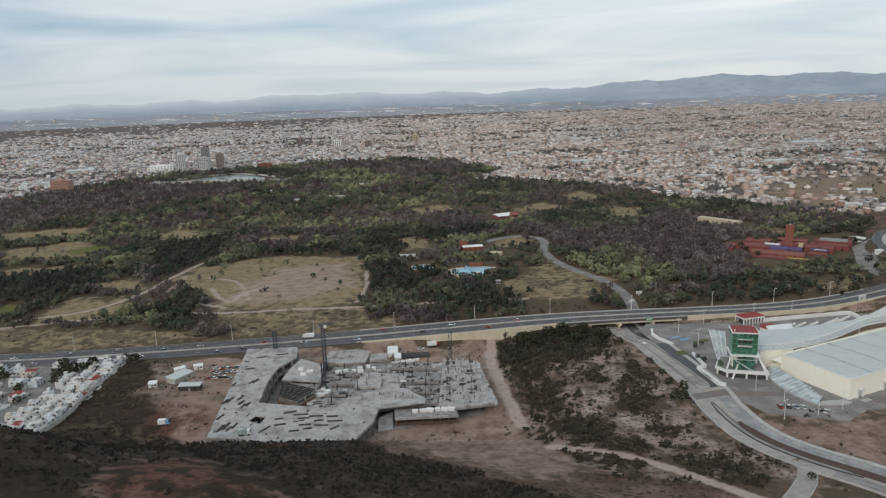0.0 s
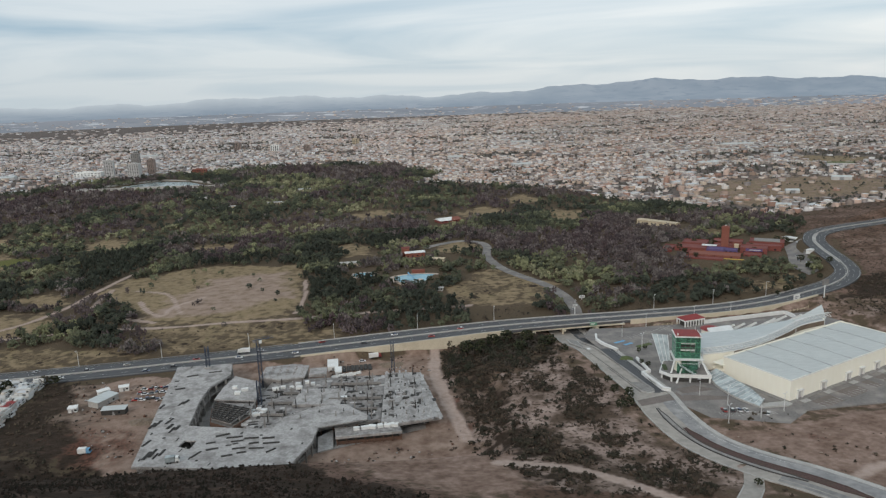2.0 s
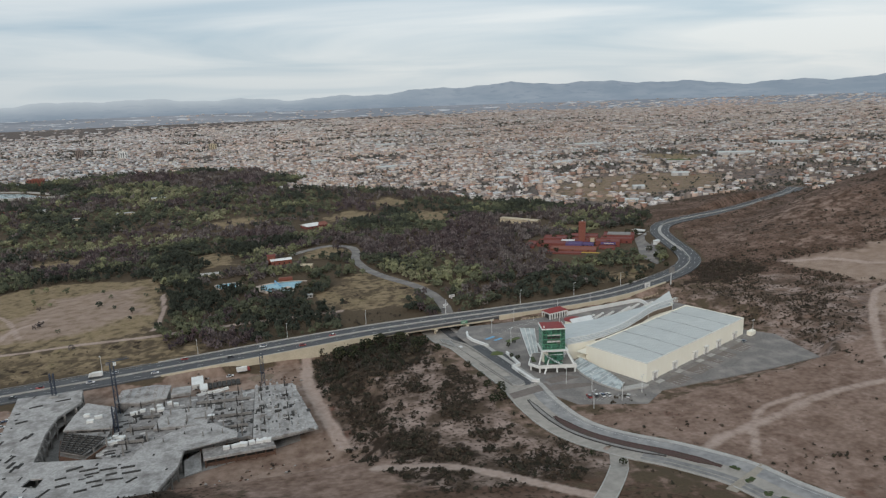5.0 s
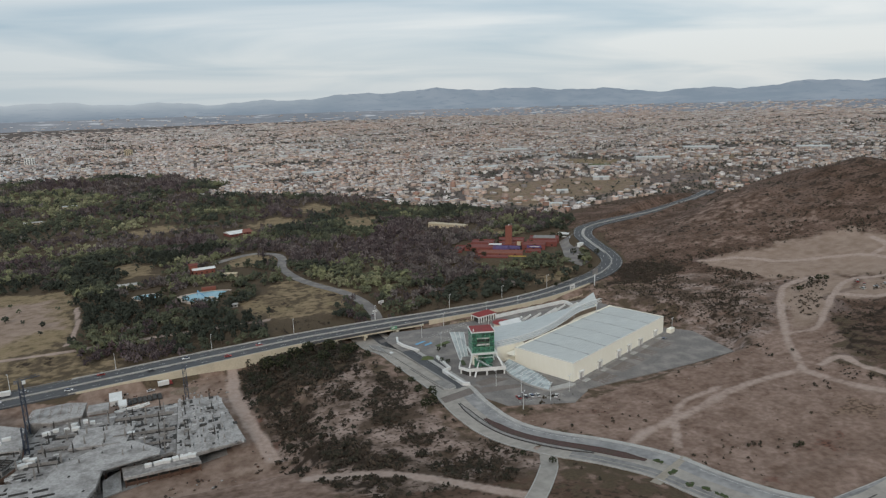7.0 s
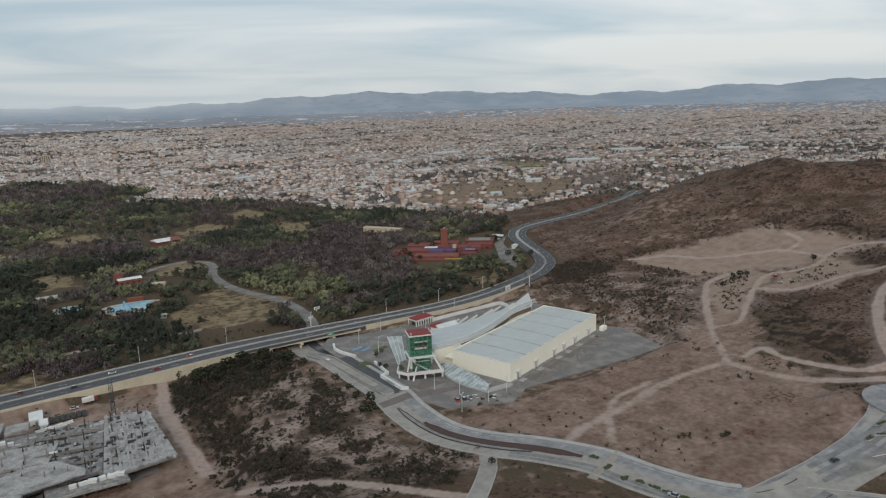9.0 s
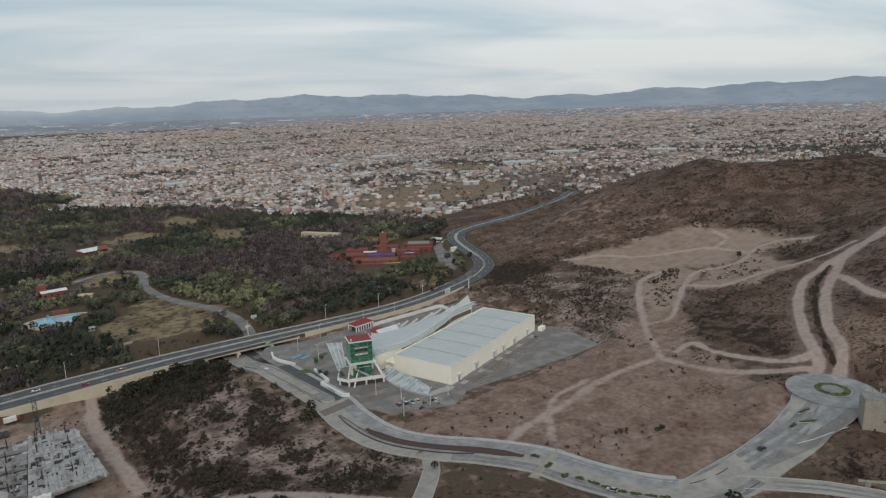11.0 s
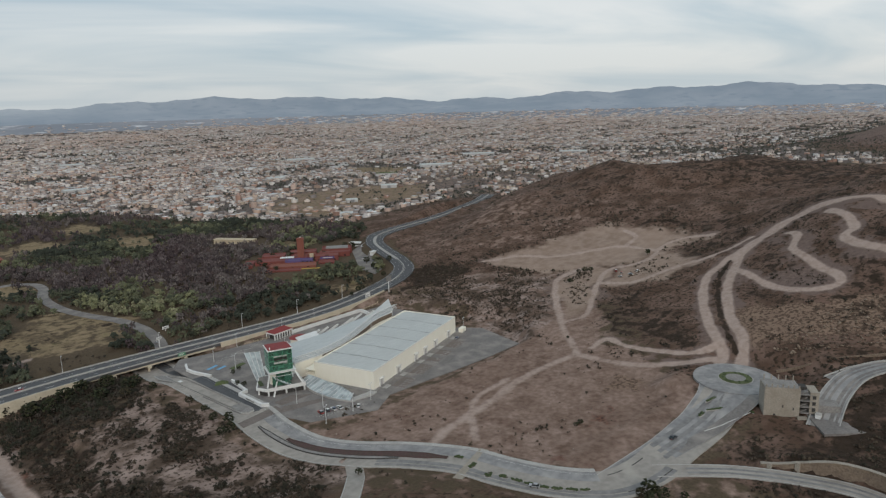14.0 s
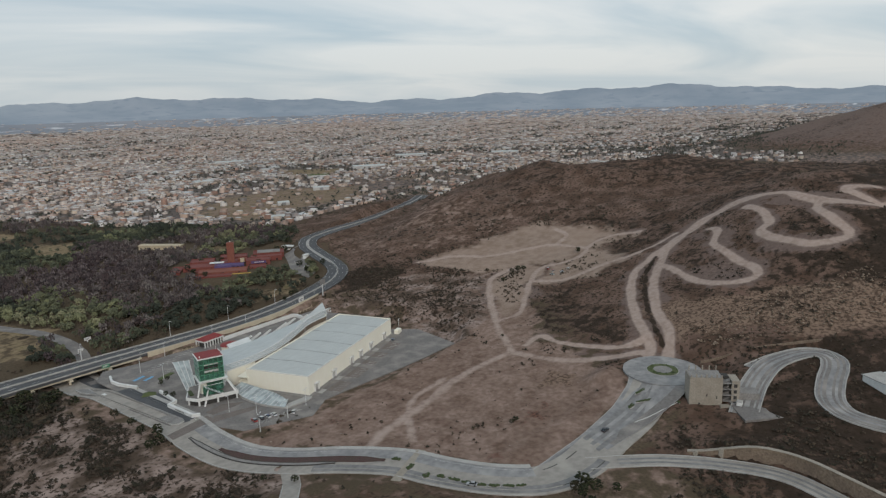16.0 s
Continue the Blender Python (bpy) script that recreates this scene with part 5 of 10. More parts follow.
def town():
    rng = np.random.RandomState(5)
    n = 640000
    r = np.sqrt(rng.uniform(700**2, 4400**2, n))
    az = np.radians(rng.uniform(-44, 82, n))
    x, y = np.sin(az) * r, np.cos(az) * r
    # streets: a grid that is turned from quarter to quarter
    qx, qy = np.floor(x / 520), np.floor(y / 430)
    turn = np.radians(18 * np.sin(qx * 12.9 + qy * 7.3) + 12)
    c, s = np.cos(turn), np.sin(turn)
    u, v = x * c + y * s, -x * s + y * c
    band = np.digitize(r, (1700, 2500, 3300))
    cell = np.array((7.0, 8.0, 10.0, 12.5))[band]
    iu, iv = np.round(u / cell), np.round(v / (cell * 1.3))
    key = (((qx + 40) * 80 + qy + 40) * 4 + band) * 4e6 + (iu + 1000) * 2000 + iv + 1000
    _, first = np.unique(key, return_index=True)
    x, y, r, az, c, s, cell, iu, iv, band = (q[first] for q in (x, y, r, az, c, s, cell, iu, iv, band))
    n = len(x)
    u, v = iu * cell + rng.uniform(-.5, .5, n), iv * cell * 1.3 + rng.uniform(-1.2, 1.2, n)
    keep = ((np.mod(iu, 11) > 0) | (rng.uniform(0, 1, n) < .6)) & ((np.mod(iv, 4) > 0) | (rng.uniform(0, 1, n) < .2))
    x, y = u * c - v * s, u * s + v * c
    keep &= ~inside(x, y, PARK) & (in_belts(x, y) < rng.uniform(.15, 1.4, n)) & (rng.uniform(0, 1, n) > .6 * smooth(.3, .6, wave(x * .4, y, 190, 55) + .7 * wave(x * .35, y, 60, 56)))
    for poly in TOWN_FIELDS:
        keep &= ~inside(x, y, poly) | (rng.uniform(0, 1, n) < .10 + .4 * (wave(x, y, 90, 59) > .2))
    z = height(x, y) + plain_lift(r)
    keep &= (z - plain_lift(r) - town_level(x, y, r) < np.where(x > 1200, 30, 14)) & (y > np.where(x > 1300, 420, 640))
    dense = np.clip(0.84 + 0.42 * wave(x, y, 480, 51) + .25 * wave(x, y, 130, 52), 0.12, 1)
    dense = dense * (1 - .74 * smooth(430, 640, x) * (1 - smooth(1050, 1350, y)) * (1 - .5 * smooth(1000, 1250, x))) * (1 - .75 * smooth(1250, 1700, x) * (1 - smooth(700, 1300, y)))
    edge = np.interp(np.degrees(az), *TOWN_EDGE)
    dense = dense * (1 - .95 * smooth(edge - 700, edge + 80, r))
    keep &= rng.uniform(0, 1, n) < dense
    d, _ = to_line(x, y, HIGHWAY)
    keep &= d > 24
    x, y, z, c, s, r, cell, band = (q[keep] for q in (x, y, z, c, s, r, cell, band))
    n = len(x)
    big = rng.uniform(0, 1, n) < 0.008
    hu = cell * rng.uniform(0.42, 0.56, n) * np.where(big, 2.8, 1)
    hv = cell * rng.uniform(0.42, 0.68, n) * np.where(big, 2.2, 1)
    h = np.where(rng.uniform(0, 1, n) < 0.66, rng.uniform(2.3, 3.2, n), rng.uniform(4.2, 5.6, n)) * np.where(rng.uniform(0, 1, n) < 0.004, 2.0, 1) * (1 - .30 * smooth(2200, 4000, r))
    walls = np.array([(0.66, 0.61, 0.57), (0.60, 0.53, 0.48), (0.52, 0.43, 0.36), (0.48, 0.37, 0.30), (0.42, 0.28, 0.225), (0.47, 0.445, 0.44),
                      (0.64, 0.56, 0.47), (0.34, 0.31, 0.30), (0.56, 0.45, 0.39), (0.80, 0.80, 0.80), (0.80, 0.79, 0.76), (0.25, 0.22, 0.20)])
    roofs = np.array([(0.45, 0.43, 0.42), (0.72, 0.72, 0.71), (0.34, 0.29, 0.26), (0.38, 0.25, 0.20), (0.27, 0.25, 0.245), (0.52, 0.48, 0.45), (0.40, 0.335, 0.29), (0.60, 0.57, 0.55)])
    wt = walls[rng.randint(0, len(walls), n)] * rng.uniform(0.6, 1.15, (n, 1))
    rt = roofs[rng.randint(0, len(roofs), n)] * rng.uniform(0.6, 1.15, (n, 1))
    # a far block stands for several homes side by side: its tone nears the mean, in place of haze
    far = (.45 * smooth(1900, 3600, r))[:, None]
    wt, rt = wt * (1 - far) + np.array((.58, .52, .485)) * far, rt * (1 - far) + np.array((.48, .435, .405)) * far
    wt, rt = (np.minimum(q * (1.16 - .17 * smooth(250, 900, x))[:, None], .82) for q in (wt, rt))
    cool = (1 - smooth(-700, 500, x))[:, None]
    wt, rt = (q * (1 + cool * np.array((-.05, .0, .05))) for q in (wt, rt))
    rt[big] = (0.58, 0.59, 0.60)
    wt[big] = (0.55, 0.54, 0.53)
    warm = (0.5 + 0.5 * wave(x, y, 900, 53))[:, None]
    wt = wt * (1 + warm * np.array((0.05, -0.04, -0.09)))
    corner = np.array([(-1, -1), (1, -1), (1, 1), (-1, 1)])
    cu, cv = corner[:, 0] * hu[:, None], corner[:, 1] * hv[:, None]
    px, py = x[:, None] + cu * c[:, None] - cv * s[:, None], y[:, None] + cu * s[:, None] + cv * c[:, None]
    lo, hi = np.repeat((z - 2.0)[:, None], 4, 1), np.repeat((z + h)[:, None], 4, 1)
    bottom, top = np.stack([px, py, lo], 2), np.stack([px, py, hi], 2)
    V = np.concatenate([bottom, top, top], 1)          # walls below, walls above, roof
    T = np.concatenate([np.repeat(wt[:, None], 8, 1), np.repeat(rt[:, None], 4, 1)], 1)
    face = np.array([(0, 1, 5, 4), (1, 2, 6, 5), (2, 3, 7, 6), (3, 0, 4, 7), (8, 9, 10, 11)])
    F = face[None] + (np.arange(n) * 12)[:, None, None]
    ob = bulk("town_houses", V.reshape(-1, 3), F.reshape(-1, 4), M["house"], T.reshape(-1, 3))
    tagged(ob, "flat-roofed white, cream and terracotta town houses reaching the horizon", "houses", kind="stuff")
    # roof-top rooms and water tanks on the nearer houses
    k = np.where((r < 1700) & (rng.uniform(0, 1, n) < 0.3))[0]
    ou, ov = rng.uniform(-0.5, 0.5, len(k)) * hu[k], rng.uniform(-0.5, 0.5, len(k)) * hv[k]
    mx, my = x[k] + ou * c[k] - ov * s[k], y[k] + ou * s[k] + ov * c[k]
    q = rng.uniform(0.8, 1.7, len(k))[:, None]
    px, py = mx[:, None] + corner[:, 0] * q, my[:, None] + corner[:, 1] * q
    zb, zt = np.repeat((z + h)[k][:, None], 4, 1), np.repeat(((z + h)[k] + rng.uniform(1.0, 2.2, len(k)))[:, None], 4, 1)
    V = np.concatenate([np.stack([px, py, zb], 2), np.stack([px, py, zt], 2)], 1)
    T = np.repeat((wt[k] * 0.9)[:, None], 8, 1)
    face = np.array([(0, 1, 5, 4), (1, 2, 6, 5), (2, 3, 7, 6), (3, 0, 4, 7), (4, 5, 6, 7)])
    F = face[None] + (np.arange(len(k)) * 8)[:, None, None]
    ob = bulk("roof_rooms", V.reshape(-1, 3), F.reshape(-1, 4), M["house"], T.reshape(-1, 3))
    tagged(ob, "small roof-top rooms and water tanks on the town houses", "roof rooms", kind="stuff")
    print("houses", n)
    # trees: along the streets, in long streaks and in dense belts
    n = 90000
    r = np.sqrt(rng.uniform(700**2, 3850**2, n))
    az = np.radians(rng.uniform(-44, 82, n))
    x, y = np.sin(az) * r, np.cos(az) * r
    chance = .08 + .9 * smooth(.24, .58, wave(x * .4, y, 190, 55) + .7 * wave(x * .35, y, 60, 56))
    chance = chance + .22 * smooth(430, 640, x) * (1 - smooth(1000, 1400, y)) + .5 * smooth(1300, 1700, x) * (1 - smooth(700, 1200, y))
    chance = np.maximum(chance, 1.1 * in_belts(x, y))
    edge = np.interp(np.degrees(az), *TOWN_EDGE)
    chance = chance * (1 - smooth(np.minimum(edge, 3800) - 900, np.minimum(edge, 3800) - 150, r))
    for poly in TOWN_FIELDS:
        chance = chance * (1 - .5 * inside(x, y, poly))
    keep = ~inside(x, y, PARK) & (height(x, y) - town_level(x, y, r) < np.where(x > 1300, 45, 13)) & (rng.uniform(0, 1, n) < chance) & (y > np.where(x > 1300, 380, 640))
    d, _ = to_line(x, y, HIGHWAY)
    keep &= d > 22
    xy, r = np.stack([x, y], 1)[keep], r[keep]
    shapes = [clump_shape(rng, 2, 0.5, 1.1, 0.8) for _ in range(4)]
    tone = np.array([(0.050, 0.056, 0.042), (0.065, 0.066, 0.048), (0.085, 0.076, 0.058)])[rng.randint(0, 3, len(xy))]
    scatter("street_trees", xy, rng.uniform(1.8, 3.6, len(xy)) * (1 + 0.25 * smooth(1500, 3500, r)), tone, shapes, "dark green trees along the town streets", "trees", 6)
    print("street trees", len(xy))


town()


# ---------------------------------------------------------------- the convention centre: its own axes, u along the hall, v across
CENTRE = pose(190.6, 293.5, 0, 0, 0, 24.4)
HU = lambda u, v, z=0.0: CENTRE @ Vector((u, v, z))


def flat_sheet(name, poly, z, material, label, category="pavement", thick=0.5):
    return single(name, Geo().prism(poly, z - thick, z), material, label, category, kind="structure")


flat_sheet("forecourt", [(120, 402), (126.5, 352), (134, 318), (140, 296), (146, 283), (178, 272), (192, 282), (205, 300), (215, 350), (300, 385), (318, 412),
                         (296, 425), (230, 415), (150, 412), (128, 415)], 0.12, M["lot"], "worn grey asphalt forecourt with parking bays")
flat_sheet("service_yard", [(191, 283), (212, 284.5), (240, 285.5), (268, 287.5), (300, 291.5), (304, 330), (290, 346), (196, 300)], 0.14, M["lot"], "grey asphalt service yard beside the hall")


def exhibition_hall():
    hall = thing("exhibition_hall", "large cream exhibition hall with pale grey metal roof", "hall", (190.6, 293.5, 0), 24.4)
    L, W, H, T = 104.0, 39.0, 11.0, 0.4
    for name, box in (("front_wall", (0, T, T, W - T)), ("back_wall", (L - T, L, T, W - T)), ("side_wall", (0, L, 0, T)), ("side_wall", (0, L, W - T, W))):
        part(name, Geo().box(*box, 0, H), M["cream"], hall)
    part("plinth", Geo().box(-3.0, L + 2, -2.2, W, -1.5, 0.35), M["raw"], hall, "raw cement plinth")
    bays = 6
    for k in range(bays):
        a, b = T + (L - 2 * T) * k / bays, T + (L - 2 * T) * (k + 1) / bays
        prof, n = [], 14          # ribbed sheet: flat pans between raised ribs, in one piece
        for j in range(n):
            x0, x1 = a + 0.35 + (b - a - 0.7) * j / n, a + 0.35 + (b - a - 0.7) * (j + 1) / n
            prof += [(x0, 0), (x1 - 0.24, 0), (x1 - 0.2, 0.13), (x1 - 0.04, 0.13)]
        rows = [[(x, y, z + e) for x, e in prof] for y, z in ((T, H - 0.75), (W / 2, H - 0.15), (W - T, H - 0.75))]
        m_ = len(prof)
        g = Geo().add(sum(rows, []), [(r * m_ + q, r * m_ + q + 1, (r + 1) * m_ + q + 1, (r + 1) * m_ + q) for r in (0, 1) for q in range(m_ - 1)])
        part("roof_panel", g, M["metal_roof"], hall)
        if k:
            part("gutter", Geo().box(a - 0.3, a + 0.3, T, W - T, H - 0.95, H - 0.45), M["grey_steel"], hall, "dark roof gutter")
    part("roof_deck", Geo().box(T, L - T, T, W - T, H - 1.4, H - 1.0), M["grey_steel"], hall)
    for k, u in enumerate((5.0, 24.0, 45.0, 57.0, 71.0, 90.0)):
        door = part("loading_door", Geo().box(u + 0.35, u + 3.85, -0.06, 0.02, 0.35, 4.4), M["pale_sheet"], hall, "pale grey roller door")
        part("door_frame", Geo().box(u, u + 0.35, -0.9, 0, 0.35, 4.9).box(u + 3.85, u + 4.2, -0.9, 0, 0.35, 4.9).box(u, u + 4.2, -1.3, 0, 4.4, 4.9), M["white"], door, "white projecting frame")
        part("dock", Geo().box(u - 0.5, u + 4.7, -5.0, -0.9, 0.14, 0.32), M["kerb"], hall, "pale cement loading apron")
    part("eaves_trim", Geo().box(-0.06, L + 0.06, -0.08, 0.0, H - 0.35, H + 0.06).box(-0.08, 0.0, 0, W, H - 0.35, H + 0.06), M["white"], hall)
    part("rear_hut", Geo().box(L + 0.5, L + 6, -5, -2, 0, 2.8), M["cream"], hall, "small cream annexe")
    return hall


def convention_wing():
    wing = thing("convention_wing", "curved convention wing with pale sheet roof and cream walls", "building", (190.6, 293.5, 0), 24.4)
    front = spline([(-4.0, 49.5), (14, 43.6), (37, 42.2), (60, 45.0), (80, 48.2), (100, 46.5)], 3.0)
    back = spline([(10, 82), (31, 72), (45, 67), (64, 63.4), (88, 58.8), (103, 57.5)], 3.0)
    n = 34
    f = np.stack([np.interp(np.linspace(0, len(front) - 1, n), np.arange(len(front)), front[:, k]) for k in (0, 1)], 1)
    b = np.stack([np.interp(np.linspace(0, len(back) - 1, n), np.arange(len(back)), back[:, k]) for k in (0, 1)], 1)
    rise = np.linspace(0, 1, n)
    zf, zb = 9.8 + 0.6 * np.sin(rise * 1.7), 8.6 + 1.2 * rise
    # roof in long sheets
    for k in range(5):
        s0, s1 = k / 5, (k + 1) / 5 - 0.006
        p0, p1 = f + (b - f) * s0, f + (b - f) * s1
        bow = lambda s: zf + (zb - zf) * s + 0.5 * math.sin(3.14 * s)
        g = Geo().strip(np.c_[p1, bow(s1)], np.c_[p0, bow(s0)])
        g.strip(np.c_[p0, bow(s0)], np.c_[p0, bow(s0) - 0.25])
        part("roof_sheet", g, M["metal_roof"], wing)
    part("ceiling_deck", Geo().strip(np.c_[b, zb - 0.4], np.c_[f, zf - 0.4]), M["grey_steel"], wing)
    part("front_wall", Geo().strip(np.c_[f, zf - 0.4], np.c_[f, 0 * zf - 0.5]), M["cream"], wing)
    part("clerestory", Geo().strip(np.c_[f[6:] + (0, -.12), zf[6:] - 0.5], np.c_[f[6:] + (0, -.12), 0 * zf[6:] + 7.0]), M["stone"], wing, "brown clerestory band")
    part("back_wall", Geo().strip(np.c_[b, 0 * zb - 0.5], np.c_[b, zb - 0.4]), M["cream"], wing)
    part("end_wall", Geo().prism([(-4.0, 49.5), (-3.6, 49.3), (10.4, 81.8), (10, 82)], -0.5, 9.4), M["cream"], wing)
    part("far_wall", Geo().prism([(100, 46.5), (103, 57.5), (102.6, 57.6), (99.6, 46.6)], -0.5, 11.0), M["cream"], wing)
    part("eaves_band", Geo().strip(np.c_[f + (0, -0.35), zf + 0.1], np.c_[f + (0, -0.35), zf - 0.5]).strip(np.c_[f, zf + 0.1], np.c_[f + (0, -0.35), zf + 0.1]), M["white"], wing)
    # passage between the wing and the hall
    part("link_roof", Geo().box(8, 100, 39.3, 43.0, 6.6, 7.0), M["raw"], wing, "brown-grey flat roof of the passage")
    part("link_wall", Geo().box(8, 8.4, 39.3, 43.0, 0, 3.2), M["cream"], wing)
    for z in (2.9, 6.0):
        part("walkway", Geo().box(-1.5, 8, 38.0, 44.5, z, z + 0.35), M["cream"], wing, "cream walkway slab")
    # arched lattice girder along the roof
    lean = np.linspace(0, 1, 33)
    arc = [(u, v - .2, 10.8 + .5 * math.sin(1.7 * t) + 1.1 * t ** 3) for t, u, v in zip(lean, *(np.interp(lean * (len(front) - 1), np.arange(len(front)), front[:, k]) for k in (0, 1)))]
    arc += [(arc[-1][0] + 2.5, arc[-1][1] - .3, arc[-1][2]), (arc[-1][0] + 5, arc[-1][1] - .9, arc[-1][2] - .7)]
    girder = thing("roof_girder", "white arched lattice girder over the convention wing roof", "girder", (190.6, 293.5, 0), 24.4)
    for dy, dz, nm in ((0, 0, "lower_chord"), (0, 2.3, "upper_chord"), (2.2, 1.2, "side_chord")):
        g = Geo().sweep([(p[0], p[1] + dy, p[2] + dz) for p in arc], 0.2)
        part(nm, g, M["steel"], girder)
    brace = Geo().tube((0, 0, 0), (0, 0, 1), 0.2, sides=4).mesh("brace", M["steel"])
    for p, q in zip(arc, arc[1:]):
        for b0, (dy0, dz0), b1, (dy1, dz1) in ((p, (0, 0), p, (0, 2.3)), (p, (0, 2.3), q, (0, 0)), (p, (0, 2.3), p, (2.2, 1.2)), (p, (2.2, 1.2), p, (0, 0))):
            a, c = Vector((b0[0], b0[1] + dy0, b0[2] + dz0)), Vector((b1[0], b1[1] + dy1, b1[2] + dz1))
            e = c - a
            piece_of(brace, "brace", girder, Matrix.Translation(a) @ e.to_track_quat("Z", "Y").to_matrix().to_4x4() @ Matrix.Diagonal((1, 1, e.length, 1)))
    for s in (0, 8, 16, 24, 32):
        p = arc[s]
        part("post", Geo().tube((p[0], p[1], 6.9 if s < 30 else 0), (p[0], p[1], p[2]), 0.22, sides=6), M["steel"], girder)
    # pointed sail at the far end
    tip, a, c = Vector((110, 55, 16.0)), Vector((82, 55.5, 10.6)), Vector((102, 46.5, 10.8))
    nrm = (a - tip).cross(c - tip).normalized() * 0.25
    part("pointed_sail", Geo().add([a, c, tip, a - nrm, c - nrm, tip - nrm], [(0, 1, 2), (5, 4, 3), (0, 3, 4, 1), (1, 4, 5, 2), (2, 5, 3, 0)]), M["metal_roof"], wing, "tall pointed sheet-metal sail")
    part("sail_mast", Geo().tube((109.4, 54.6, 0), (110, 55, 15.8), 0.3, 0.2), M["steel"], wing)
    # leaning white fins behind the roof
    for u, v in ((54, 84), (61, 82), (68, 79), (84, 77.5), (94, 77), (104, 73)):
        part("fin", Geo().prism([(u, v), (u + 0.6, v), (u + 0.6, v + 1.2), (u, v + 1.2)], 0, 0.4).add(
            [(u, v, 0), (u + 0.8, v, 0), (u + 0.8, v + 3.0, 0), (u, v + 3.0, 0), (u, v - 9.5, 7.6), (u + 0.8, v - 9.5, 7.6), (u + 0.8, v - 8.6, 8.4), (u, v - 8.6, 8.4)],
            [(0, 1, 5, 4), (2, 3, 7, 6), (4, 5, 6, 7), (0, 4, 7, 3), (1, 2, 6, 5)]), M["white"], wing, "white leaning fin")
    part("entrance_canopy", Geo().prism([(30, 72.5), (44, 66.5), (47, 70), (52, 76), (36, 80)], 7.4, 8.1), M["white"], wing, "flat white entrance canopy")
    for u, v in ((34, 76), (46, 73)):
        part("canopy_column", Geo().tube((u, v, 0), (u, v, 7.4), 0.5, sides=8), M["white"], wing)
    return wing


def glass_tower():
    base = CENTRE @ Vector((-16.2, 50.2, 0))
    tw = thing("glass_tower", "green glass tower with red roof on splayed white legs", "tower", base, -13.5)
    # own axes: x along the front edge, y back
    X, Y = 6.2, 5.4
    z0, z1 = 12.0, 23.4
    part("roof", Geo().prism([(-X - .5, -Y - .5), (X + .5, -Y - .5), (X + .5, Y + .5), (-X - .5, Y + .5)], z1, z1 + 0.5), M["white"], tw, "white roof edge")
    part("roof_tiles", Geo().prism([(-X, -Y), (X, -Y), (X, Y), (-X, Y)], z1 + 0.5, z1 + 0.75), M["red_roof"], tw, "dark red flat roof")
    part("roof_vent", Geo().tube((-X + 1, -Y + 1, z1 + .7), (-X + 1, -Y + 1, z1 + 1.9), 0.3), M["white"], tw)
    part("roof_mast", Geo().tube((X - 1, Y - 1, z1 + .7), (X - 1, Y - 1, z1 + 3.2), 0.12), M["white"], tw)
    for k, z in enumerate((12.0, 15.8, 19.6)):
        part("floor_slab", Geo().box(-X + .3, X - .3, -Y + .3, Y - .3, z, z + 0.5), M["white"], tw)
    part("lift_core", Geo().box(-2.6, 2.4, 0.5, 4.6, 0, z1), M["green_frame"], tw, "dark green core seen through the glass")
    part("upper_screen", Geo().box(-3.6, 3.8, -3.4, -2.9, 15.7, 18.2), M["dark"], tw)
    pane_x, pane_y = Geo().box(0, 2 * X / 5 - 0.14, -0.05, 0.05, 0, 2.7).mesh("pane", M["green_glass"]), Geo().box(-0.05, 0.05, 0, 2 * Y / 4 - 0.14, 0, 2.7).mesh("pane", M["green_glass"])
    rows = 4
    for r in range(rows):
        z = z0 + 0.1 + r * (z1 - z0) / rows
        for c in range(5):
            x = -X + 0.07 + c * 2 * X / 5
            if not (r in (1, 2) and c in (1, 2, 3)):
                piece_of(pane_x, "pane", tw, Matrix.Translation((x, -Y, z)))
            piece_of(pane_x, "pane", tw, Matrix.Translation((x, Y, z)))
        for c in range(4):
            y = -Y + 0.07 + c * 2 * Y / 4
            piece_of(pane_y, "pane", tw, Matrix.Translation((-X, y, z)))
            piece_of(pane_y, "pane", tw, Matrix.Translation((X, y, z)))
    for c in range(6):
        x = -X + c * 2 * X / 5
        for y in (-Y, Y):
            part("mullion", Geo().box(x - .07, x + .07, y - .09, y + .09, z0 - 0.2, z1), M["green_frame"], tw)
    for c in range(1, 4):
        y = -Y + c * 2 * Y / 4
        for x in (-X, X):
            part("mullion", Geo().box(x - .09, x + .09, y - .07, y + .07, z0 - 0.2, z1), M["green_frame"], tw)
    for r in range(rows + 1):
        z = z0 - 0.05 + r * (z1 - z0) / rows
        part("transom", Geo().box(-X - .15, X + .15, -Y - .15, -Y + .05, z - .1, z + .14).box(-X - .15, -X + .05, -Y, Y, z - .1, z + .14).box(X - .05, X + .15, -Y, Y, z - .1, z + .14), M["green_frame"], tw)
    part("soffit", Geo().prism([(-X - 1, -Y - 1.6), (X + 1.6, -Y - 1.6), (X + 1.2, Y + .6), (-X - 1, Y + .6)], 11.0, 11.8), M["white"], tw, "white slab below the glass")
    part("lower_glass", Geo().box(0.4, 5.4, -Y + .4, Y - .5, 5.2, 11.0), M["green_glass"], tw, "green glazed lower storey")
    part("round_core", Geo().tube((-4.4, -2.6, 4), (-4.4, -2.6, 11.0), 1.9, sides=16), M["cream"], tw, "round cream stair core")
    deck = [(-14.0, -4.5), (-9.0, -10.0), (11.6, -10.6), (11.4, 7.0), (-9.5, 11.5)]
    part("deck", Geo().prism(deck, 2.8, 4.3), M["white"], tw, "white deck on columns")
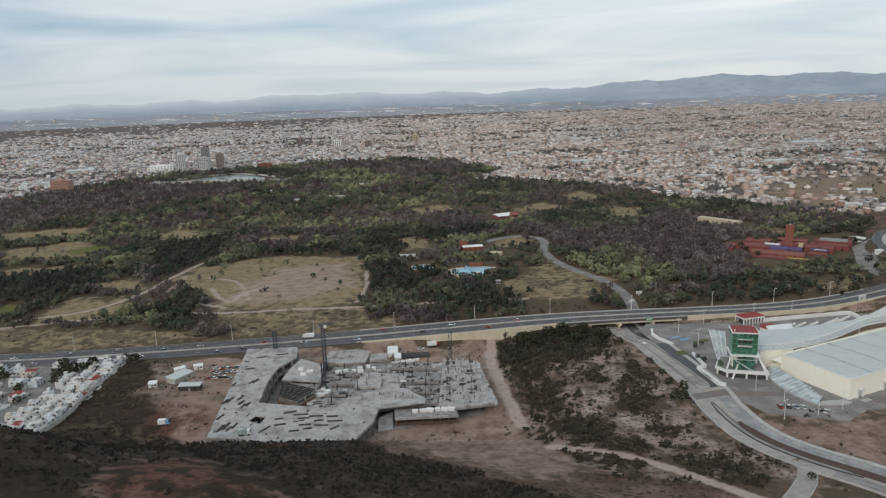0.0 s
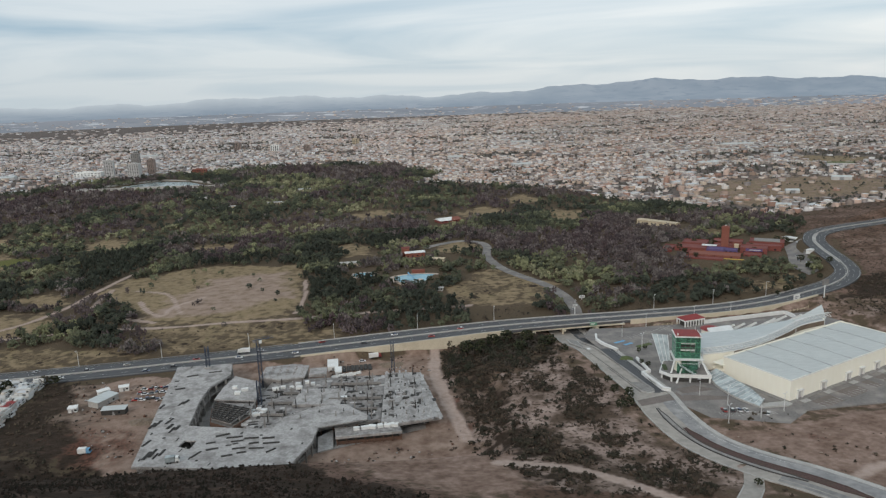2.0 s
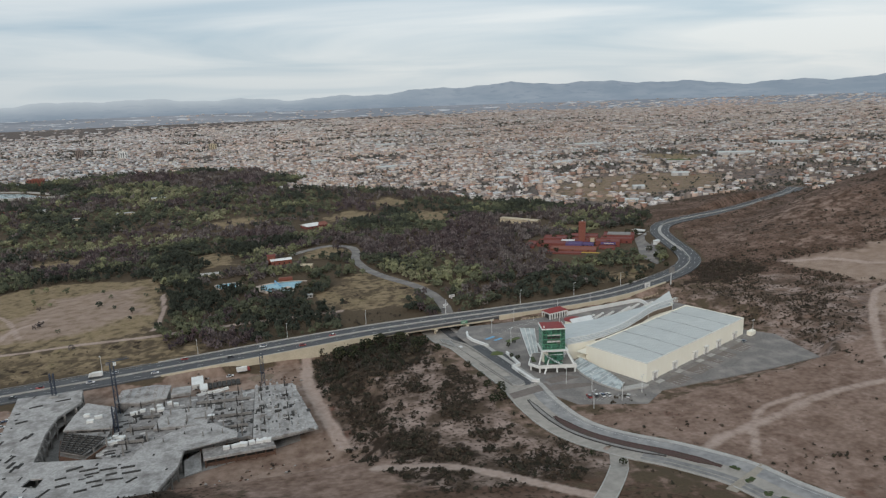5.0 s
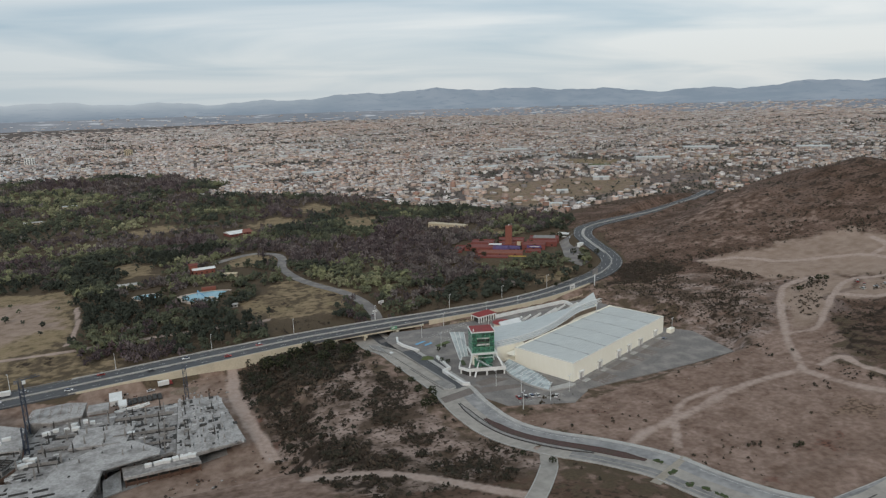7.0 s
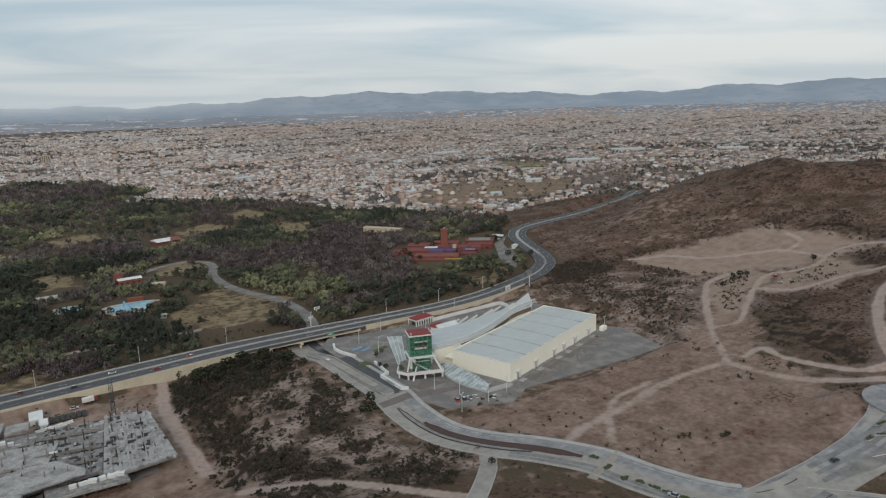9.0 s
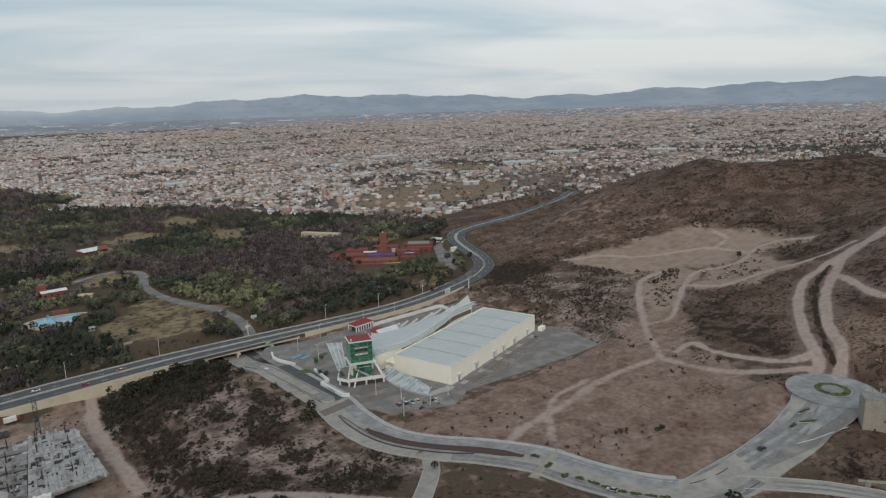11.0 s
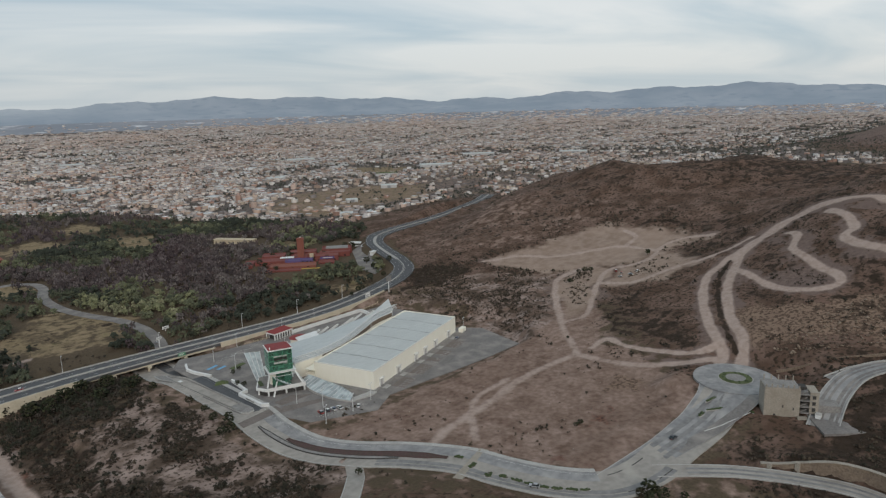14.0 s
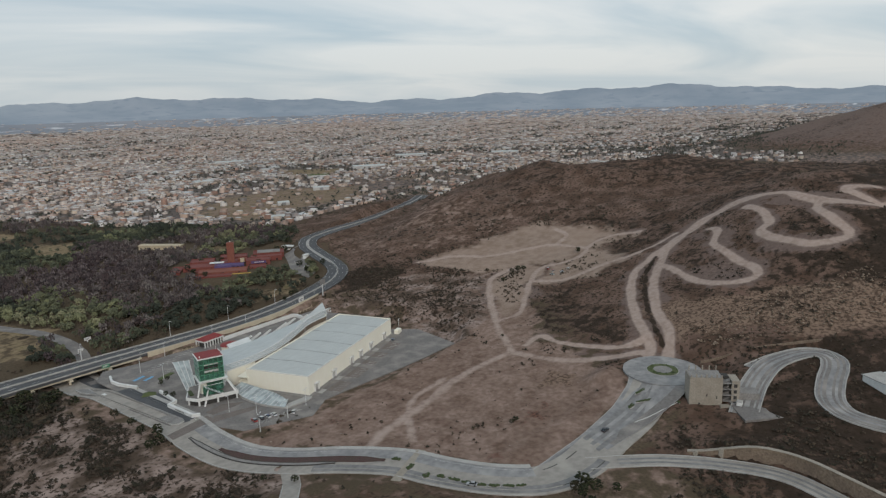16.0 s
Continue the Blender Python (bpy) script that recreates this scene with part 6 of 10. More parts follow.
    part("deck_floor", Geo().prism([(-13.2, -4.4), (-8.7, -9.4), (11.0, -10.0), (10.8, 6.5), (-9.2, 10.6)], 4.3, 4.34), M["lot"], tw)
    for x, y in ((-8.4, -9), (10.8, -9.8), (10.6, 5.6), (-9.0, 9.8), (1, -9.6), (-12.6, -4.6)):
        part("column", Geo().tube((x, y, 0), (x, y, 2.8), 0.5, sides=8), M["white"], tw)
    for (x, y, z), (tx, ty, tz) in (((-6.2, -11.4, 0), (-2.6, -6.6, 8.0)), ((-8.6, -8.0, 4.3), (-6.4, -5.8, 11.0)), ((10.2, -9.6, 4.3), (6.8, -5.8, 11.0)), ((-7.2, -3.0, 4.3), (-6.6, -5.6, 11.0)), ((7.4, 1.0, 4.3), (6.6, 3.6, 11.0))):
        part("splayed_leg", Geo().tube((x, y, z), (tx, ty, tz), 0.5, 0.38, sides=6), M["white"], tw)
    part("stair_flank", Geo().add([(-5.6, -7.6, 4.3), (4.6, -7.6, 4.3), (4.6, -7.6, 5.0), (-5.6, -7.6, 10.2), (-5.6, -7.2, 4.3), (4.6, -7.2, 4.3), (4.6, -7.2, 5.0), (-5.6, -7.2, 10.2)],
                                  [(0, 1, 2, 3), (7, 6, 5, 4), (3, 2, 6, 7), (0, 3, 7, 4), (1, 5, 6, 2)]), M["green_glass"], tw, "green glazed stair flank")
    part("deck_planter", Geo().box(-11.6, -9.6, -3.6, 3.0, 4.34, 4.9), M["hedge"], tw, "dark planting box on the deck")
    for y in (-7.2, -8.6):
        part("balcony_rail", Geo().box(-X, X, y - .08, y + .08, 9.9 if y < -8 else 11.8, 10.1 if y < -8 else 12.0), M["steel"], tw)
    part("stair", Geo().add([(-4.5, -9.5, 9.4), (-4.5, -6.8, 9.4), (3.8, -9.8, 4.3), (3.8, -7.1, 4.3), (-4.5, -9.5, 8.9), (-4.5, -6.8, 8.9), (3.8, -9.8, 3.8), (3.8, -7.1, 3.8)],
                            [(0, 2, 3, 1), (4, 5, 7, 6), (0, 4, 6, 2), (1, 3, 7, 5), (0, 1, 5, 4)]), M["pale_glass"], tw, "glazed stair roof")
    for k in range(6):
        u = k / 5
        part("stair_rib", Geo().box(-0.1, 0.1, -9.9, -6.7, -0.1, 0.25, pose(-4.5 + 8.3 * u, 0, 9.4 - 5.1 * u)), M["white"], tw)
    # solid dark block imitates the shade below the deck
    part("undercroft_shade", Geo().prism([(-12.8, -4.2), (-8.5, -9.0), (10.9, -9.7), (10.7, 6.3), (-9.0, 10.4)], 0, 2.8), M["dark"], tw, "dark block in place of the shade below the deck")
    part("parapet", Geo().box(-9.0, 11.6, -10.7, -10.45, 4.3, 4.9), M["white"], tw)
    # tall glazed screen that widens upward
    sail = [(-20.5, 63.0, 3.5), (-15.5, 61.0, 3.5), (-6.0, 72.5, 14.2), (-12.0, 78.5, 14.6)]
    inv = tw.matrix_world.inverted()
    q = [inv @ (CENTRE @ Vector(p)) for p in sail]
    nrm = (q[1] - q[0]).cross(q[2] - q[0]).normalized() * 0.3
    part("glazed_screen", Geo().add([*q, *(p - nrm for p in q)], [(0, 1, 2, 3), (7, 6, 5, 4), (0, 4, 5, 1), (1, 5, 6, 2), (2, 6, 7, 3), (3, 7, 4, 0)]), M["pale_glass"], tw, "pale glazed screen that widens upward")
    for s in (0.0, 0.33, 0.66, 1.0):
        a, c = q[0].lerp(q[1], s), q[3].lerp(q[2], s)
        part("screen_rib", Geo().tube(a + nrm, c + nrm, 0.16, sides=4), M["steel"], tw)
    return tw


def low_forms():
    sk = thing("glass_skirt", "low sloping pale glass canopy before the hall front", "canopy", (190.6, 293.5, 0), 24.4)
    out = spline([(-8.5, 42.0), (-15.0, 30.0), (-18.5, 16.0), (-17.8, 3.5)], 2.5)
    inn = spline([(-4.0, 40.0), (-6.0, 28.0), (-8.5, 15.0), (-13.2, 4.6)], 2.5)
    n = min(len(out), len(inn))
    o = np.stack([np.interp(np.linspace(0, len(out) - 1, n), np.arange(len(out)), out[:, k]) for k in (0, 1)], 1)
    i = np.stack([np.interp(np.linspace(0, len(inn) - 1, n), np.arange(len(inn)), inn[:, k]) for k in (0, 1)], 1)
    zi, zo = np.linspace(4.6, 2.6, n), np.linspace(1.6, 1.0, n)
    for k in range(n - 1):
        part("pane", Geo().add([(*i[k], zi[k]), (*o[k], zo[k]), (*o[k + 1], zo[k + 1]), (*i[k + 1], zi[k + 1])], [(0, 1, 2, 3)]), M["pale_glass"], sk)
        part("rib", Geo().tube((*i[k], zi[k] + .06), (*o[k], zo[k] + .06), 0.1, sides=4), M["steel"], sk)
    part("low_wall", Geo().strip(np.c_[o, zo], np.c_[o, 0 * zo - 0.3]).strip(np.c_[i, 0 * zi - .3], np.c_[i, zi]), M["kerb"], sk)
    part("end_wall", Geo().prism([(-13.0, 4.6), (-18.0, 3.6), (-17.0, 2.2), (-6.0, -3.0), (-2, -3), (-2.0, 0.5)], -0.5, 0.9), M["kerb"], sk)

    def low_wall(name, pts, h, label, half=0.35, base=-0.3, curved=False):
        l = np.array([(CENTRE @ Vector((*p, 0)))[:] for p in pts])
        if curved:
            l = spline(list(l), 1.5)
        a, b, _ = sides(l, half)
        nn = len(l)
        g = Geo().strip(np.c_[a, np.full(nn, h)], np.c_[b, np.full(nn, h)]).strip(np.c_[b, np.full(nn, h)], np.c_[b, np.full(nn, base)])
        g.strip(np.c_[a, np.full(nn, base)], np.c_[a, np.full(nn, h)])
        return single(name, g, M["white"], label, "wall", kind="structure")

    low_wall("ramp_wall", [(-20.5, 81.2), (-28.7, 63.0)], 1.6, "white wall beside the entrance ramp", 0.6)
    low_wall("entrance_wall", [(-28.7, 63.0), (-34.1, 63.2), (-40.3, 42.4), (-38.1, 39.7)], 1.9, "angled white entrance wall with small writing", 0.7)
    low_wall("lot_wall", [(-13.1, 124.0), (-18.5, 117.3), (-20.3, 110.5), (-20.3, 96.8)], 1.7, "white wall at the parking entrance", 0.6)
    low_wall("terrace_wall", [(60, 102), (72, 99), (95, 92.5), (115, 87), (119, 85), (117.5, 79), (114, 74)], 2.4, "long curved white wall behind the parking", 0.5, curved=True)
    bars = thing("wall_lettering", "row of small dark bars on the white entrance wall", "sign", CENTRE @ Vector((-37.2, 52.8, 0)), 24.4 - 16.6)
    for k in range(7):
        part("bar", Geo().box(-0.82, -0.7, -3.9 + 1.1 * k, -3.3 + 1.1 * k, 0.7, 1.3), M["dark"], bars)
    flat_sheet("ramp_lane", [tuple(HU(*p)[:2]) for p in ((-28.3, 82.9), (-49.0, 44.3), (-43.7, 41.1), (-40.9, 46.0), (-34.6, 63.9), (-29.2, 63.8), (-21.4, 81.4))], 0.16, M["asphalt"], "dark fresh asphalt ramp lane")
    for name, label, dz, poly in (("dark_bays", "brown cobbled parking bays", .15, ((-35.7, 33.0), (-42.8, 29.3), (-21.0, 16.7), (-19.2, 20.4))), ("dark_bays", "brown cobbled parking bays", .155, ((-33.7, 40.2), (-34.9, 34.4), (-16.9, 28.6), (-22.5, 38.3)))):
        flat_sheet(name, [tuple(HU(*p)[:2]) for p in poly], dz, M["lot_band"], label)
    mound = Geo().add([HU(-20, 84, 0), HU(-24, 90, 0), HU(-30, 86, 0), HU(-24, 80, 0), HU(-24.5, 85, 1.8)], [(0, 1, 4), (1, 2, 4), (2, 3, 4), (3, 0, 4)])
    single("grass_mound", mound, M["lawn"], "small grassy mound beside the ramp", "mound", kind="structure")
    # round red roof and colonnaded pavilion
    rot = thing("round_pavilion", "low round pavilion with a dark red roof", "pavilion", HU(48.5, 87.5), 24.4)
    ring = [(6.8 * math.cos(k * 0.3927), 5.8 * math.sin(k * 0.3927)) for k in range(16)]
    part("wall", Geo().prism([(0.85 * x, 0.85 * y) for x, y in ring], -0.3, 3.4), M["cream"], rot)
    part("roof", Geo().add([(x, y, 3.4) for x, y in ring] + [(0, 0, 5.2)], [(k, (k + 1) % 16, 16) for k in range(16)] + [tuple(range(15, -1, -1))]), M["red_roof"], rot, "dark red cone roof")
    pav = thing("colonnade_pavilion", "white colonnaded pavilion with a red hipped roof", "pavilion", HU(52.5, 106.5), 14)
    part("roof", Geo().add([(-8, -4.5, 4.6), (8, -4.5, 4.6), (8, 4.5, 4.6), (-8, 4.5, 4.6), (-4, 0, 6.8), (4, 0, 6.8)], [(0, 1, 5, 4), (1, 2, 5), (2, 3, 4, 5), (3, 0, 4), (3, 2, 1, 0)]), M["red_roof"], pav, "red hipped roof")
    part("beam", Geo().box(-7.8, 7.8, -4.3, -3.9, 3.6, 4.6).box(-7.8, 7.8, 3.9, 4.3, 3.6, 4.6).box(-7.8, -7.4, -3.9, 3.9, 3.6, 4.6).box(7.4, 7.8, -3.9, 3.9, 3.6, 4.6), M["white"], pav)
    post = Geo().box(-.3, .3, -.3, .3, -0.2, 3.6).mesh("post", M["white"])
    for k in range(8):
        for y in (-4.1, 4.1):
            piece_of(post, "post", pav, Matrix.Translation((-7.5 + k * 15 / 7, y, 0)))
    part("inner_wall", Geo().box(-6.5, 6.5, -1.8, 2.5, 0, 3.6), M["dark"], pav)
    # painted bays
    bays = thing("parking_lines", "faded white parking bay lines on the asphalt", "markings", (190.6, 293.5, 0.15), 24.4, kind="structure")
    g = Geo()
    for k in range(17):
        g.box(-38 + 1.35 * k + 0, -37.9 + 1.35 * k, 6 - 0.72 * k, 10.8 - 0.72 * k, 0, 0.012)
    for k in range(14):
        for v0 in (96, 108):
            g.box(2 + 2.7 * k, 2.12 + 2.7 * k, v0, v0 + 4.8, 0, 0.012)
    for a, b in ((9, 23), (29, 44), (50, 56), (62, 70), (76, 89)):
        part("brown_bay", Geo().box(a, b, -13.5, -5.4, -.1, .012), M["lot_band"], bays, "brown cobbled bays beside the hall")
        for k in range(int((b - a) / 2.7) + 1):
            g.box(a + 2.7 * k, a + .12 + 2.7 * k, -13.2, -8.6, 0, .03)
    part("bay_line", g, M["paint"], bays)
    part("blue_bays", Geo().box(-12.5, -4.5, 106.5, 108.6, 0, 0.014).box(-10, -3.4, 101, 103, 0, 0.014), M["blue"], bays, "blue painted bays")
    part("planted_island", Geo().box(-6.2, 4.4, 93.2, 96.4, 0, 0.25), M["lawn"], bays)


exhibition_hall()
convention_wing()
glass_tower()
low_forms()


# ---------------------------------------------------------------- the building site
G0 = -11.0          # level of the yard
SLAB = [(-115.8, 279.5), (-48.5, 266.8), (-39.5, 290.0), (-37.9, 305.6), (-67.9, 307.5), (-101.0, 315.5), (-103.2, 343.5), (-102.0, 362.9), (-94.3, 378.4), (-96.9, 396.0), (-128.6, 395.3)]
HOLE = [(-100.7, 295.0), (-98.8, 300.4), (-93.0, 299.3), (-94.3, 291.6)]
CORE = [(-82.0, 318.4), (-74.3, 332.0), (-73.5, 340.3), (-76.4, 367.2), (-91.6, 377.9), (-94.7, 362.9), (-96.6, 341.9), (-93.8, 326.4)]
DRUM = [(-78, 378), (-66, 373), (-52, 375), (-51, 392), (-60, 396), (-77, 394)]


def grid_in(poly, step_x, step_y, ox=0.0, oy=0.0, inset=0.6):
    xs = np.arange(-140 + ox, 40, step_x)
    ys = np.arange(260 + oy, 400, step_y)
    gx, gy = (q.ravel() for q in np.meshgrid(xs, ys))
    c = np.mean(poly, 0)
    small = [(c[0] + (x - c[0]) * (1 - inset / 20), c[1] + (y - c[1]) * (1 - inset / 20)) for x, y in poly]
    k = inside(gx, gy, small)
    return list(zip(gx[k], gy[k]))


def edge_band(poly, z0, z1, half=0.3):
    """An upright band along the rim of a polygon."""
    g = Geo()
    n = len(poly)
    for i in range(n):
        a, b = Vector(poly[i]), Vector(poly[(i + 1) % n])
        d = (b - a).normalized()
        m = Vector((-d.y, d.x)) * half
        g.add([(*(a - m), z0), (*(b - m), z0), (*(b + m), z0), (*(a + m), z0), (*(a - m), z1), (*(b - m), z1), (*(b + m), z1), (*(a + m), z1)],
              [(4, 5, 6, 7), (0, 1, 5, 4), (2, 3, 7, 6), (1, 2, 6, 5), (3, 0, 4, 7)])
    return g


def unfinished_building():
    b = thing("unfinished_building", "large unfinished grey cement building with open decks and columns", "building", kind="")
    # main slab with a square opening
    top, bot = -1.5, -2.2
    south = [SLAB[0], SLAB[1], SLAB[2], SLAB[3], SLAB[4], HOLE[2], HOLE[3], HOLE[0]]
    west = [SLAB[0], HOLE[0], HOLE[1], HOLE[2], *SLAB[4:]]
    part("roof_slab", Geo().prism(south, bot, top), M["slab"], b, "pale grey cement slab")
    part("roof_slab", Geo().prism(west, bot, top), M["slab"], b, "pale grey cement slab")
    part("slab_rim", edge_band(SLAB, bot - 0.5, bot, 0.25), M["raw"], b)
    inner = [(x * 0.96 - 80 * 0.04, y * 0.96 + 320 * 0.04) for x, y in SLAB]
    part("middle_slab", Geo().prism(inner, -6.7, -6.2), M["raw"], b)
    part("floor_slab", Geo().prism([(-116, 281), (-52, 270), (-42, 296), (-30, 300), (14, 314), (12, 368), (-50, 376), (-98, 392), (-126, 392)], G0 - 0.6, G0 + 0.12), M["raw"], b)
    col = Geo().box(-0.4, 0.4, -0.4, 0.4, G0, bot).mesh("column", M["raw"])
    for x, y in grid_in(SLAB, 8.2, 8.0, 2, 3):
        piece_of(col, "column", b, Matrix.Translation((x, y, 0)))
    for i in range(len(SLAB)):
        a, c = Vector(SLAB[i]), Vector(SLAB[(i + 1) % len(SLAB)])
        n = max(1, int((c - a).length / 7))
        for k in range(n):
            p = a.lerp(c, (k + 0.5) / n)
            q = p + (Vector((-80, 320)) - p) * 0.03
            piece_of(col, "column", b, Matrix.Translation((q.x, q.y, 0)))
    # block in the court: half slab, half open frame
    part("court_slab", Geo().prism([(-73.6, 342.0), (-76.4, 367.2), (-91.6, 377.9), (-94.7, 362.9), (-96.2, 347.0), (-84.0, 344.0)], -3.0, -2.3), M["slab"], b, "pale grey cement slab")
    for p, q in zip(CORE, CORE[1:] + CORE[:1]):
        e = (Vector(q) - Vector(p)).normalized() * .25
        part("court_wall", Geo().prism([(p[0] + e.y, p[1] - e.x), (q[0] + e.y, q[1] - e.x), (q[0] - e.y, q[1] + e.x), (p[0] - e.y, p[1] + e.x)], G0, -5.6), M["rusty"], b, "brown shuttered wall")
    part("court_floor", Geo().prism(CORE, -6.4, -5.8), M["raw"], b)
    part("court_deck", Geo().prism([(-82.4, 319.6), (-75.2, 332.6), (-74.4, 341.4), (-84.0, 343.2), (-95.6, 346.0), (-96.0, 342.2), (-93.2, 327.0)], -4.2, -3.7), M["deck"], b, "stained cement deck below the bare beams")
    quad = [Vector(p) for p in ((-82.6, 319.6), (-75.0, 334.0), (-76.0, 342.0), (-95.6, 345.0), (-93.2, 327.0))]
    for k in range(9):       # bare shuttering beams in two directions over the court block
        s = k / 8
        p, q = quad[4].lerp(quad[3], s), quad[0].lerp(quad[1], s)
        d = (q - p).normalized() * .22
        n = Vector((-d.y, d.x))
        part("open_beam", Geo().prism([tuple(p - n), tuple(q - n), tuple(q + n), tuple(p + n)], -3.5, -2.95 + .12 * (k % 2)), M["dark"], b, "dark bare beam")
    for k in range(6):
        s = k / 5
        p, q = quad[4].lerp(quad[0], s), quad[3].lerp(quad[1], s)
        d = (q - p).normalized() * .2
        n = Vector((-d.y, d.x))
        part("open_beam", Geo().prism([tuple(p + n), tuple(p - n), tuple(q - n), tuple(q + n)], -3.1, -2.6), M["dark"], b, "dark bare beam")
    small = Geo().box(-0.3, 0.3, -0.3, 0.3, G0, -2.9).mesh("column", M["raw"])
    for x, y in grid_in(CORE, 6.0, 7.0, 1, 2):
        piece_of(small, "column", b, Matrix.Translation((x, y, 0)))
    # broad lower decks, stepped
    tiers = (("west_deck", [(-81, 328), (-69.6, 313), (-38, 313), (-38, 344), (-36, 377), (-70, 378)], -6.6), ("middle_deck", [(-37.6, 313), (-10, 318), (-8.4, 316), (-6, 374), (-35.6, 377)], -6.0),
             ("east_deck", [(-8, 312.5), (-1.3, 309), (22.6, 313.4), (14.9, 372), (-5.6, 374)], -4.7))
    rng = np.random.RandomState(19)
    prop = Geo().box(-.28, .28, -.28, .28, 0, 3.6).box(-.14, .14, -.14, .14, 3.6, 4.6).mesh("steel_prop", M["dark"])
    # dark plates stand in for shaded openings and debris; pale ones are boards
    sheet = [Geo().box(-1.2, 1.2, -.8, .8, 0, .14).box(-1.0, 1.25, -.7, .75, .14, .22).mesh("gap_or_board", M[k]) for k in ("dark", "dark", "pale_sheet")]
    for k in range(70):
        x, y = rng.uniform(-130, -42), rng.uniform(270, 396)
        if inside(np.array([x]), np.array([y]), SLAB)[0] and not inside(np.array([x]), np.array([y]), [(p[0] * 1.0, p[1]) for p in HOLE])[0]:
            piece_of(sheet[k % 3], "gap_or_board", b, pose(x, y, -1.496, 0, 0, rng.choice([5, 75, 80]) + rng.uniform(-6, 6)) @ Matrix.Diagonal((rng.uniform(.3, 1.3), rng.uniform(.25, .7), 1, 1)))
    for name, poly, top in tiers:
        part(name, Geo().prism(poly, top - .7, top), M["slab" if name == "east_deck" else "deck"], b, "grey stained cement deck")
        part("deck_rim", edge_band(poly, top - 1.5, top - .7, 0.2), M["raw"], b)
        tall = Geo().box(-0.35, 0.35, -0.35, 0.35, G0, top + 3.6).box(-0.22, 0.22, -0.22, 0.22, top + 3.6, top + 5.4).mesh("column", M["raw"])
        low = Geo().box(-0.35, 0.35, -0.35, 0.35, G0, top + 1.0).box(-0.16, 0.16, -0.16, 0.16, top + 1.0, top + 2.2).mesh("column", M["raw"])
        for k, (x, y) in enumerate(grid_in(poly, 8.8, 11.6, 4, 1)):
            piece_of(low if name == "east_deck" or k % 4 == 3 else tall, "column", b, Matrix.Translation((x, y, 0)))
        for k, (x, y) in enumerate(grid_in(poly, 12.4, 15.0, 1, 4)):
            piece_of(prop, "steel_prop", b, Matrix.Translation((x + rng.uniform(-.8, .8), y + rng.uniform(-.8, .8), top)) @ Matrix.Diagonal((1, 1, rng.uniform(.7, 1.3), 1)))
        # open storey below the front edge
        front = sorted(poly, key=lambda p: p[1])[:2]
        p, q = (Vector(v) for v in sorted(front))
        for k in range(6):
            v = p.lerp(q, k / 5) + Vector((0, .5))
            part("edge_column", Geo().box(v.x - .3, v.x + .3, v.y - .3, v.y + .3, G0 - .3, top - .7), M["rusty"], b, "brown shuttered edge column")
        lo, hi = np.min(poly, 0), np.max(poly, 0)
        for k in range(70):
            x, y = rng.uniform(lo[0], hi[0]), rng.uniform(lo[1], hi[1])
            if inside(np.array([x]), np.array([y]), poly)[0]:
                piece_of(sheet[k % 3], "gap_or_board", b, pose(x, y, top + .004, 0, 0, rng.choice([0, 0, 90]) + rng.uniform(-8, 8)) @ Matrix.Diagonal((rng.uniform(.5, 2.2), rng.uniform(.4, 1.3), 1, 1)))
    rib = Geo().box(-0.55, 0.55, -3.9, 3.9, -4.7, -4.25).mesh("upstand", M["slab"])
    for x, y in grid_in(tiers[2][1], 3.7, 8.2, 2, 5):
        piece_of(rib, "upstand", b, Matrix.Translation((x, y, 0)))
    for x0, y0, x1, y1, z in ((-68, 345, -40, 343, -6.6), (-62, 357, -38, 355, -6.6), (-36, 344, -8, 342, -6.0), (-34, 330, -10, 329, -6.0), (-70, 332, -58, 330, -6.6), (-36, 364, -8, 361, -6.0)):
        d = Vector((x1 - x0, y1 - y0)).normalized()
        q = Vector((-d.y, d.x)) * .2
        part("upstand_wall", Geo().prism([(x0 - q.x, y0 - q.y), (x1 - q.x, y1 - q.y), (x1 + q.x, y1 + q.y), (x0 + q.x, y0 + q.y)], z, z + 1.5), M["raw"], b)
        # a dark raised strip imitates the shaded gap along each upstand
        part("open_joint", Geo().prism([(x0 - q.x * 6, y0 - q.y * 6), (x1 - q.x * 6, y1 - q.y * 6), (x1 - q.x * 1.1, y1 - q.y * 1.1), (x0 - q.x * 1.1, y0 - q.y * 1.1)], z, z + .12), M["dark"], b, "dark strip in place of a shaded gap beside the upstand")
    part("raised_slab", Geo().prism([(-38.2, 307.2), (-15.2, 312.6), (-14.5, 317.2), (-26.6, 332.0), (-40.6, 331.6), (-58, 320), (-60, 308.6)], -3.6, -3.0), M["slab"], b, "pale grey cement slab")
    part("step_slab", Geo().prism([(-55, 340), (-30, 336), (-26, 356), (-52, 360)], -6.3, -5.0), M["slab"], b, "pale grey cement slab")
    part("front_deck", Geo().prism([(-29.7, 302.3), (1.8, 303.7), (0.6, 311.6), (-31.0, 312.0)], -6.6, -6.0), M["deck"], b, "grey stained cement deck")
    part("front_beam", Geo().prism([(-29.9, 302.0), (2.0, 303.4), (2.0, 303.9), (-29.9, 302.5)], -7.2, -5.94), M["slab"], b, "pale cement edge beam")
    # dark filling in place of the shade under the front deck
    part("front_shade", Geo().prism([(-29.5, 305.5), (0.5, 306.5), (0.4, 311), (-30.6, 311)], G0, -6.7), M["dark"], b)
    part("front_band", Geo().prism([(-29.6, 303.6), (1.6, 305.0), (1.6, 305.4), (-29.6, 304.0)], G0 - .3, -9.4), M["rusty"], b, "brown shuttered low wall")
    for k in range(8):
        x, y = -29.2 + 4.4 * k, 302.7 + .19 * k
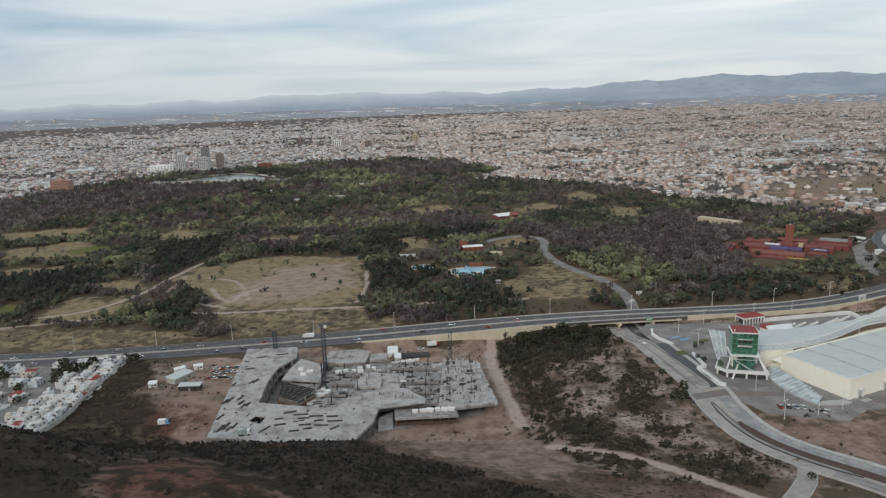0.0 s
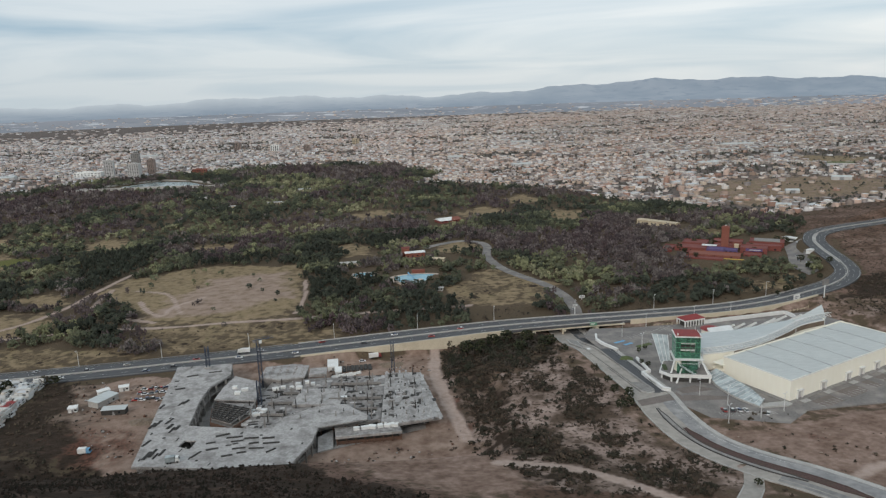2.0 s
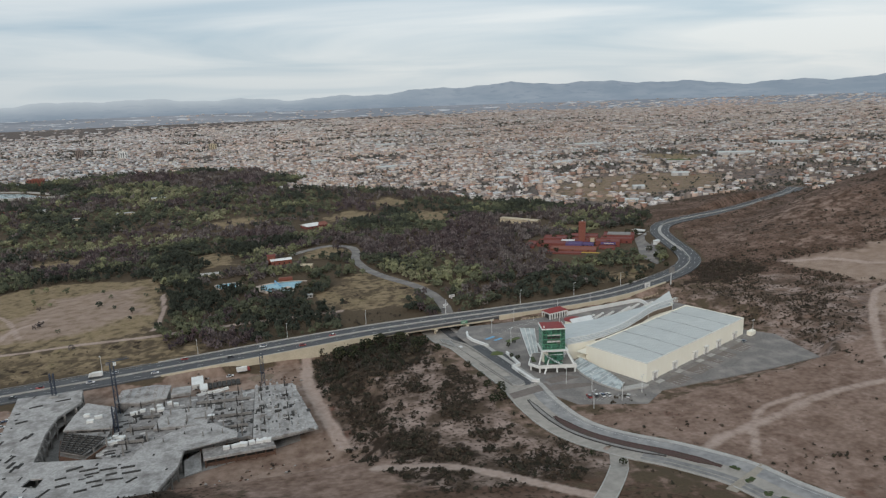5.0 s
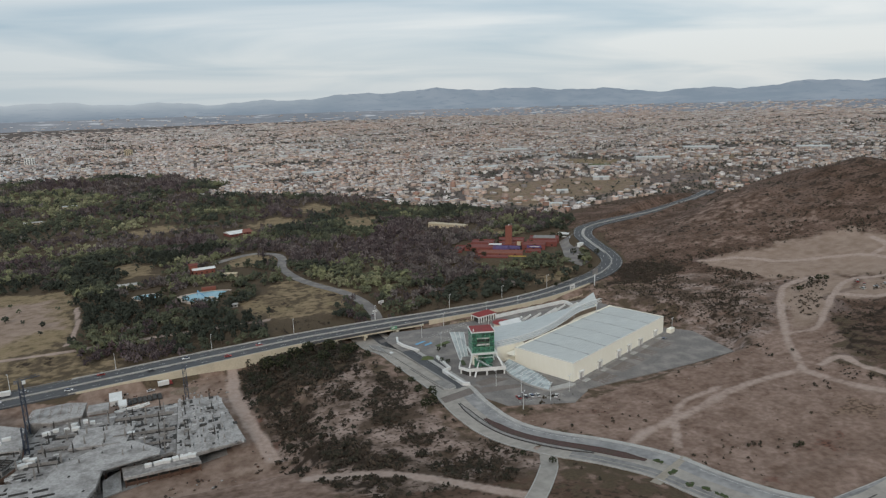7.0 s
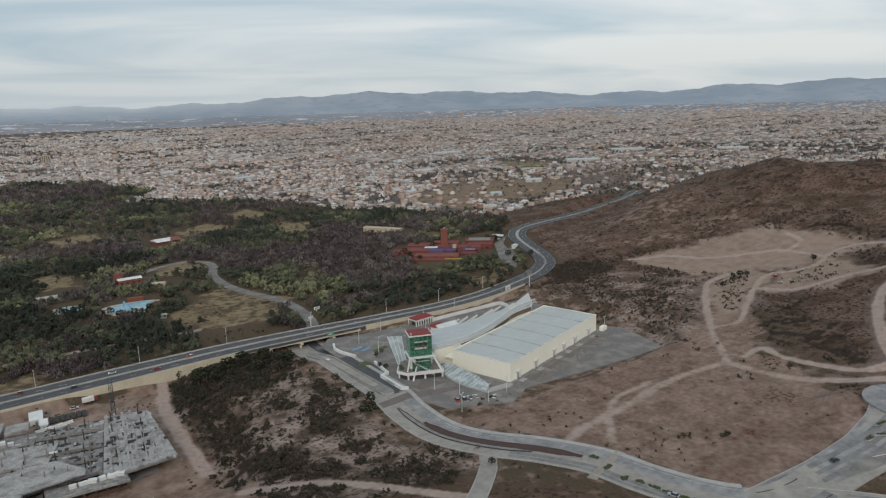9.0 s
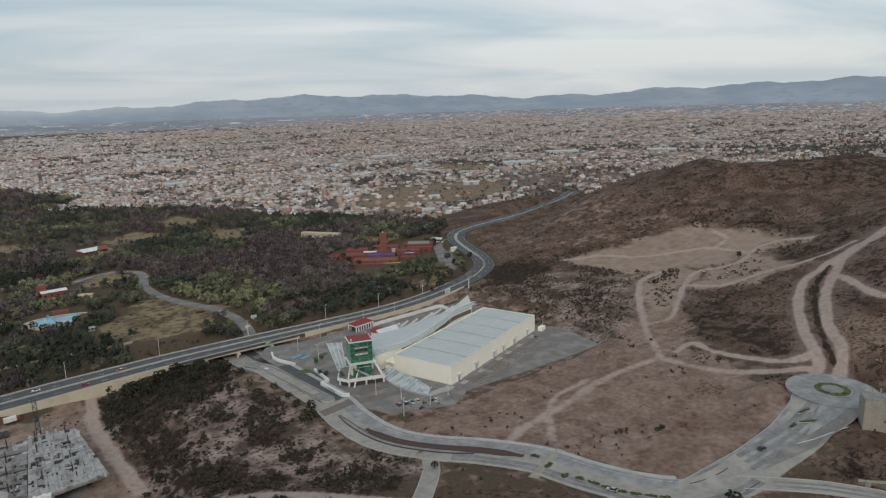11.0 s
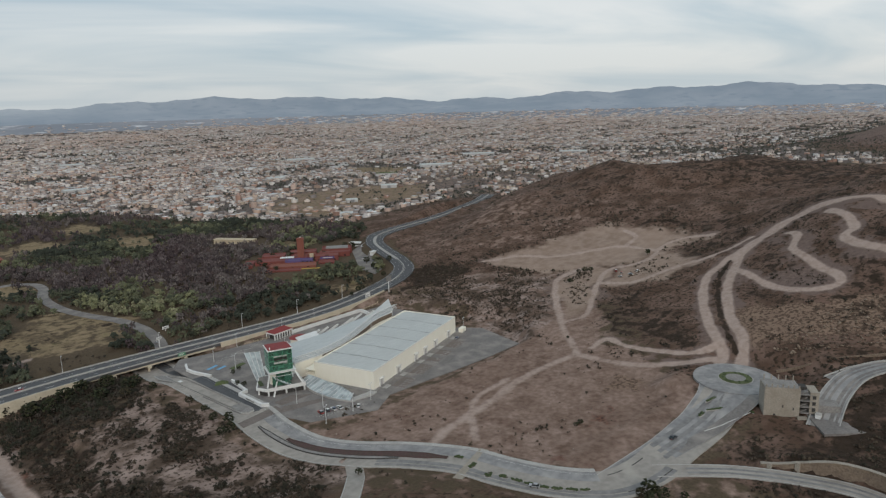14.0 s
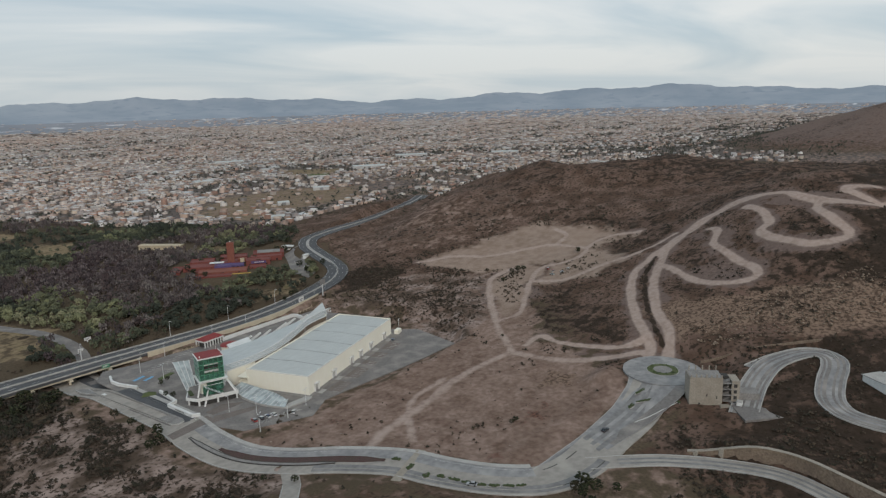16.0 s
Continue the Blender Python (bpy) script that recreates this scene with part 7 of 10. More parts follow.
        part("edge_column", Geo().box(x - .25, x + .25, y - .2, y + .3, G0 - .3, -6.6), M["rusty"], b, "brown shuttered edge column")
    part("side_ramp", Geo().prism([(-38.0, 297), (-31, 300), (-31.6, 313), (-38.4, 306)], G0 - .3, [-10.4, -10.4, -7.4, -7.4]), M["slab"], b, "pale cement ramp")
    # dark filling in place of the shade under the broad decks
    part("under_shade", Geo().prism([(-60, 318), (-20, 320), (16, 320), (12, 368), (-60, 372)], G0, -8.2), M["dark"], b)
    part("drum_slab", Geo().prism(DRUM, -5.0, -4.2), M["slab"], b, "rounded cement platform")
    part("drum_wall", Geo().prism([(x * 0.94 - 64 * 0.06, y * 0.94 + 385 * 0.06) for x, y in DRUM], G0, -5.0), M["raw"], b)
    part("drum_wing", Geo().box(-50, -40, 378, 388, -6, -4.4), M["slab"], b)
    rods = Geo().tube((-.6, 0, 0), (-.6, 0, 2.4), .05, sides=3).tube((0, 0, 0), (0, 0, 2.2), .05, sides=3).tube((.6, 0, 0), (.6, 0, 2.5), .05, sides=3).tube((-.6, 0, 1.8), (.6, 0, 1.8), .04, sides=3).mesh("starter_bars", M["rusty"])
    for x, y in grid_in(DRUM, 4.5, 4.5, 1, 1):
        piece_of(rods, "starter_bars", b, Matrix.Translation((x, y, -4.2)))
    return b


def tower_crane(at, h, jib, turn, label):
    c = thing("tower_crane", label, "crane", at, turn, "cranes on the building site")
    w = 0.9
    for x in (-w, w):
        for y in (-w, w):
            part("mast_leg", Geo().box(x - .16, x + .16, y - .16, y + .16, 0, h), M["crane"], c)
    n = int(h / 2)
    g = Geo()
    for k in range(n):
        z, s = k * h / n, (1 if k % 2 else -1)
        for a, b in (((-w * s, -w), (w * s, -w)), ((-w * s, w), (w * s, w)), ((-w, -w * s), (-w, w * s)), ((w, -w * s), (w, w * s))):
            g.tube((*a, z), (*b, z + h / n), 0.1, sides=3)
            g.tube((*a, z), (*b, z), 0.08, sides=3)
    part("mast_bracing", g, M["crane"], c)
    part("base", Geo().box(-2, 2, -2, 2, -0.4, 0.6), M["kerb"], c)
    if jib:
        for dy in (-.5, .5):
            part("jib_chord", Geo().box(-jib * 0.3, jib, dy - .09, dy + .09, h, h + .2), M["crane"], c)
        part("jib_top", Geo().box(-jib * 0.2, jib * 0.95, -.09, .09, h + 1.0, h + 1.2), M["crane"], c)
        part("cab", Geo().box(0.6, 2.0, -1.8, -0.6, h - 1.8, h - 0.2), M["white"], c)
        part("counterweight", Geo().box(-jib * 0.3, -jib * 0.3 + 1.5, -.7, .7, h - 1.2, h), M["raw"], c)
    return c


def clutter():
    rng = np.random.RandomState(8)
    # formwork stacks that lie on the main slab
    prof = [(-.5, 0), (.5, 0), (.5, .3), (.3, .3), (.28, .2), (.1, .2), (.08, .34), (-.12, .34), (-.14, .22), (-.32, .22), (-.34, .3), (-.5, .3)]
    n = len(prof)
    kinds = [Geo().add([(-3, y, z) for y, z in prof] + [(3, y, z) for y, z in prof], [(i, (i + 1) % n, n + (i + 1) % n, n + i)[::-1] for i in range(n)] + [tuple(range(n)), tuple(range(2 * n - 1, n - 1, -1))]).mesh("formwork_plank", M[k]) for k in ("dark", "dark", "raw")]
    long_ = kinds[0]
    spots = [(-112, 288, 80), (-110, 290, 80), (-108, 287, 80), (-106, 290, 80), (-116, 300, 70), (-119, 318, 75), (-117, 320, 75), (-112, 322, 70), (-110, 316, 75),
             (-108, 312, 78), (-106, 314, 78), (-121, 340, 78), (-112, 342, 70), (-110, 344, 70), (-118, 362, 20), (-86, 296, 10), (-84, 290, 12), (-76, 300, 5), (-74, 296, 5),
             (-68, 298, 0), (-66, 293, 5), (-64, 288, -5), (-60, 297, 0), (-58, 292, 0), (-70, 285, 8), (-76, 283, 10), (-57, 285, 40), (-90, 286, 60), (-82, 303, 20), (-104, 384, 10), (-116, 380, 15), (-72, 289, 5)]
    for x, y, a in spots:
        ob = tagged(new("formwork_plank", long_), "dark stack of formwork planks on the cement slab", "stack", "formwork stacks on the slab")
        ob.matrix_world = pose(x, y, -1.5, 0, 0, a) @ Matrix.Diagonal((rng.uniform(0.7, 1.25), rng.uniform(0.8, 1.5), 1, 1))
    # low stacks added on the decks where dark openings would be
    for k in range(90):
        x, y = rng.uniform(-76, 18), rng.uniform(312, 374)
        top = next((t for _, p, t in ((0, [(-79, 330), (-69, 315), (-39, 315), (-38, 375), (-70, 376)], -6.6), (0, [(-36, 316), (-10, 320), (-8, 372), (-34, 375)], -6.0), (0, [(-6, 314), (20, 316), (13, 370), (-4, 372)], -4.7)) if inside(np.array([x]), np.array([y]), p)[0]), None)
        if top is None:
            continue
        ob = tagged(new("formwork_plank", kinds[k % 3]), "low plank stack in place of a dark opening in a deck", "stack", "formwork stacks on the decks")
        ob.matrix_world = pose(x, y, top, 0, 0, rng.choice([0, 90]) + rng.uniform(-10, 10)) @ Matrix.Diagonal((rng.uniform(0.25, .8), rng.uniform(0.8, 2.2), rng.uniform(1, 2.5), 1))
    pale = Geo().prism([(-1.4, -1.1), (1.4, -1.1), (1.5, -1.0), (1.5, 1.0), (1.4, 1.1), (-1.4, 1.1), (-1.5, 1.0), (-1.5, -1.0)], 0, 1.35).mesh("pallet", M["white"])
    for x, y, z in [(-77, 334, -6.6), (-75, 337, -6.6), (-72, 339, -6.6), (-73, 333, -6.6), (-69, 337, -6.6), (-70, 333, -6.6), (-67, 364, -6.6), (-63, 366, -6.6), (-58, 365, -6.6), (-55, 369, -6.6),
                    (-54, 364, -6.6), (-50, 371, -6.6), (-47, 368, -6.6), (-16, 308.6, -6.0), (-12.4, 309, -6.0), (-8.6, 309.4, -6.0), (-20, 308.2, -6.0), (-85, 352, -2.3), (-82, 356, -2.3), (-88, 360, -2.3), (-5, 309.6, -6.0), (-1.6, 309.6, -6.0), (-28, 345, -6.0)]:
        ob = tagged(new("pallet", pale), "white wrapped pallet of building material on a deck", "pallet", "pallets on the building site")
        ob.matrix_world = pose(x, y, z, 0, 0, rng.uniform(-15, 15)) @ Matrix.Diagonal((rng.uniform(0.8, 1.3), rng.uniform(0.8, 1.3), 1, 1))
    tower_crane((-77, 377, G0), 30, 9, 20, "dark blue lattice tower crane with a short jib")
    tower_crane((-72.5, 346, G0), 18, 0, 0, "blue lattice mast standing in the deck")
    tower_crane((-110, 392, -1.5), 13, 0, 0, "slender dark lattice mast on the cement slab")
    tower_crane((-1, 383, G0), 22, 0, 0, "slender grey lattice mast beside the deck")

    def cabin(at, turn, lx, ly, h, label, roof="white", wall="white"):
        c = thing("site_cabin", label, "cabin", at, turn, "cabins on the building site")
        part("body", Geo().box(-lx, lx, -ly, ly, 0, h), M[wall], c)
        part("roof", Geo().add([(-lx - .3, -ly - .3, h), (lx + .3, -ly - .3, h), (lx + .3, ly + .3, h + .5), (-lx - .3, ly + .3, h + .5), (-lx - .3, -ly - .3, h + .15), (lx + .3, -ly - .3, h + .15), (lx + .3, ly + .3, h + .65), (-lx - .3, ly + .3, h + .65)],
                               [(4, 5, 6, 7), (0, 1, 5, 4), (1, 2, 6, 5), (2, 3, 7, 6), (3, 0, 4, 7)]), M[roof], c)
        part("door", Geo().box(-0.5, 0.5, -ly - .04, -ly + .02, 0, 2.0), M["grey_steel"], c)
        part("window", Geo().box(lx * .4, lx * .4 + 1.2, -ly - .04, -ly + .02, 1.0, 2.0), M["dark_glass"], c)
        return c

    cabin((-163.5, 372, G0), 62, 7.0, 3.8, 3.4, "long white site shed with a pale roof", roof="metal_roof", wall="kerb")
    # closed dark body imitates the shaded inside of an open-sided shed
    cabin((-152, 357, G0), 0, 6.2, 2.2, 3.0, "low shed with a white roof and a dark body for its shaded open sides", roof="metal_roof", wall="dark")
    cabin((-176, 362.5, G0), 10, 2.2, 1.6, 2.6, "small white site cabin")
    cabin((-168, 384, G0), 40, 3.2, 1.4, 2.6, "small white cabin for the site crew")
    cabin((-38, 403, G0), 4, 3.0, 5.5, 2.9, "white site office cabin")
    cabin((-34, 392, G0), 4, 1.8, 3.5, 2.9, "white site office cabin")
    cabin((-158, 388, G0), 15, 2.6, 1.3, 2.6, "white site cabin near the road")
    rows = thing("material_stack", "rows of dark stored material in the yard", "material rows", (-23, 399, G0), 5)
    for k in range(7):
        part("block", Geo().box(-9 + 2.6 * k, -6.8 + 2.6 * k, -4 + .4 * (k % 2), 4 - .3 * (k % 3), 0, 0.8 + 0.2 * (k % 3)), M["dark"], rows)
    for k in range(3):
        ob = thing("pipe_bundle", "bundle of white pipes lying in the yard", "pipes", (-34 + 5 * k, 387 + k, G0), 20 + 5 * k, "pipe bundles")
        for y, z in ((0, .45), (.95, .45), (.47, 1.25)):
            part("pipe", Geo().tube((-4, y, z), (4, y, z), .45, sides=8), M["white"], ob)
    for poly, h, label in (([(-140, 350), (-128, 352), (-126, 338), (-138, 335)], 1.6, "low heap of reddish excavated earth"), ([(-12, 404), (4, 408), (8, 398), (-8, 396)], 1.8, "low heap of brown excavated earth")):
        c = np.mean(poly, 0)
        g = Geo()
        ring = [(c[0] + math.cos(a) * 8 * (1 + .2 * math.sin(3 * a)), c[1] + math.sin(a) * 6 * (1 + .2 * math.cos(2 * a)), G0 - .2) for a in np.linspace(0, 6.2832, 14, endpoint=False)]
        mid = [(c[0] + (x - c[0]) * .5, c[1] + (y - c[1]) * .5, G0 + h * (.7 + .15 * math.sin(i * 2.1))) for i, (x, y, _) in enumerate(ring)]
        g.add(ring + mid + [(c[0], c[1], G0 + h)], [(i, (i + 1) % 14, 14 + (i + 1) % 14, 14 + i) for i in range(14)] + [(14 + i, 14 + (i + 1) % 14, 28) for i in range(14)])
        single("earth_mound", g, M["stone"], label, "earth heap")


unfinished_building()
clutter()


# ---------------------------------------------------------------- roundabout, median and the slope to the south
def ring_strip(cx, cy, z, r0, r1, n=40, drop=0.0):
    a = np.linspace(0, 6.2832, n)
    o = np.c_[cx + np.cos(a) * r1, cy + np.sin(a) * r1, np.full(n, z)]
    i = np.c_[cx + np.cos(a) * r0, cy + np.sin(a) * r0, np.full(n, z)]
    g = Geo().strip(i, o)
    if drop:
        g.strip(o, o - (0, 0, drop)).strip(i - (0, 0, drop), i)
    return g


RX, RY, RZ = 309.0, 154.0, 15.75
rb = single("roundabout", ring_strip(RX, RY, RZ, 7.9, 19.5, drop=1.2), M["worn_cement"], "pale cement roundabout with a green island", "roundabout", kind="structure")
part("kerb", ring_strip(RX, RY, RZ + .2, 7.6, 8.0, drop=.4), M["kerb"], rb)
part("lawn_ring", ring_strip(RX, RY, RZ + .35, 4.6, 7.6, drop=.4), M["lawn"], rb, "green planted ring")
part("paved_centre", ring_strip(RX, RY, RZ + .4, 0.05, 4.6, drop=.4), M["raw"], rb, "grey paved centre")
hedge = Geo()
rng = np.random.RandomState(14)
for k in range(46):
    a, r = rng.uniform(0, 6.283), rng.uniform(5.0, 7.2)
    if not 0.6 < a < 1.3:
        x, y, s = RX + math.cos(a) * r, RY + math.sin(a) * r, rng.uniform(.35, .7)
        hedge.add([(x + p[0] * s, y + p[1] * s, RZ + .45 + p[2] * s * .8) for p in OCTA_V], [tuple(f) for f in OCTA_F])
part("island_hedge", hedge, M["hedge"], rb, "low green shrubs")


def long_bed(name, line, i0, i1, half, material, label, lift=0.25, shift=0.0, rim="kerb"):
    """A kerbed bed along the middle of a road."""
    seg = line[i0:i1]
    w = np.full(len(seg), half) * np.clip(np.minimum(np.arange(len(seg)), np.arange(len(seg))[::-1]) / 3.0, 0.25, 1)
    d = sides(line, 1.0)[2][i0:i1]
    l, r = seg[:, :2] + d * (shift + w[:, None]), seg[:, :2] + d * (shift - w[:, None])
    z = seg[:, 2]
    bed = thing(name, label, "planting bed", kind="structure")
    part("soil", Geo().strip(np.c_[l, z + lift], np.c_[r, z + lift]), M[material], bed)
    for s, q in ((1, l), (-1, r)):
        o = q + d * s * 0.4
        a, b = (o, q) if s > 0 else (q, o)
        g = Geo().strip(np.c_[a, z + lift + .12], np.c_[b, z + lift + .12])
        g.strip(np.c_[b, z + lift + .12], np.c_[b, z - .1]).strip(np.c_[a, z - .1], np.c_[a, z + lift + .12])
        part("kerb", g, M[rim], bed)
    return bed


def at_xy(line, x, y):
    return int(np.argmin(np.hypot(line[:, 0] - x, line[:, 1] - y)))


SHRUBS = []
for k in range(3):
    g_ = Geo().add(OCTA_V * np.random.RandomState(k).uniform(.65, 1.3, (6, 1)), [tuple(f) for f in OCTA_F])
    g_.add(OCTA_V * .6 * np.random.RandomState(k + 9).uniform(.65, 1.3, (6, 1)) + (.6, .3, .2), [tuple(f) for f in OCTA_F])
    SHRUBS.append(g_.mesh("shrub", M["hedge"]))


def shrub_island(x, y, lx, ly, turn, seed, label="small kerbed road island with dark shrubs"):
    """An oval kerbed island full of low shrubs."""
    z = float(np.interp(to_line(np.array([x]), np.array([y]), FRONT)[1][0], np.arange(len(FRONT)), FRONT[:, 2]))
    t = thing("road_island", label, "planting bed", (x, y, z), turn, "islands in the boulevard")
    ring = [(math.cos(a) * lx, math.sin(a) * ly) for a in np.linspace(0, 6.2832, 18, endpoint=False)]
    part("kerb", Geo().prism(ring, -.3, .18), M["kerb"], t)
    part("soil", Geo().prism([(u * .88, v * .8) for u, v in ring], .1, .24), M["verge"], t)
    r = np.random.RandomState(seed)
    for _ in range(int(7 * lx)):
        a, q, s = r.uniform(0, 6.283), math.sqrt(r.uniform(0, .8)), r.uniform(.4, .8)
        piece_of(SHRUBS[r.randint(3)], "shrub", t, pose(math.cos(a) * q * lx, math.sin(a) * q * ly * .8, .35, 0, 0, r.uniform(0, 360)) @ Matrix.Diagonal((s, s, s * .85, 1)))
    return t


a, b = at_xy(FRONT, 127, 296), at_xy(FRONT, 168, 203)
long_bed("median_bed", FRONT, at_xy(FRONT, 130, 276), b, 1.8, "planting", "long median bed of dark reddish planting with a dark edge", shift=.9, rim="planting")
long_bed("median_island", FRONT, a, at_xy(FRONT, 158, 219), 1.0, "raw", "narrow grey paved median with a dark edge", shift=-2.2, rim="dark")
for k, (x, y, lx, ly, turn) in enumerate(((171.5, 201.7, 2.2, 1.3, -60), (170.3, 192, 2.6, 1.5, 20), (169.8, 182, 2.4, 1.6, 25), (173, 176.5, 2.2, 1.2, -75), (174.6, 171, 2.8, 1.0, -62), (176, 166, 2.6, .9, -75),
                                          (178, 160.5, 2.8, 1.0, -58), (181, 156, 2.6, .9, -50), (184.5, 151.8, 2.6, .8, -48), (188, 148.2, 2.2, .7, -40))):
    shrub_island(x, y, lx, ly, turn, k)
for k, (x, y, lx, ly, turn) in enumerate(((283, 151.4, 5.5, .5, -4), (278.5, 145.0, 7.5, .5, -28), (271, 149.5, 3.5, 1.2, 10), (284.3, 133.8, 1.8, .3, 70))):
    shrub_island(x, y, lx, ly, turn, 20 + k, "thin kerbed strip with dark grass before the roundabout")
top = at_xy(FRONT, 129, 314)
VERGE = [(110.8, 409.6), (110.2, 398.0), (113.0, 383.2), (119.4, 346.0), (124.9, 315.0), (127.5, 312.8), (131.0, 313.6), (132.0, 317.0), (126.4, 348.0), (120.6, 380.0), (116.2, 403.0)]
VERGE_Z = [float(np.interp(-y, -FRONT[:, 1], FRONT[:, 2])) + .55 for _, y in VERGE]
verge = thing("road_verge", "raised grey cement verge between the two lanes of the boulevard", "verge", kind="structure")
part("kerb", Geo().prism(VERGE, -5.5, VERGE_Z), M["kerb"], verge)
mid = [(x + .6 * (1 if k < 5 else -1 if k > 7 else 0), y + (.6 if k in (5, 6) else 0)) for k, (x, y) in enumerate(VERGE)]
part("paving", Geo().prism(mid, -5.4, [z + .05 for z in VERGE_Z]), M["raw"], verge, "worn grey paving")
part("dark_gutter", Geo().strip(*(np.array([(x - w, y, z - .5) for (x, y), z in zip(VERGE[1:5], VERGE_Z[1:5])]) for w in (1.0, .05))), M["lot"], verge)
part("cement_slab", Geo().box(-.9, .9, -1.4, 1.4, 0, .06, pose(116.4, 379, max(VERGE_Z) - .35, 0, 0, 10)), M["white"], verge, "small white cement cover")
along("dark_lane", FRONT, 6.2, 3.5, -.05, .03, M["asphalt"], front_road, 0, top + 1, "dark asphalt lane")
along("grey_lane", FRONT, 6.3, 3.5, -.05, .03, M["worn_cement"], front_road, top + 3, EDGE, "worn grey lane")
single("cobble_band", Geo().prism([(119, 299.5), (143, 305), (142, 312), (119, 306)], -1.0, float(FRONT[top][2]) + .05), M["lot_band"], "brown cobbled band across the boulevard", "road", kind="structure")
i = at_xy(FRONT, 172, 196)
zc = float(FRONT[i][2])
single("crossing", Geo().prism([(158.5, 190.5), (160.5, 187.0), (184.5, 197.3), (183.0, 201.0)], zc - 1.5, [zc + .35, zc + .35, zc + .12, zc + .12]), M["block"], "tan earth crossing over the cement road", "crossing", kind="structure")
for off in (-6.5, 6.5):
    dashes("drain_line", FRONT[at_xy(FRONT, 200, 144):at_xy(FRONT, 240, 144)], off, M["dark"], front_road, 5, 3, 0.25)
line = np.array([(259.5, 141.5), (267, 138.6), (275, 135.8), (282.5, 132.9)])
along("lane_stripe", np.c_[line, np.interp(line[:, 0], EAST[:, 0], EAST[:, 2] + LIFT)], 0, .16, -.02, .04, M["paint"], east_apron)
for off, half in ((3.4, 1.3), (-1.2, 1.1), (-5.4, 1.2)):
    along("wheel_track", np.c_[EAST[:, :2], EAST[:, 2] + LIFT], off, half, -.02, .035, M["wheel_track"], east_apron, 1, len(EAST) - 3, "tyre-darkened strip")
for off, half in ((-4.8, 1.3), (-7.6, .9)):
    along("wheel_track", FRONT, off, half, -.02, .03, M["wheel_track"], front_road, at_xy(FRONT, 150, 228), EDGE + 10, "tyre-darkened strip")
for off in (-1.6, 1.5):
    along("wheel_track", SOUTH, off, .7, -.02, .03, M["wheel_track"], south_road, 4, None, "tyre-darkened strip")
edge = np.interp(EAST[:, 0], [196, 240, 268, 286, 294], [4, 9.5, 12.5, 15.5, 17])
k = EAST[:, 0] > 236
part("dark_lane", Geo().strip(np.c_[EAST[k, 0], EAST[k, 1] - edge[k] + 6.0, (EAST[:, 2] + LIFT)[k] + .03], np.c_[EAST[k, 0], EAST[k, 1] - edge[k] + .3, (EAST[:, 2] + LIFT)[k] + .03]), M["lot"], east_apron, "worn grey asphalt lane")
cut = sides(FRONT, 12.2)[0][:EDGE], sides(FRONT, 10.1)[0][:EDGE]
single("sidewalk", Geo().strip(np.c_[cut[0], FRONT[:EDGE, 2] + .1], np.c_[cut[1], FRONT[:EDGE, 2] + .1]), M["kerb"], "narrow pale pavement along the boulevard", "pavement", kind="structure")


def retaining_wall():
    i0 = at_xy(SOUTH, 247, 104)
    seg = SOUTH[i0 - 2:]
    n = sides(SOUTH, 1.0)[2][i0 - 2:]
    # the wall stands on the east side of the road
    s = 1.0 if n[3][0] > 0 else -1.0
    h = 1.0 + (WALL_TOP + 0.4) * smooth(0, 9, np.arange(len(seg)))
    a, b = seg[:, :2] + n * s * 6.3, seg[:, :2] + n * s * 7.8
    z0, z1 = seg[:, 2] - .6, seg[:, 2] + h
    g = Geo()
    f, k = (a, b) if s < 0 else (b, a)
    g.strip(np.c_[f, z1], np.c_[k, z1]).strip(np.c_[k, z1], np.c_[k, z0]).strip(np.c_[f, z0], np.c_[f, z1])
    g.add([(*a[0], z0[0]), (*b[0], z0[0]), (*b[0], z1[0]), (*a[0], z1[0])], [(0, 1, 2, 3), (3, 2, 1, 0)])
    w = single("retaining_wall", g, M["stone"], "rough tan stone retaining wall above the road", "wall", kind="structure")
    c0, c1 = (a - n * s * .15, b + n * s * .1)
    f, k = (c0, c1) if s < 0 else (c1, c0)
    part("coping", Geo().strip(np.c_[f, z1 + .22], np.c_[k, z1 + .22]).strip(np.c_[k, z1 + .22], np.c_[k, z1]).strip(np.c_[f, z1], np.c_[f, z1 + .22]), M["block"], w)
    for i in (1, 4):
        part("buttress", Geo().box(a[i][0] - .8, a[i][0] + .8, a[i][1] - .8, a[i][1] + .8, z0[i], z1[i] + .6), M["block"], w)
    return w


retaining_wall()


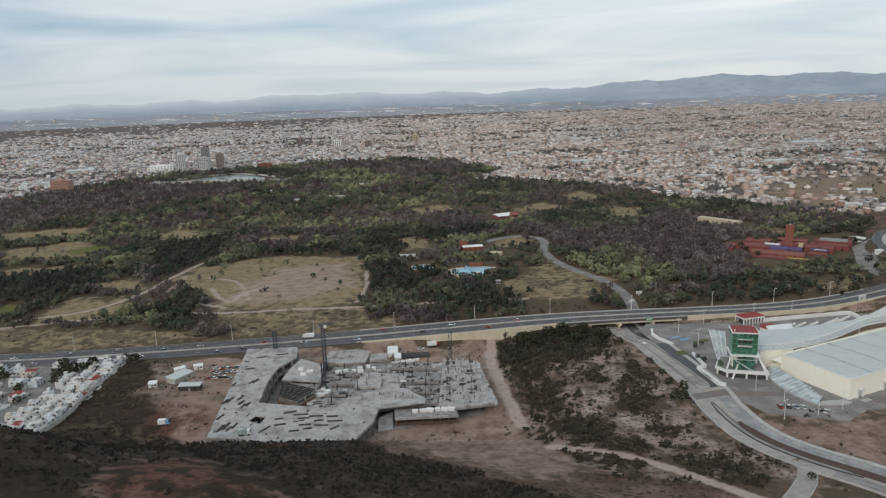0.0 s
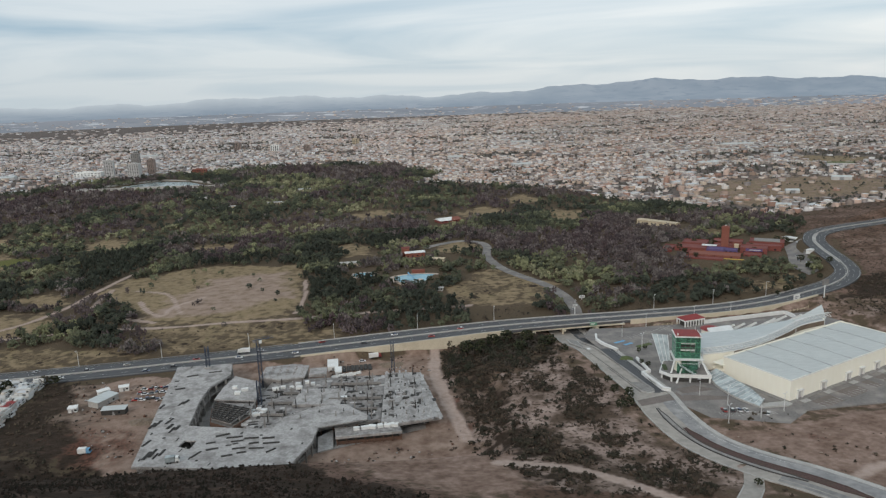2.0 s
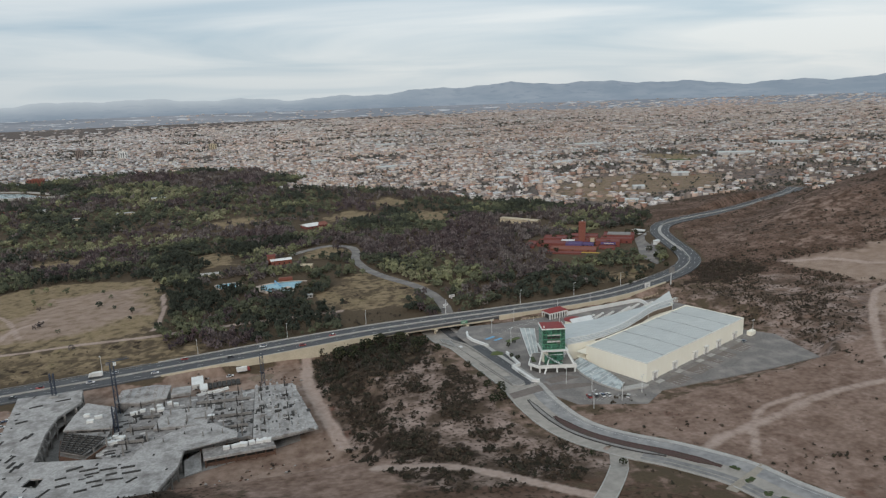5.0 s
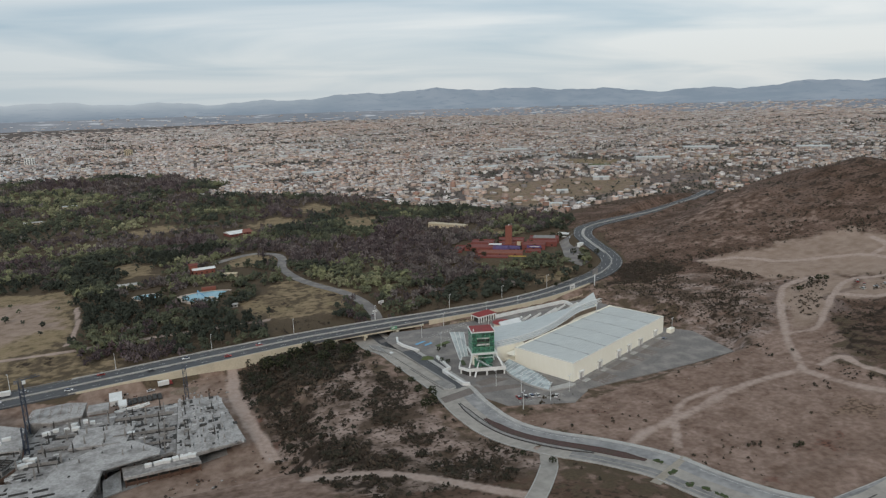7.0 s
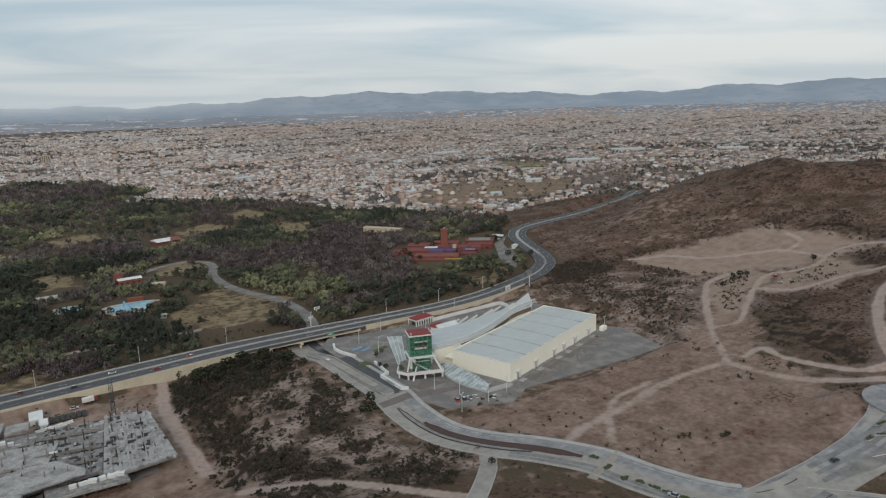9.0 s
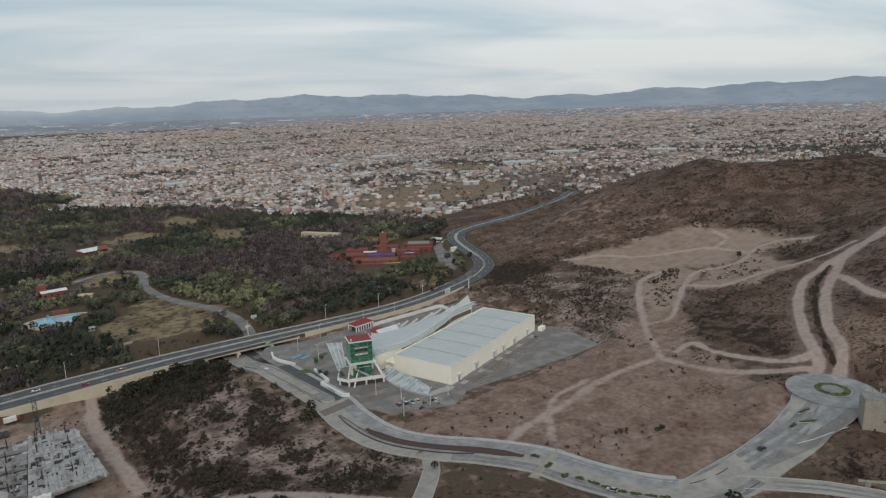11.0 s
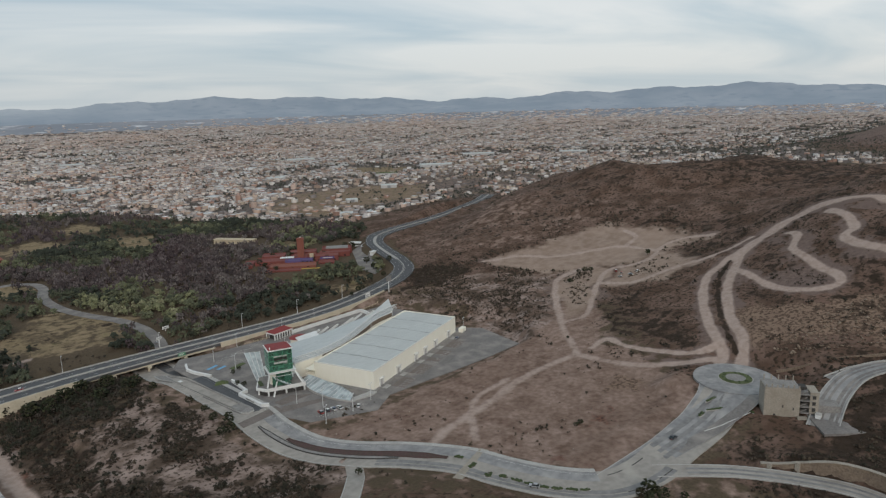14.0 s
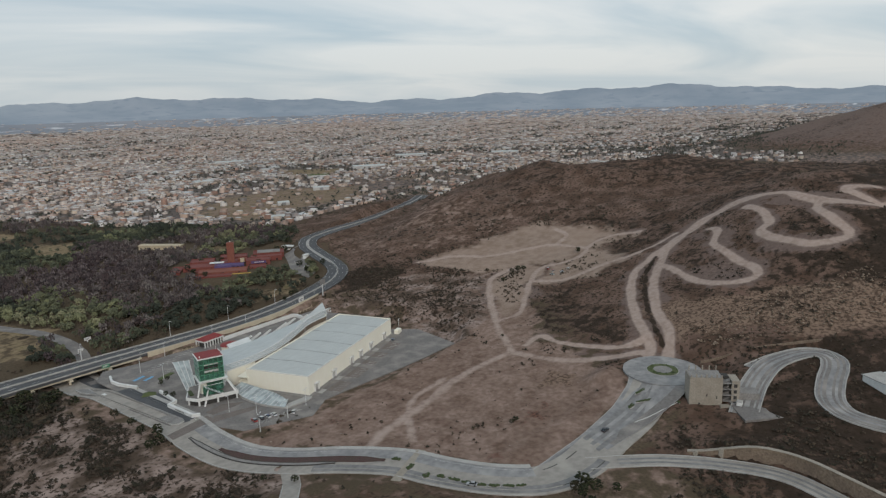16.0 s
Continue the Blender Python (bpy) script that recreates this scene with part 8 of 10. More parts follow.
def block_building():
    b = thing("block_building", "unfinished five-storey tan block building with bare upper pillars", "building", (289.5, 123.0, 12.2), -52)
    # own axes: x along the long blind wall, y back up the slope
    H, n = 15.5, 5
    part("blind_wall", Geo().box(-7.2, 7.2, -0.3, 0, -2, H - 1.5), M["block"], b, "tan block wall")
    part("end_wall", Geo().box(-7.2, -6.9, 0, 9, -2, H - 1.5), M["block"], b, "tan block wall")
    part("back_wall", Geo().box(-7.2, 7.2, 9, 9.3, -2, H - 2.5), M["block"], b)
    for k in range(n + 1):
        part("floor_slab", Geo().box(-6.9, 12.5 if k < n else 7.0, 0, 9, k * 2.8 - .1, k * 2.8 + .2), M["raw"], b)
    for k in range(7):
        x = -6.8 + k * 2.2
        part("pillar", Geo().box(x, x + .45, -0.36, .1, -1, H - .2 + .5 * (k % 2)), M["block"], b)
    for k in range(n):
        part("stair_flight", Geo().add([(7.4, 1, k * 2.8 + .2), (10.6, 1, k * 2.8 + 1.6), (10.6, 3, k * 2.8 + 1.6), (7.4, 3, k * 2.8 + .2), (7.4, 1, k * 2.8 - .1), (10.6, 1, k * 2.8 + 1.3), (10.6, 3, k * 2.8 + 1.3), (7.4, 3, k * 2.8 - .1)],
                                       [(0, 1, 2, 3), (7, 6, 5, 4), (0, 4, 5, 1), (2, 6, 7, 3)]), M["raw"], b)
    # dark box fills the stairwell in place of its shade
    part("stair_shade", Geo().box(7.3, 11, 5, 8.8, -1, H - 2.6), M["dark"], b)
    part("side_tower", Geo().box(11.2, 14.8, 0.2, 8.5, -2, H - 3), M["block"], b, "tan block tower")
    for k in range(4):
        part("window", Geo().box(15, 15.0 + .02, 2.5, 4.5, 1 + k * 2.8, 2.6 + k * 2.8).box(14.79, 14.84, 2.5, 4.5, 1 + k * 2.8, 2.6 + k * 2.8), M["dark"], b)
        part("window", Geo().box(12.2, 13.6, 0.14, 0.2, 1 + k * 2.8, 2.6 + k * 2.8), M["dark"], b)
    part("annexe", Geo().box(15, 24, 2, 9, -2, 6.0), M["raw"], b, "low rough cement annexe")
    for k in range(5):
        part("rooftop_pillar", Geo().box(-6 + 3 * k, -5.6 + 3 * k, 8.5, 8.9, H - 2.5, H + 1), M["block"], b)
    part("front_yard", Geo().box(6, 14.8, -3.5, -.36, -2, 1.6), M["block"], b, "low block wall")
    part("doorway", Geo().box(-3.2, -2.3, -.36, -.3, 0, 2), M["dark"], b)
    for x, z in ((0.2, 5), (4.5, 4)):
        part("vent", Geo().box(x, x + .5, -.36, -.3, z, z + 1.2), M["dark"], b)
    y = thing("paved_yard", "small grey cement yard on the slope", "yard", (298, 105, 14.2), -52, kind="structure")
    part("slab", Geo().prism([(-7, -13), (10, -9), (12, 9), (2, 15), (-9, 6)], -3, 0.0), M["lot"], y)
    t = thing("water_tank", "white water tank beside the block building", "tank", (297, 110.5, 13.6), 10)
    part("body", Geo().box(-1.3, 1.3, -1.1, 1.1, 0, 2.4), M["white"], t)
    part("lid", Geo().box(-1.4, 1.4, -1.2, 1.2, 2.4, 2.55), M["kerb"], t)
    h = thing("white_house", "white single-storey house with a flat roof beside the road", "house", (341, 64, float(ground_at(341, 64)[0]) - .3), 60)
    part("body", Geo().box(-8, 8, -5, 5, -2, 3.2), M["white"], h)
    part("roof", Geo().box(-8.4, 8.4, -5.4, 5.4, 3.2, 3.5), M["kerb"], h)
    part("porch", Geo().box(-8, 8, -8, -5, 2.7, 3.0), M["white"], h)
    for k in range(4):
        part("porch_post", Geo().box(-7.6 + 5 * k, -7.3 + 5 * k, -7.8, -7.5, -2, 2.7), M["white"], h)
    part("window", Geo().box(-6, -3, -5.04, -5, .8, 2.2).box(2, 5, -5.04, -5, .8, 2.2), M["dark_glass"], h)
    # bare garden wall up the slope
    g = with_height(spline([(330, 144), (344, 126), (357, 109), (366, 98)], 3.0))
    wl = thing("slope_wall", "thin brown stone wall running up the slope", "wall", kind="structure")
    along("wall_run", g, 0, .15, -.8, .7, M["stone"], wl)


block_building()


# ---------------------------------------------------------------- the red museum, the park and single tall buildings
def level(x, y):
    return float(ground_at(x, y)[0])


def block(owner, name, box, material, label=""):
    """A walled block with a parapet rim: x0, x1, y0, y1, height."""
    x0, x1, y0, y1, h = box
    t = 0.4
    g = Geo().box(x0, x1, y0, y1, -1.5, h - 0.7)
    g.box(x0, x1, y0, y0 + t, h - .7, h).box(x0, x1, y1 - t, y1, h - .7, h).box(x0, x0 + t, y0 + t, y1 - t, h - .7, h).box(x1 - t, x1, y0 + t, y1 - t, h - .7, h)
    return part(name, g, M[material], owner, label)


def red_museum():
    z = 8.5
    m = thing("red_museum", "sprawling terracotta red museum with a square tower and violet halls", "museum", (295, 578, z), -32)
    m.scale = (.9, .9, .78)
    # own axes: x to the right along the front, y away
    for name, box, mat_, lab in (
        ("front_terrace", (-24, 22, -33, -16, 2.6), "orange", "long low orange terrace wall"),
        ("west_hall", (-40, -8, -14, 6, 4.6), "brick_red", ""), ("west_wing", (-36, -12, 8, 26, 5.4), "brick_red", ""),
        ("entrance_hall", (-10, 6, -16, -4, 5.0), "purple", "violet entrance hall"), ("link_hall", (6, 18, -12, -2, 4.2), "purple", "violet hall"),
        ("middle_hall", (-6, 14, 0, 18, 5.0), "brick_red", ""), ("back_hall", (-8, 20, 22, 38, 5.6), "brick_red", ""),
        ("east_hall", (20, 44, -6, 10, 6.4), "brick_red", ""), ("east_wing", (24, 56, 12, 24, 6.0), "brick_red", ""),
        ("far_hall", (26, 58, 28, 46, 6.4), "brick_red", ""), ("orange_hall", (12, 20, 6, 14, 6.6), "orange", "orange upper room"),
        ("low_court", (-30, -10, -24, -14, 1.8), "brick_red", ""), ("lower_terrace", (-34, 8, -46, -35, 1.6), "brick_red", "low terracotta terrace"),
        ("side_terrace", (-52, -42, -20, 8, 1.8), "brick_red", "low terracotta terrace"), ("east_court", (24, 40, -20, -8, 2.2), "brick_red", "")):
        h = block(m, name, box, mat_, lab)
        for k in range(3):
            x = box[0] + (box[1] - box[0]) * (k + .5) / 3
            part("window", Geo().box(x - 1, x + 1, box[2] - .06, box[2] + .02, .8, min(2.4, box[4] - .9)), M["dark_glass"], h)
    part("tower", Geo().box(1.5, 8.5, 4, 11, -1, 26.5).box(1.2, 8.8, 3.7, 11.3, 25.6, 26.4).box(3, 7, 5.5, 9.5, 26.5, 27.3), M["orange"], m, "tall square orange-red tower")
    part("tower_beacon", Geo().tube((5, 7.5, 27.3), (5, 7.5, 28.6), .5, .3), M["white"], m)
    part("white_roof", Geo().box(-16, -2, -2, 5, 4.8, 5.1), M["white"], m, "flat pale roof panel")
    part("violet_panel", Geo().box(25, 40, -6.5, -6, 2.6, 5.6), M["purple"], m, "violet wall panel")
    part("panel_lettering", Geo().box(28, 38, -6.62, -6.5, 3.8, 4.5), M["white"], m, "white bar of unreadable writing")
    part("grey_roof", Geo().box(30, 54, 30, 44, 6.0, 6.9), M["raw"], m, "brownish flat roof")
    part("cream_room", Geo().box(14, 18, 2, 6, 3, 7.5), M["sand_wall"], m, "cream upper room")
    part("yellow_kerb", Geo().box(-8, 26, -38, -36.8, -1, .6), M["yellow"], m, "yellow low wall")
    flat = [(356, 577), (368, 571), (352, 540), (334, 492), (322, 486), (322, 512), (340, 545)]
    g = Geo()
    c = Vector((345, 530))
    poly = [Vector(p) for p in flat][::-1]
    zz = [level(p.x, p.y) + .3 for p in poly]
    g.add([(p.x, p.y, q) for p, q in zip(poly, zz)] + [(c.x, c.y, level(c.x, c.y) + .3)], [(i, (i + 1) % 7, 7) for i in range(7)])
    single("museum_car_park", g, M["lot"], "grey asphalt car park beside the red museum", "car park", kind="structure")
    k = thing("gate_lodge", "long white flat-roofed gate lodge by the road", "building", (374, 594, level(374, 594)), -60)
    part("body", Geo().box(-7, 7, -2.5, 2.5, -1, 3), M["white"], k)
    part("roof", Geo().box(-8, 8, -3.5, 3.5, 3, 3.5), M["white"], k)
    part("window", Geo().box(-5, 5, -2.54, -2.48, 1, 2.2), M["dark_glass"], k)
    w = thing("white_kiosk", "small white kiosk beside the highway bend", "kiosk", (352, 533, level(352, 533)), 20)
    part("body", Geo().box(-3, 3, -1.5, 1.5, -1, 2.6), M["white"], w)
    part("roof", Geo().box(-3.4, 3.4, -1.9, 1.9, 2.6, 2.9), M["white"], w)


def water_park():
    z1, z2 = level(-24, 620), level(22, 590)
    for name, cx, cy, z, rx, ry, sq, lab in (("round_pool", -24, 621, z1, 10, 10, 0, "small turquoise bathing pool among trees"), ("wave_pool", 24, 590, z2, 20, 18, 1, "large turquoise bathing pool with a tan deck")):
        p = thing(name, lab, "pool", (cx, cy, z + .4))
        ring = [(rx * math.cos(a) * (1 + .12 * math.sin(3 * a)), ry * math.sin(a) * (1 + .1 * math.cos(2 * a))) for a in np.linspace(0, 6.2832, 28, endpoint=False)]
        part("water", Geo().prism(ring, -.6, 0), M["pool"], p)
        part("shallow_end", Geo().prism([(x * .5 - rx * .1, y * .35 - ry * .5) for x, y in ring], -.3, .03), M["lake"], p, "pale shallow end")
        big = [(x * 1.22, y * 1.16) for x, y in ring]
        g = Geo().strip([(x, y, .12) for x, y in ring + ring[:1]], [(x, y, .12) for x, y in big + big[:1]])
        g.strip([(x, y, .12) for x, y in big + big[:1]], [(x, y, -1.5) for x, y in big + big[:1]])
        part("deck", g, M["pool_floor"], p, "tan paved deck")
        if sq:
            part("slide", Geo().tube((-8, 8, 0), (-8, 8, 4), .3).tube((-8, 8, 4), (-3, 2, .2), .5), M["blue"], p, "blue water slide")
            part("island", Geo().tube((2, -4, -.2), (2, -4, .4), 2.6, sides=12), M["pool_floor"], p)
            part("changing_block", Geo().box(-4, 8, 22, 24.5, -.5, 2.6), M["orange"], p, "low orange changing rooms")

    def lodge(name, x, y, lx, ly, h, turn, wall, roof, lab, slope=1.2):
        b = thing(name, lab, "building", (x, y, level(x, y)), turn)
        part("wall", Geo().box(-lx, lx, -ly, ly, -1.5, h), M[wall], b)
        part("roof", Geo().add([(-lx - .6, -ly - .6, h), (lx + .6, -ly - .6, h), (lx + .6, ly + .6, h), (-lx - .6, ly + .6, h), (-lx - .6, 0, h + slope), (lx + .6, 0, h + slope)],
                               [(0, 1, 5, 4), (2, 3, 4, 5), (1, 2, 5), (3, 0, 4), (3, 2, 1, 0)]), M[roof], b)
        n = max(2, int(lx / 2.5))
        for k in range(n):
            u = -lx + 2 * lx * (k + .5) / n
            part("window", Geo().box(u - .7, u + .7, -ly - .05, -ly + .02, .9, 2.2), M["dark_glass"], b)
        return b

    lodge("bath_house", 26, 690, 10, 5, 4.5, 8, "orange", "white", "pink bath house with a white roof among trees")
    lodge("pink_tower_house", 17, 693, 3.5, 3.5, 9, 8, "orange", "brick_red", "small pink tower house")
    hall = lodge("sports_hall", 80, 893, 15, 10, 3.0, 20, "brick_red", "white", "park hall with a white and orange-red roof", 2.6)
    part("red_roof_panel", Geo().add([(0, -10.6, 3.05), (15.6, -10.6, 3.05), (15.6, 0, 5.65), (6, 0, 5.65)], [(0, 1, 2, 3)]), M["orange"], hall, "orange-red roof half")
    lodge("long_pavilion", 305, 742, 24, 5, 4.5, -52, "sand_wall", "sand_wall", "long sand-coloured pavilion in the woods", 0.5)
    lodge("park_shed", -40, 668, 9, 4, 3.5, 3, "sand_wall", "kerb", "park shed with a white roof")
    lodge("park_shed", 48, 655, 6, 3, 3.2, -20, "sand_wall", "sand_wall", "small tan park shed")
    lodge("park_hut", 40, 545, 3, 2, 2.6, 0, "kerb", "kerb", "small white hut beside the bathing pools", .5)
    lodge("park_stable", -190, 1180, 15, 5, 3.0, 5, "sand_wall", "kerb", "long white-roofed park stable")
    lodge("park_stable", -120, 1190, 9, 4, 3.0, 0, "sand_wall", "kerb", "long white-roofed park stable")
    lodge("park_stable", -255, 1165, 7, 4, 3.0, 6, "sand_wall", "kerb", "small white-roofed park stable among trees")
    lodge("park_barn", -150, 1330, 16, 6, 3.2, 3, "sand_wall", "metal_roof", "long grey-roofed barn in the park")
    lodge("red_stand", -385, 1300, 18, 5, 3.5, 4, "brick_red", "brick_red", "long red-roofed stand in the park")
    lodge("white_stand", -335, 1290, 6, 5, 3.5, 4, "kerb", "kerb", "white building in the park")


def reservoir():
    z = level(-480, 1520) + 2.5
    poly = [(-640, 1442), (-510, 1470), (-352, 1456), (-340, 1470), (-424, 1560), (-499, 1596), (-560, 1540)]
    r = thing("reservoir", "pale water reservoir behind a long light embankment wall", "reservoir", (0, 0, z), kind="structure")
    part("water", Geo().prism([(-560, 1478), (-500, 1482), (-372, 1468), (-430, 1548), (-498, 1580), (-540, 1530)], -8, 0), M["lake"], r)
    part("embankment", edge_band([(-650, 1452), (-560, 1472), (-480, 1470), (-350, 1452), (-330, 1468), (-424, 1566), (-499, 1604), (-570, 1550)], -10, 1.6, 1.6), M["kerb"], r, "long pale embankment wall")


def flats(name, x, y, lx, ly, h, turn, material, label, floors, bays=6):
    b = thing(name, label, "apartment block", (x, y, level(x, y)), turn)
    part("body", Geo().box(-lx, lx, -ly, ly, -3, h).box(-lx * .4, lx * .3, -ly * .5, ly * .5, h, h + 3), M[material], b)
    part("parapet", Geo().box(-lx - .2, lx + .2, -ly - .2, -ly + .3, h, h + .9).box(-lx - .2, lx + .2, ly - .3, ly + .2, h, h + .9), M[material], b)
    pane = Geo().box(-.8, .8, -.08, .02, 0, 1.5).mesh("window", M["dark_glass"])
    for f in range(floors):
        for k in range(bays):
            u = -lx + 2 * lx * (k + .5) / bays
            piece_of(pane, "window", b, Matrix.Translation((u, -ly, h * (f + .3) / floors)) @ Matrix.Diagonal((lx / bays / 1.6, 1, 1, 1)))
    for k in range(1, bays):
        u = -lx + 2 * lx * k / bays
        part("pier", Geo().box(u - .3, u + .3, -ly - .35, -ly, -2, h), M[material], b)
    return b


red_museum()
water_park()
reservoir()
flats("orange_flats", -779, 1385, 21, 8, 24, -14, "salmon", "broad salmon-orange apartment block beyond the park", 8, 8)
flats("tall_flats", -642, 1676, 10, 9, 40, 8, "pale_sheet", "tall beige apartment tower beyond the park", 12, 4)
flats("tall_flats", -612, 1770, 9, 9, 46, 5, "raw", "tall grey apartment tower beyond the park", 13, 4)
flats("tall_flats", -577, 1652, 13, 10, 34, -4, "pale_sheet", "tall beige apartment tower with a brown side", 10, 5)
flats("office_block", -560, 1720, 8, 8, 36, 0, "dull_brown", "tall brown office block beyond the park", 12, 4)
flats("orange_office", -439, 1684, 16, 10, 12, 4, "orange", "low orange office block beyond the park", 4, 6)
flats("white_office", -700, 1700, 30, 14, 12, 6, "white", "broad white office block in the town", 3, 8)
flats("white_flats", -330, 2150, 12, 9, 20, 3, "white", "white apartment tower in the town", 9, 4)
flats("white_flats", -90, 2300, 11, 9, 18, -4, "sand_wall", "cream apartment tower in the town", 8, 4)
flats("brown_flats", -230, 2120, 9, 9, 20, 2, "dull_brown", "brown apartment tower in the town", 8, 4)
flats("brown_flats", -460, 2250, 10, 9, 22, 0, "dull_brown", "brown apartment tower in the town", 9, 4)


def sheds_in_town():
    """Large low warehouses in the nearer town."""
    for x, y, lx, ly, h, turn, mat_ in ((470, 770, 14, 7, 6, -35, "white"), (560, 900, 14, 8, 6, -20, "white"), (700, 1000, 22, 10, 7, -30, "white"), (820, 1180, 34, 12, 8, -25, "lawn"), (1010, 1250, 60, 22, 9, -30, "white"),
                                       (640, 1320, 30, 16, 7, -10, "metal_roof"), (300, 1500, 34, 18, 8, 5, "white"), (900, 1700, 60, 20, 9, -15, "white"), (1300, 1420, 70, 24, 9, -35, "white"), (180, 1750, 30, 16, 8, 0, "metal_roof"),
                                       (1500, 1250, 60, 26, 9, -45, "white"), (-700, 2100, 60, 22, 9, 10, "white"), (-900, 1700, 50, 30, 8, 15, "metal_roof"), (-850, 1500, 46, 22, 8, 15, "white"), (420, 2100, 50, 24, 9, 0, "white")):
        lx, ly, h = .62 * lx, .62 * ly, .7 * h
        b = thing("warehouse", "large low warehouse with a pale roof in the town", "warehouse", (x, y, float(height(x, y))), turn, "warehouses in the town")
        part("wall", Geo().box(-lx, lx, -ly, ly, -2, h), M["pale_sheet"], b)
        part("roof", Geo().add([(-lx, -ly, h), (lx, -ly, h), (lx, ly, h), (-lx, ly, h), (-lx, 0, h + 2), (lx, 0, h + 2)], [(0, 1, 5, 4), (2, 3, 4, 5), (1, 2, 5), (3, 0, 4)]), M["metal_roof" if mat_ != "lawn" else "lawn"], b)
        part("door", Geo().box(-3, 3, -ly - .1, -ly, 0, 4.5), M["grey_steel"], b)


sheds_in_town()


# ---------------------------------------------------------------- white homes beside the hill
def home(seed):
    """A flat-roofed home of two or three white blocks, with parapets, yard, carport and roof clutter."""
    r = np.random.RandomState(seed)
    b = thing("white_home", "white two-storey home with a flat parapet roof", "house", group="white homes beside the hill")
    lx, ly, h = r.uniform(3.0, 4.2), r.uniform(3.4, 4.8), r.uniform(5.2, 6.4)
    low = r.uniform(2.7, 3.3)
    blocks = [(-lx, lx * r.uniform(.1, .6), -ly * r.uniform(.4, .8), ly, h), (-lx * .4, lx, -ly, ly * r.uniform(.1, .6), h * r.uniform(.8, .98) if seed % 2 else low)]
    if seed % 3:
        blocks.append((-lx, -lx * .35, -ly * .95, ly * .2, low))
    for x0, x1, y0, y1, z in blocks:
        part("body", Geo().box(x0, x1, y0, y1, -1.5, z), M["home"], b)
        part("roof", Geo().box(x0 + .2, x1 - .2, y0 + .2, y1 - .2, z, z + .06), M["home"] if r.uniform() < .65 else M["kerb"], b)
        t, q = .2, z + r.uniform(.4, .9)
        part("parapet", Geo().box(x0, x1, y0, y0 + t, z, q).box(x0, x1, y1 - t, y1, z, q).box(x0, x0 + t, y0 + t, y1 - t, z, q).box(x1 - t, x1, y0 + t, y1 - t, z, q), M["home"], b)
        for zz in (1.0, 3.8):
            if zz + 1.2 > z:
                continue
            for u in (.25, .7):
                c = x0 + (x1 - x0) * u
                w = part("window", Geo().box(c - .65, c + .65, y0 - .04, y0 + .02, zz, zz + 1.3), M["dark_glass"], b)
                part("sill", Geo().box(c - .8, c + .8, y0 - .14, y0 - .04, zz - .1, zz), M["kerb"], w)
                c = y0 + (y1 - y0) * u
                part("window", Geo().box(x1 - .02, x1 + .05, c - .6, c + .6, zz, zz + 1.2), M["dark_glass"], b)
                part("window", Geo().box(x0 - .05, x0 + .02, c - .6, c + .6, zz, zz + 1.2), M["dark_glass"], b)
    x0, x1, y0, y1, z = blocks[0]
    part("upper_room", Geo().box(x0 + .6, x0 + 2.4, y1 - 2.6, y1 - .4, z, z + 2.3), M["home"], b)
    part("roof_tank", Geo().tube((x1 - .9, y1 - .9, z), (x1 - .9, y1 - .9, z + 1.3), .55, sides=8), M["dark"], b, "black roof tank")
    part("door", Geo().box(-.5, .5, -ly - .06, -ly + .02, 0, 2.1), M["grey_steel"], b)
    if seed % 2:
        part("carport", Geo().box(-lx, -lx * .3, -ly - 2.2, -ly, 2.4, 2.6), M["grey_steel"], b)
    part("yard_wall", Geo().box(lx + .2, lx + .4, -ly - 2, ly, -1.5, 2.0).box(-lx, lx + .4, -ly - 2.2, -ly - 2, -1.5, 1.8), M["home"], b)
    if seed == 5:
        x0, x1, y0, y1, z = blocks[1]
        part("tile_roof", Geo().add([(x0 - .3, y0 - .3, z + .9), (x1 + .3, y0 - .3, z + .9), (x1 + .3, y1 + .3, z + .9), (x0 - .3, y1 + .3, z + .9), ((x0 + x1) / 2, y0 + .6, z + 1.9), ((x0 + x1) / 2, y1 - .6, z + 1.9)],
                                    [(0, 1, 4), (1, 2, 5, 4), (2, 3, 5), (3, 0, 4, 5), (3, 2, 1, 0)]), M["red_roof"], b, "red tiled hip roof")
    return b


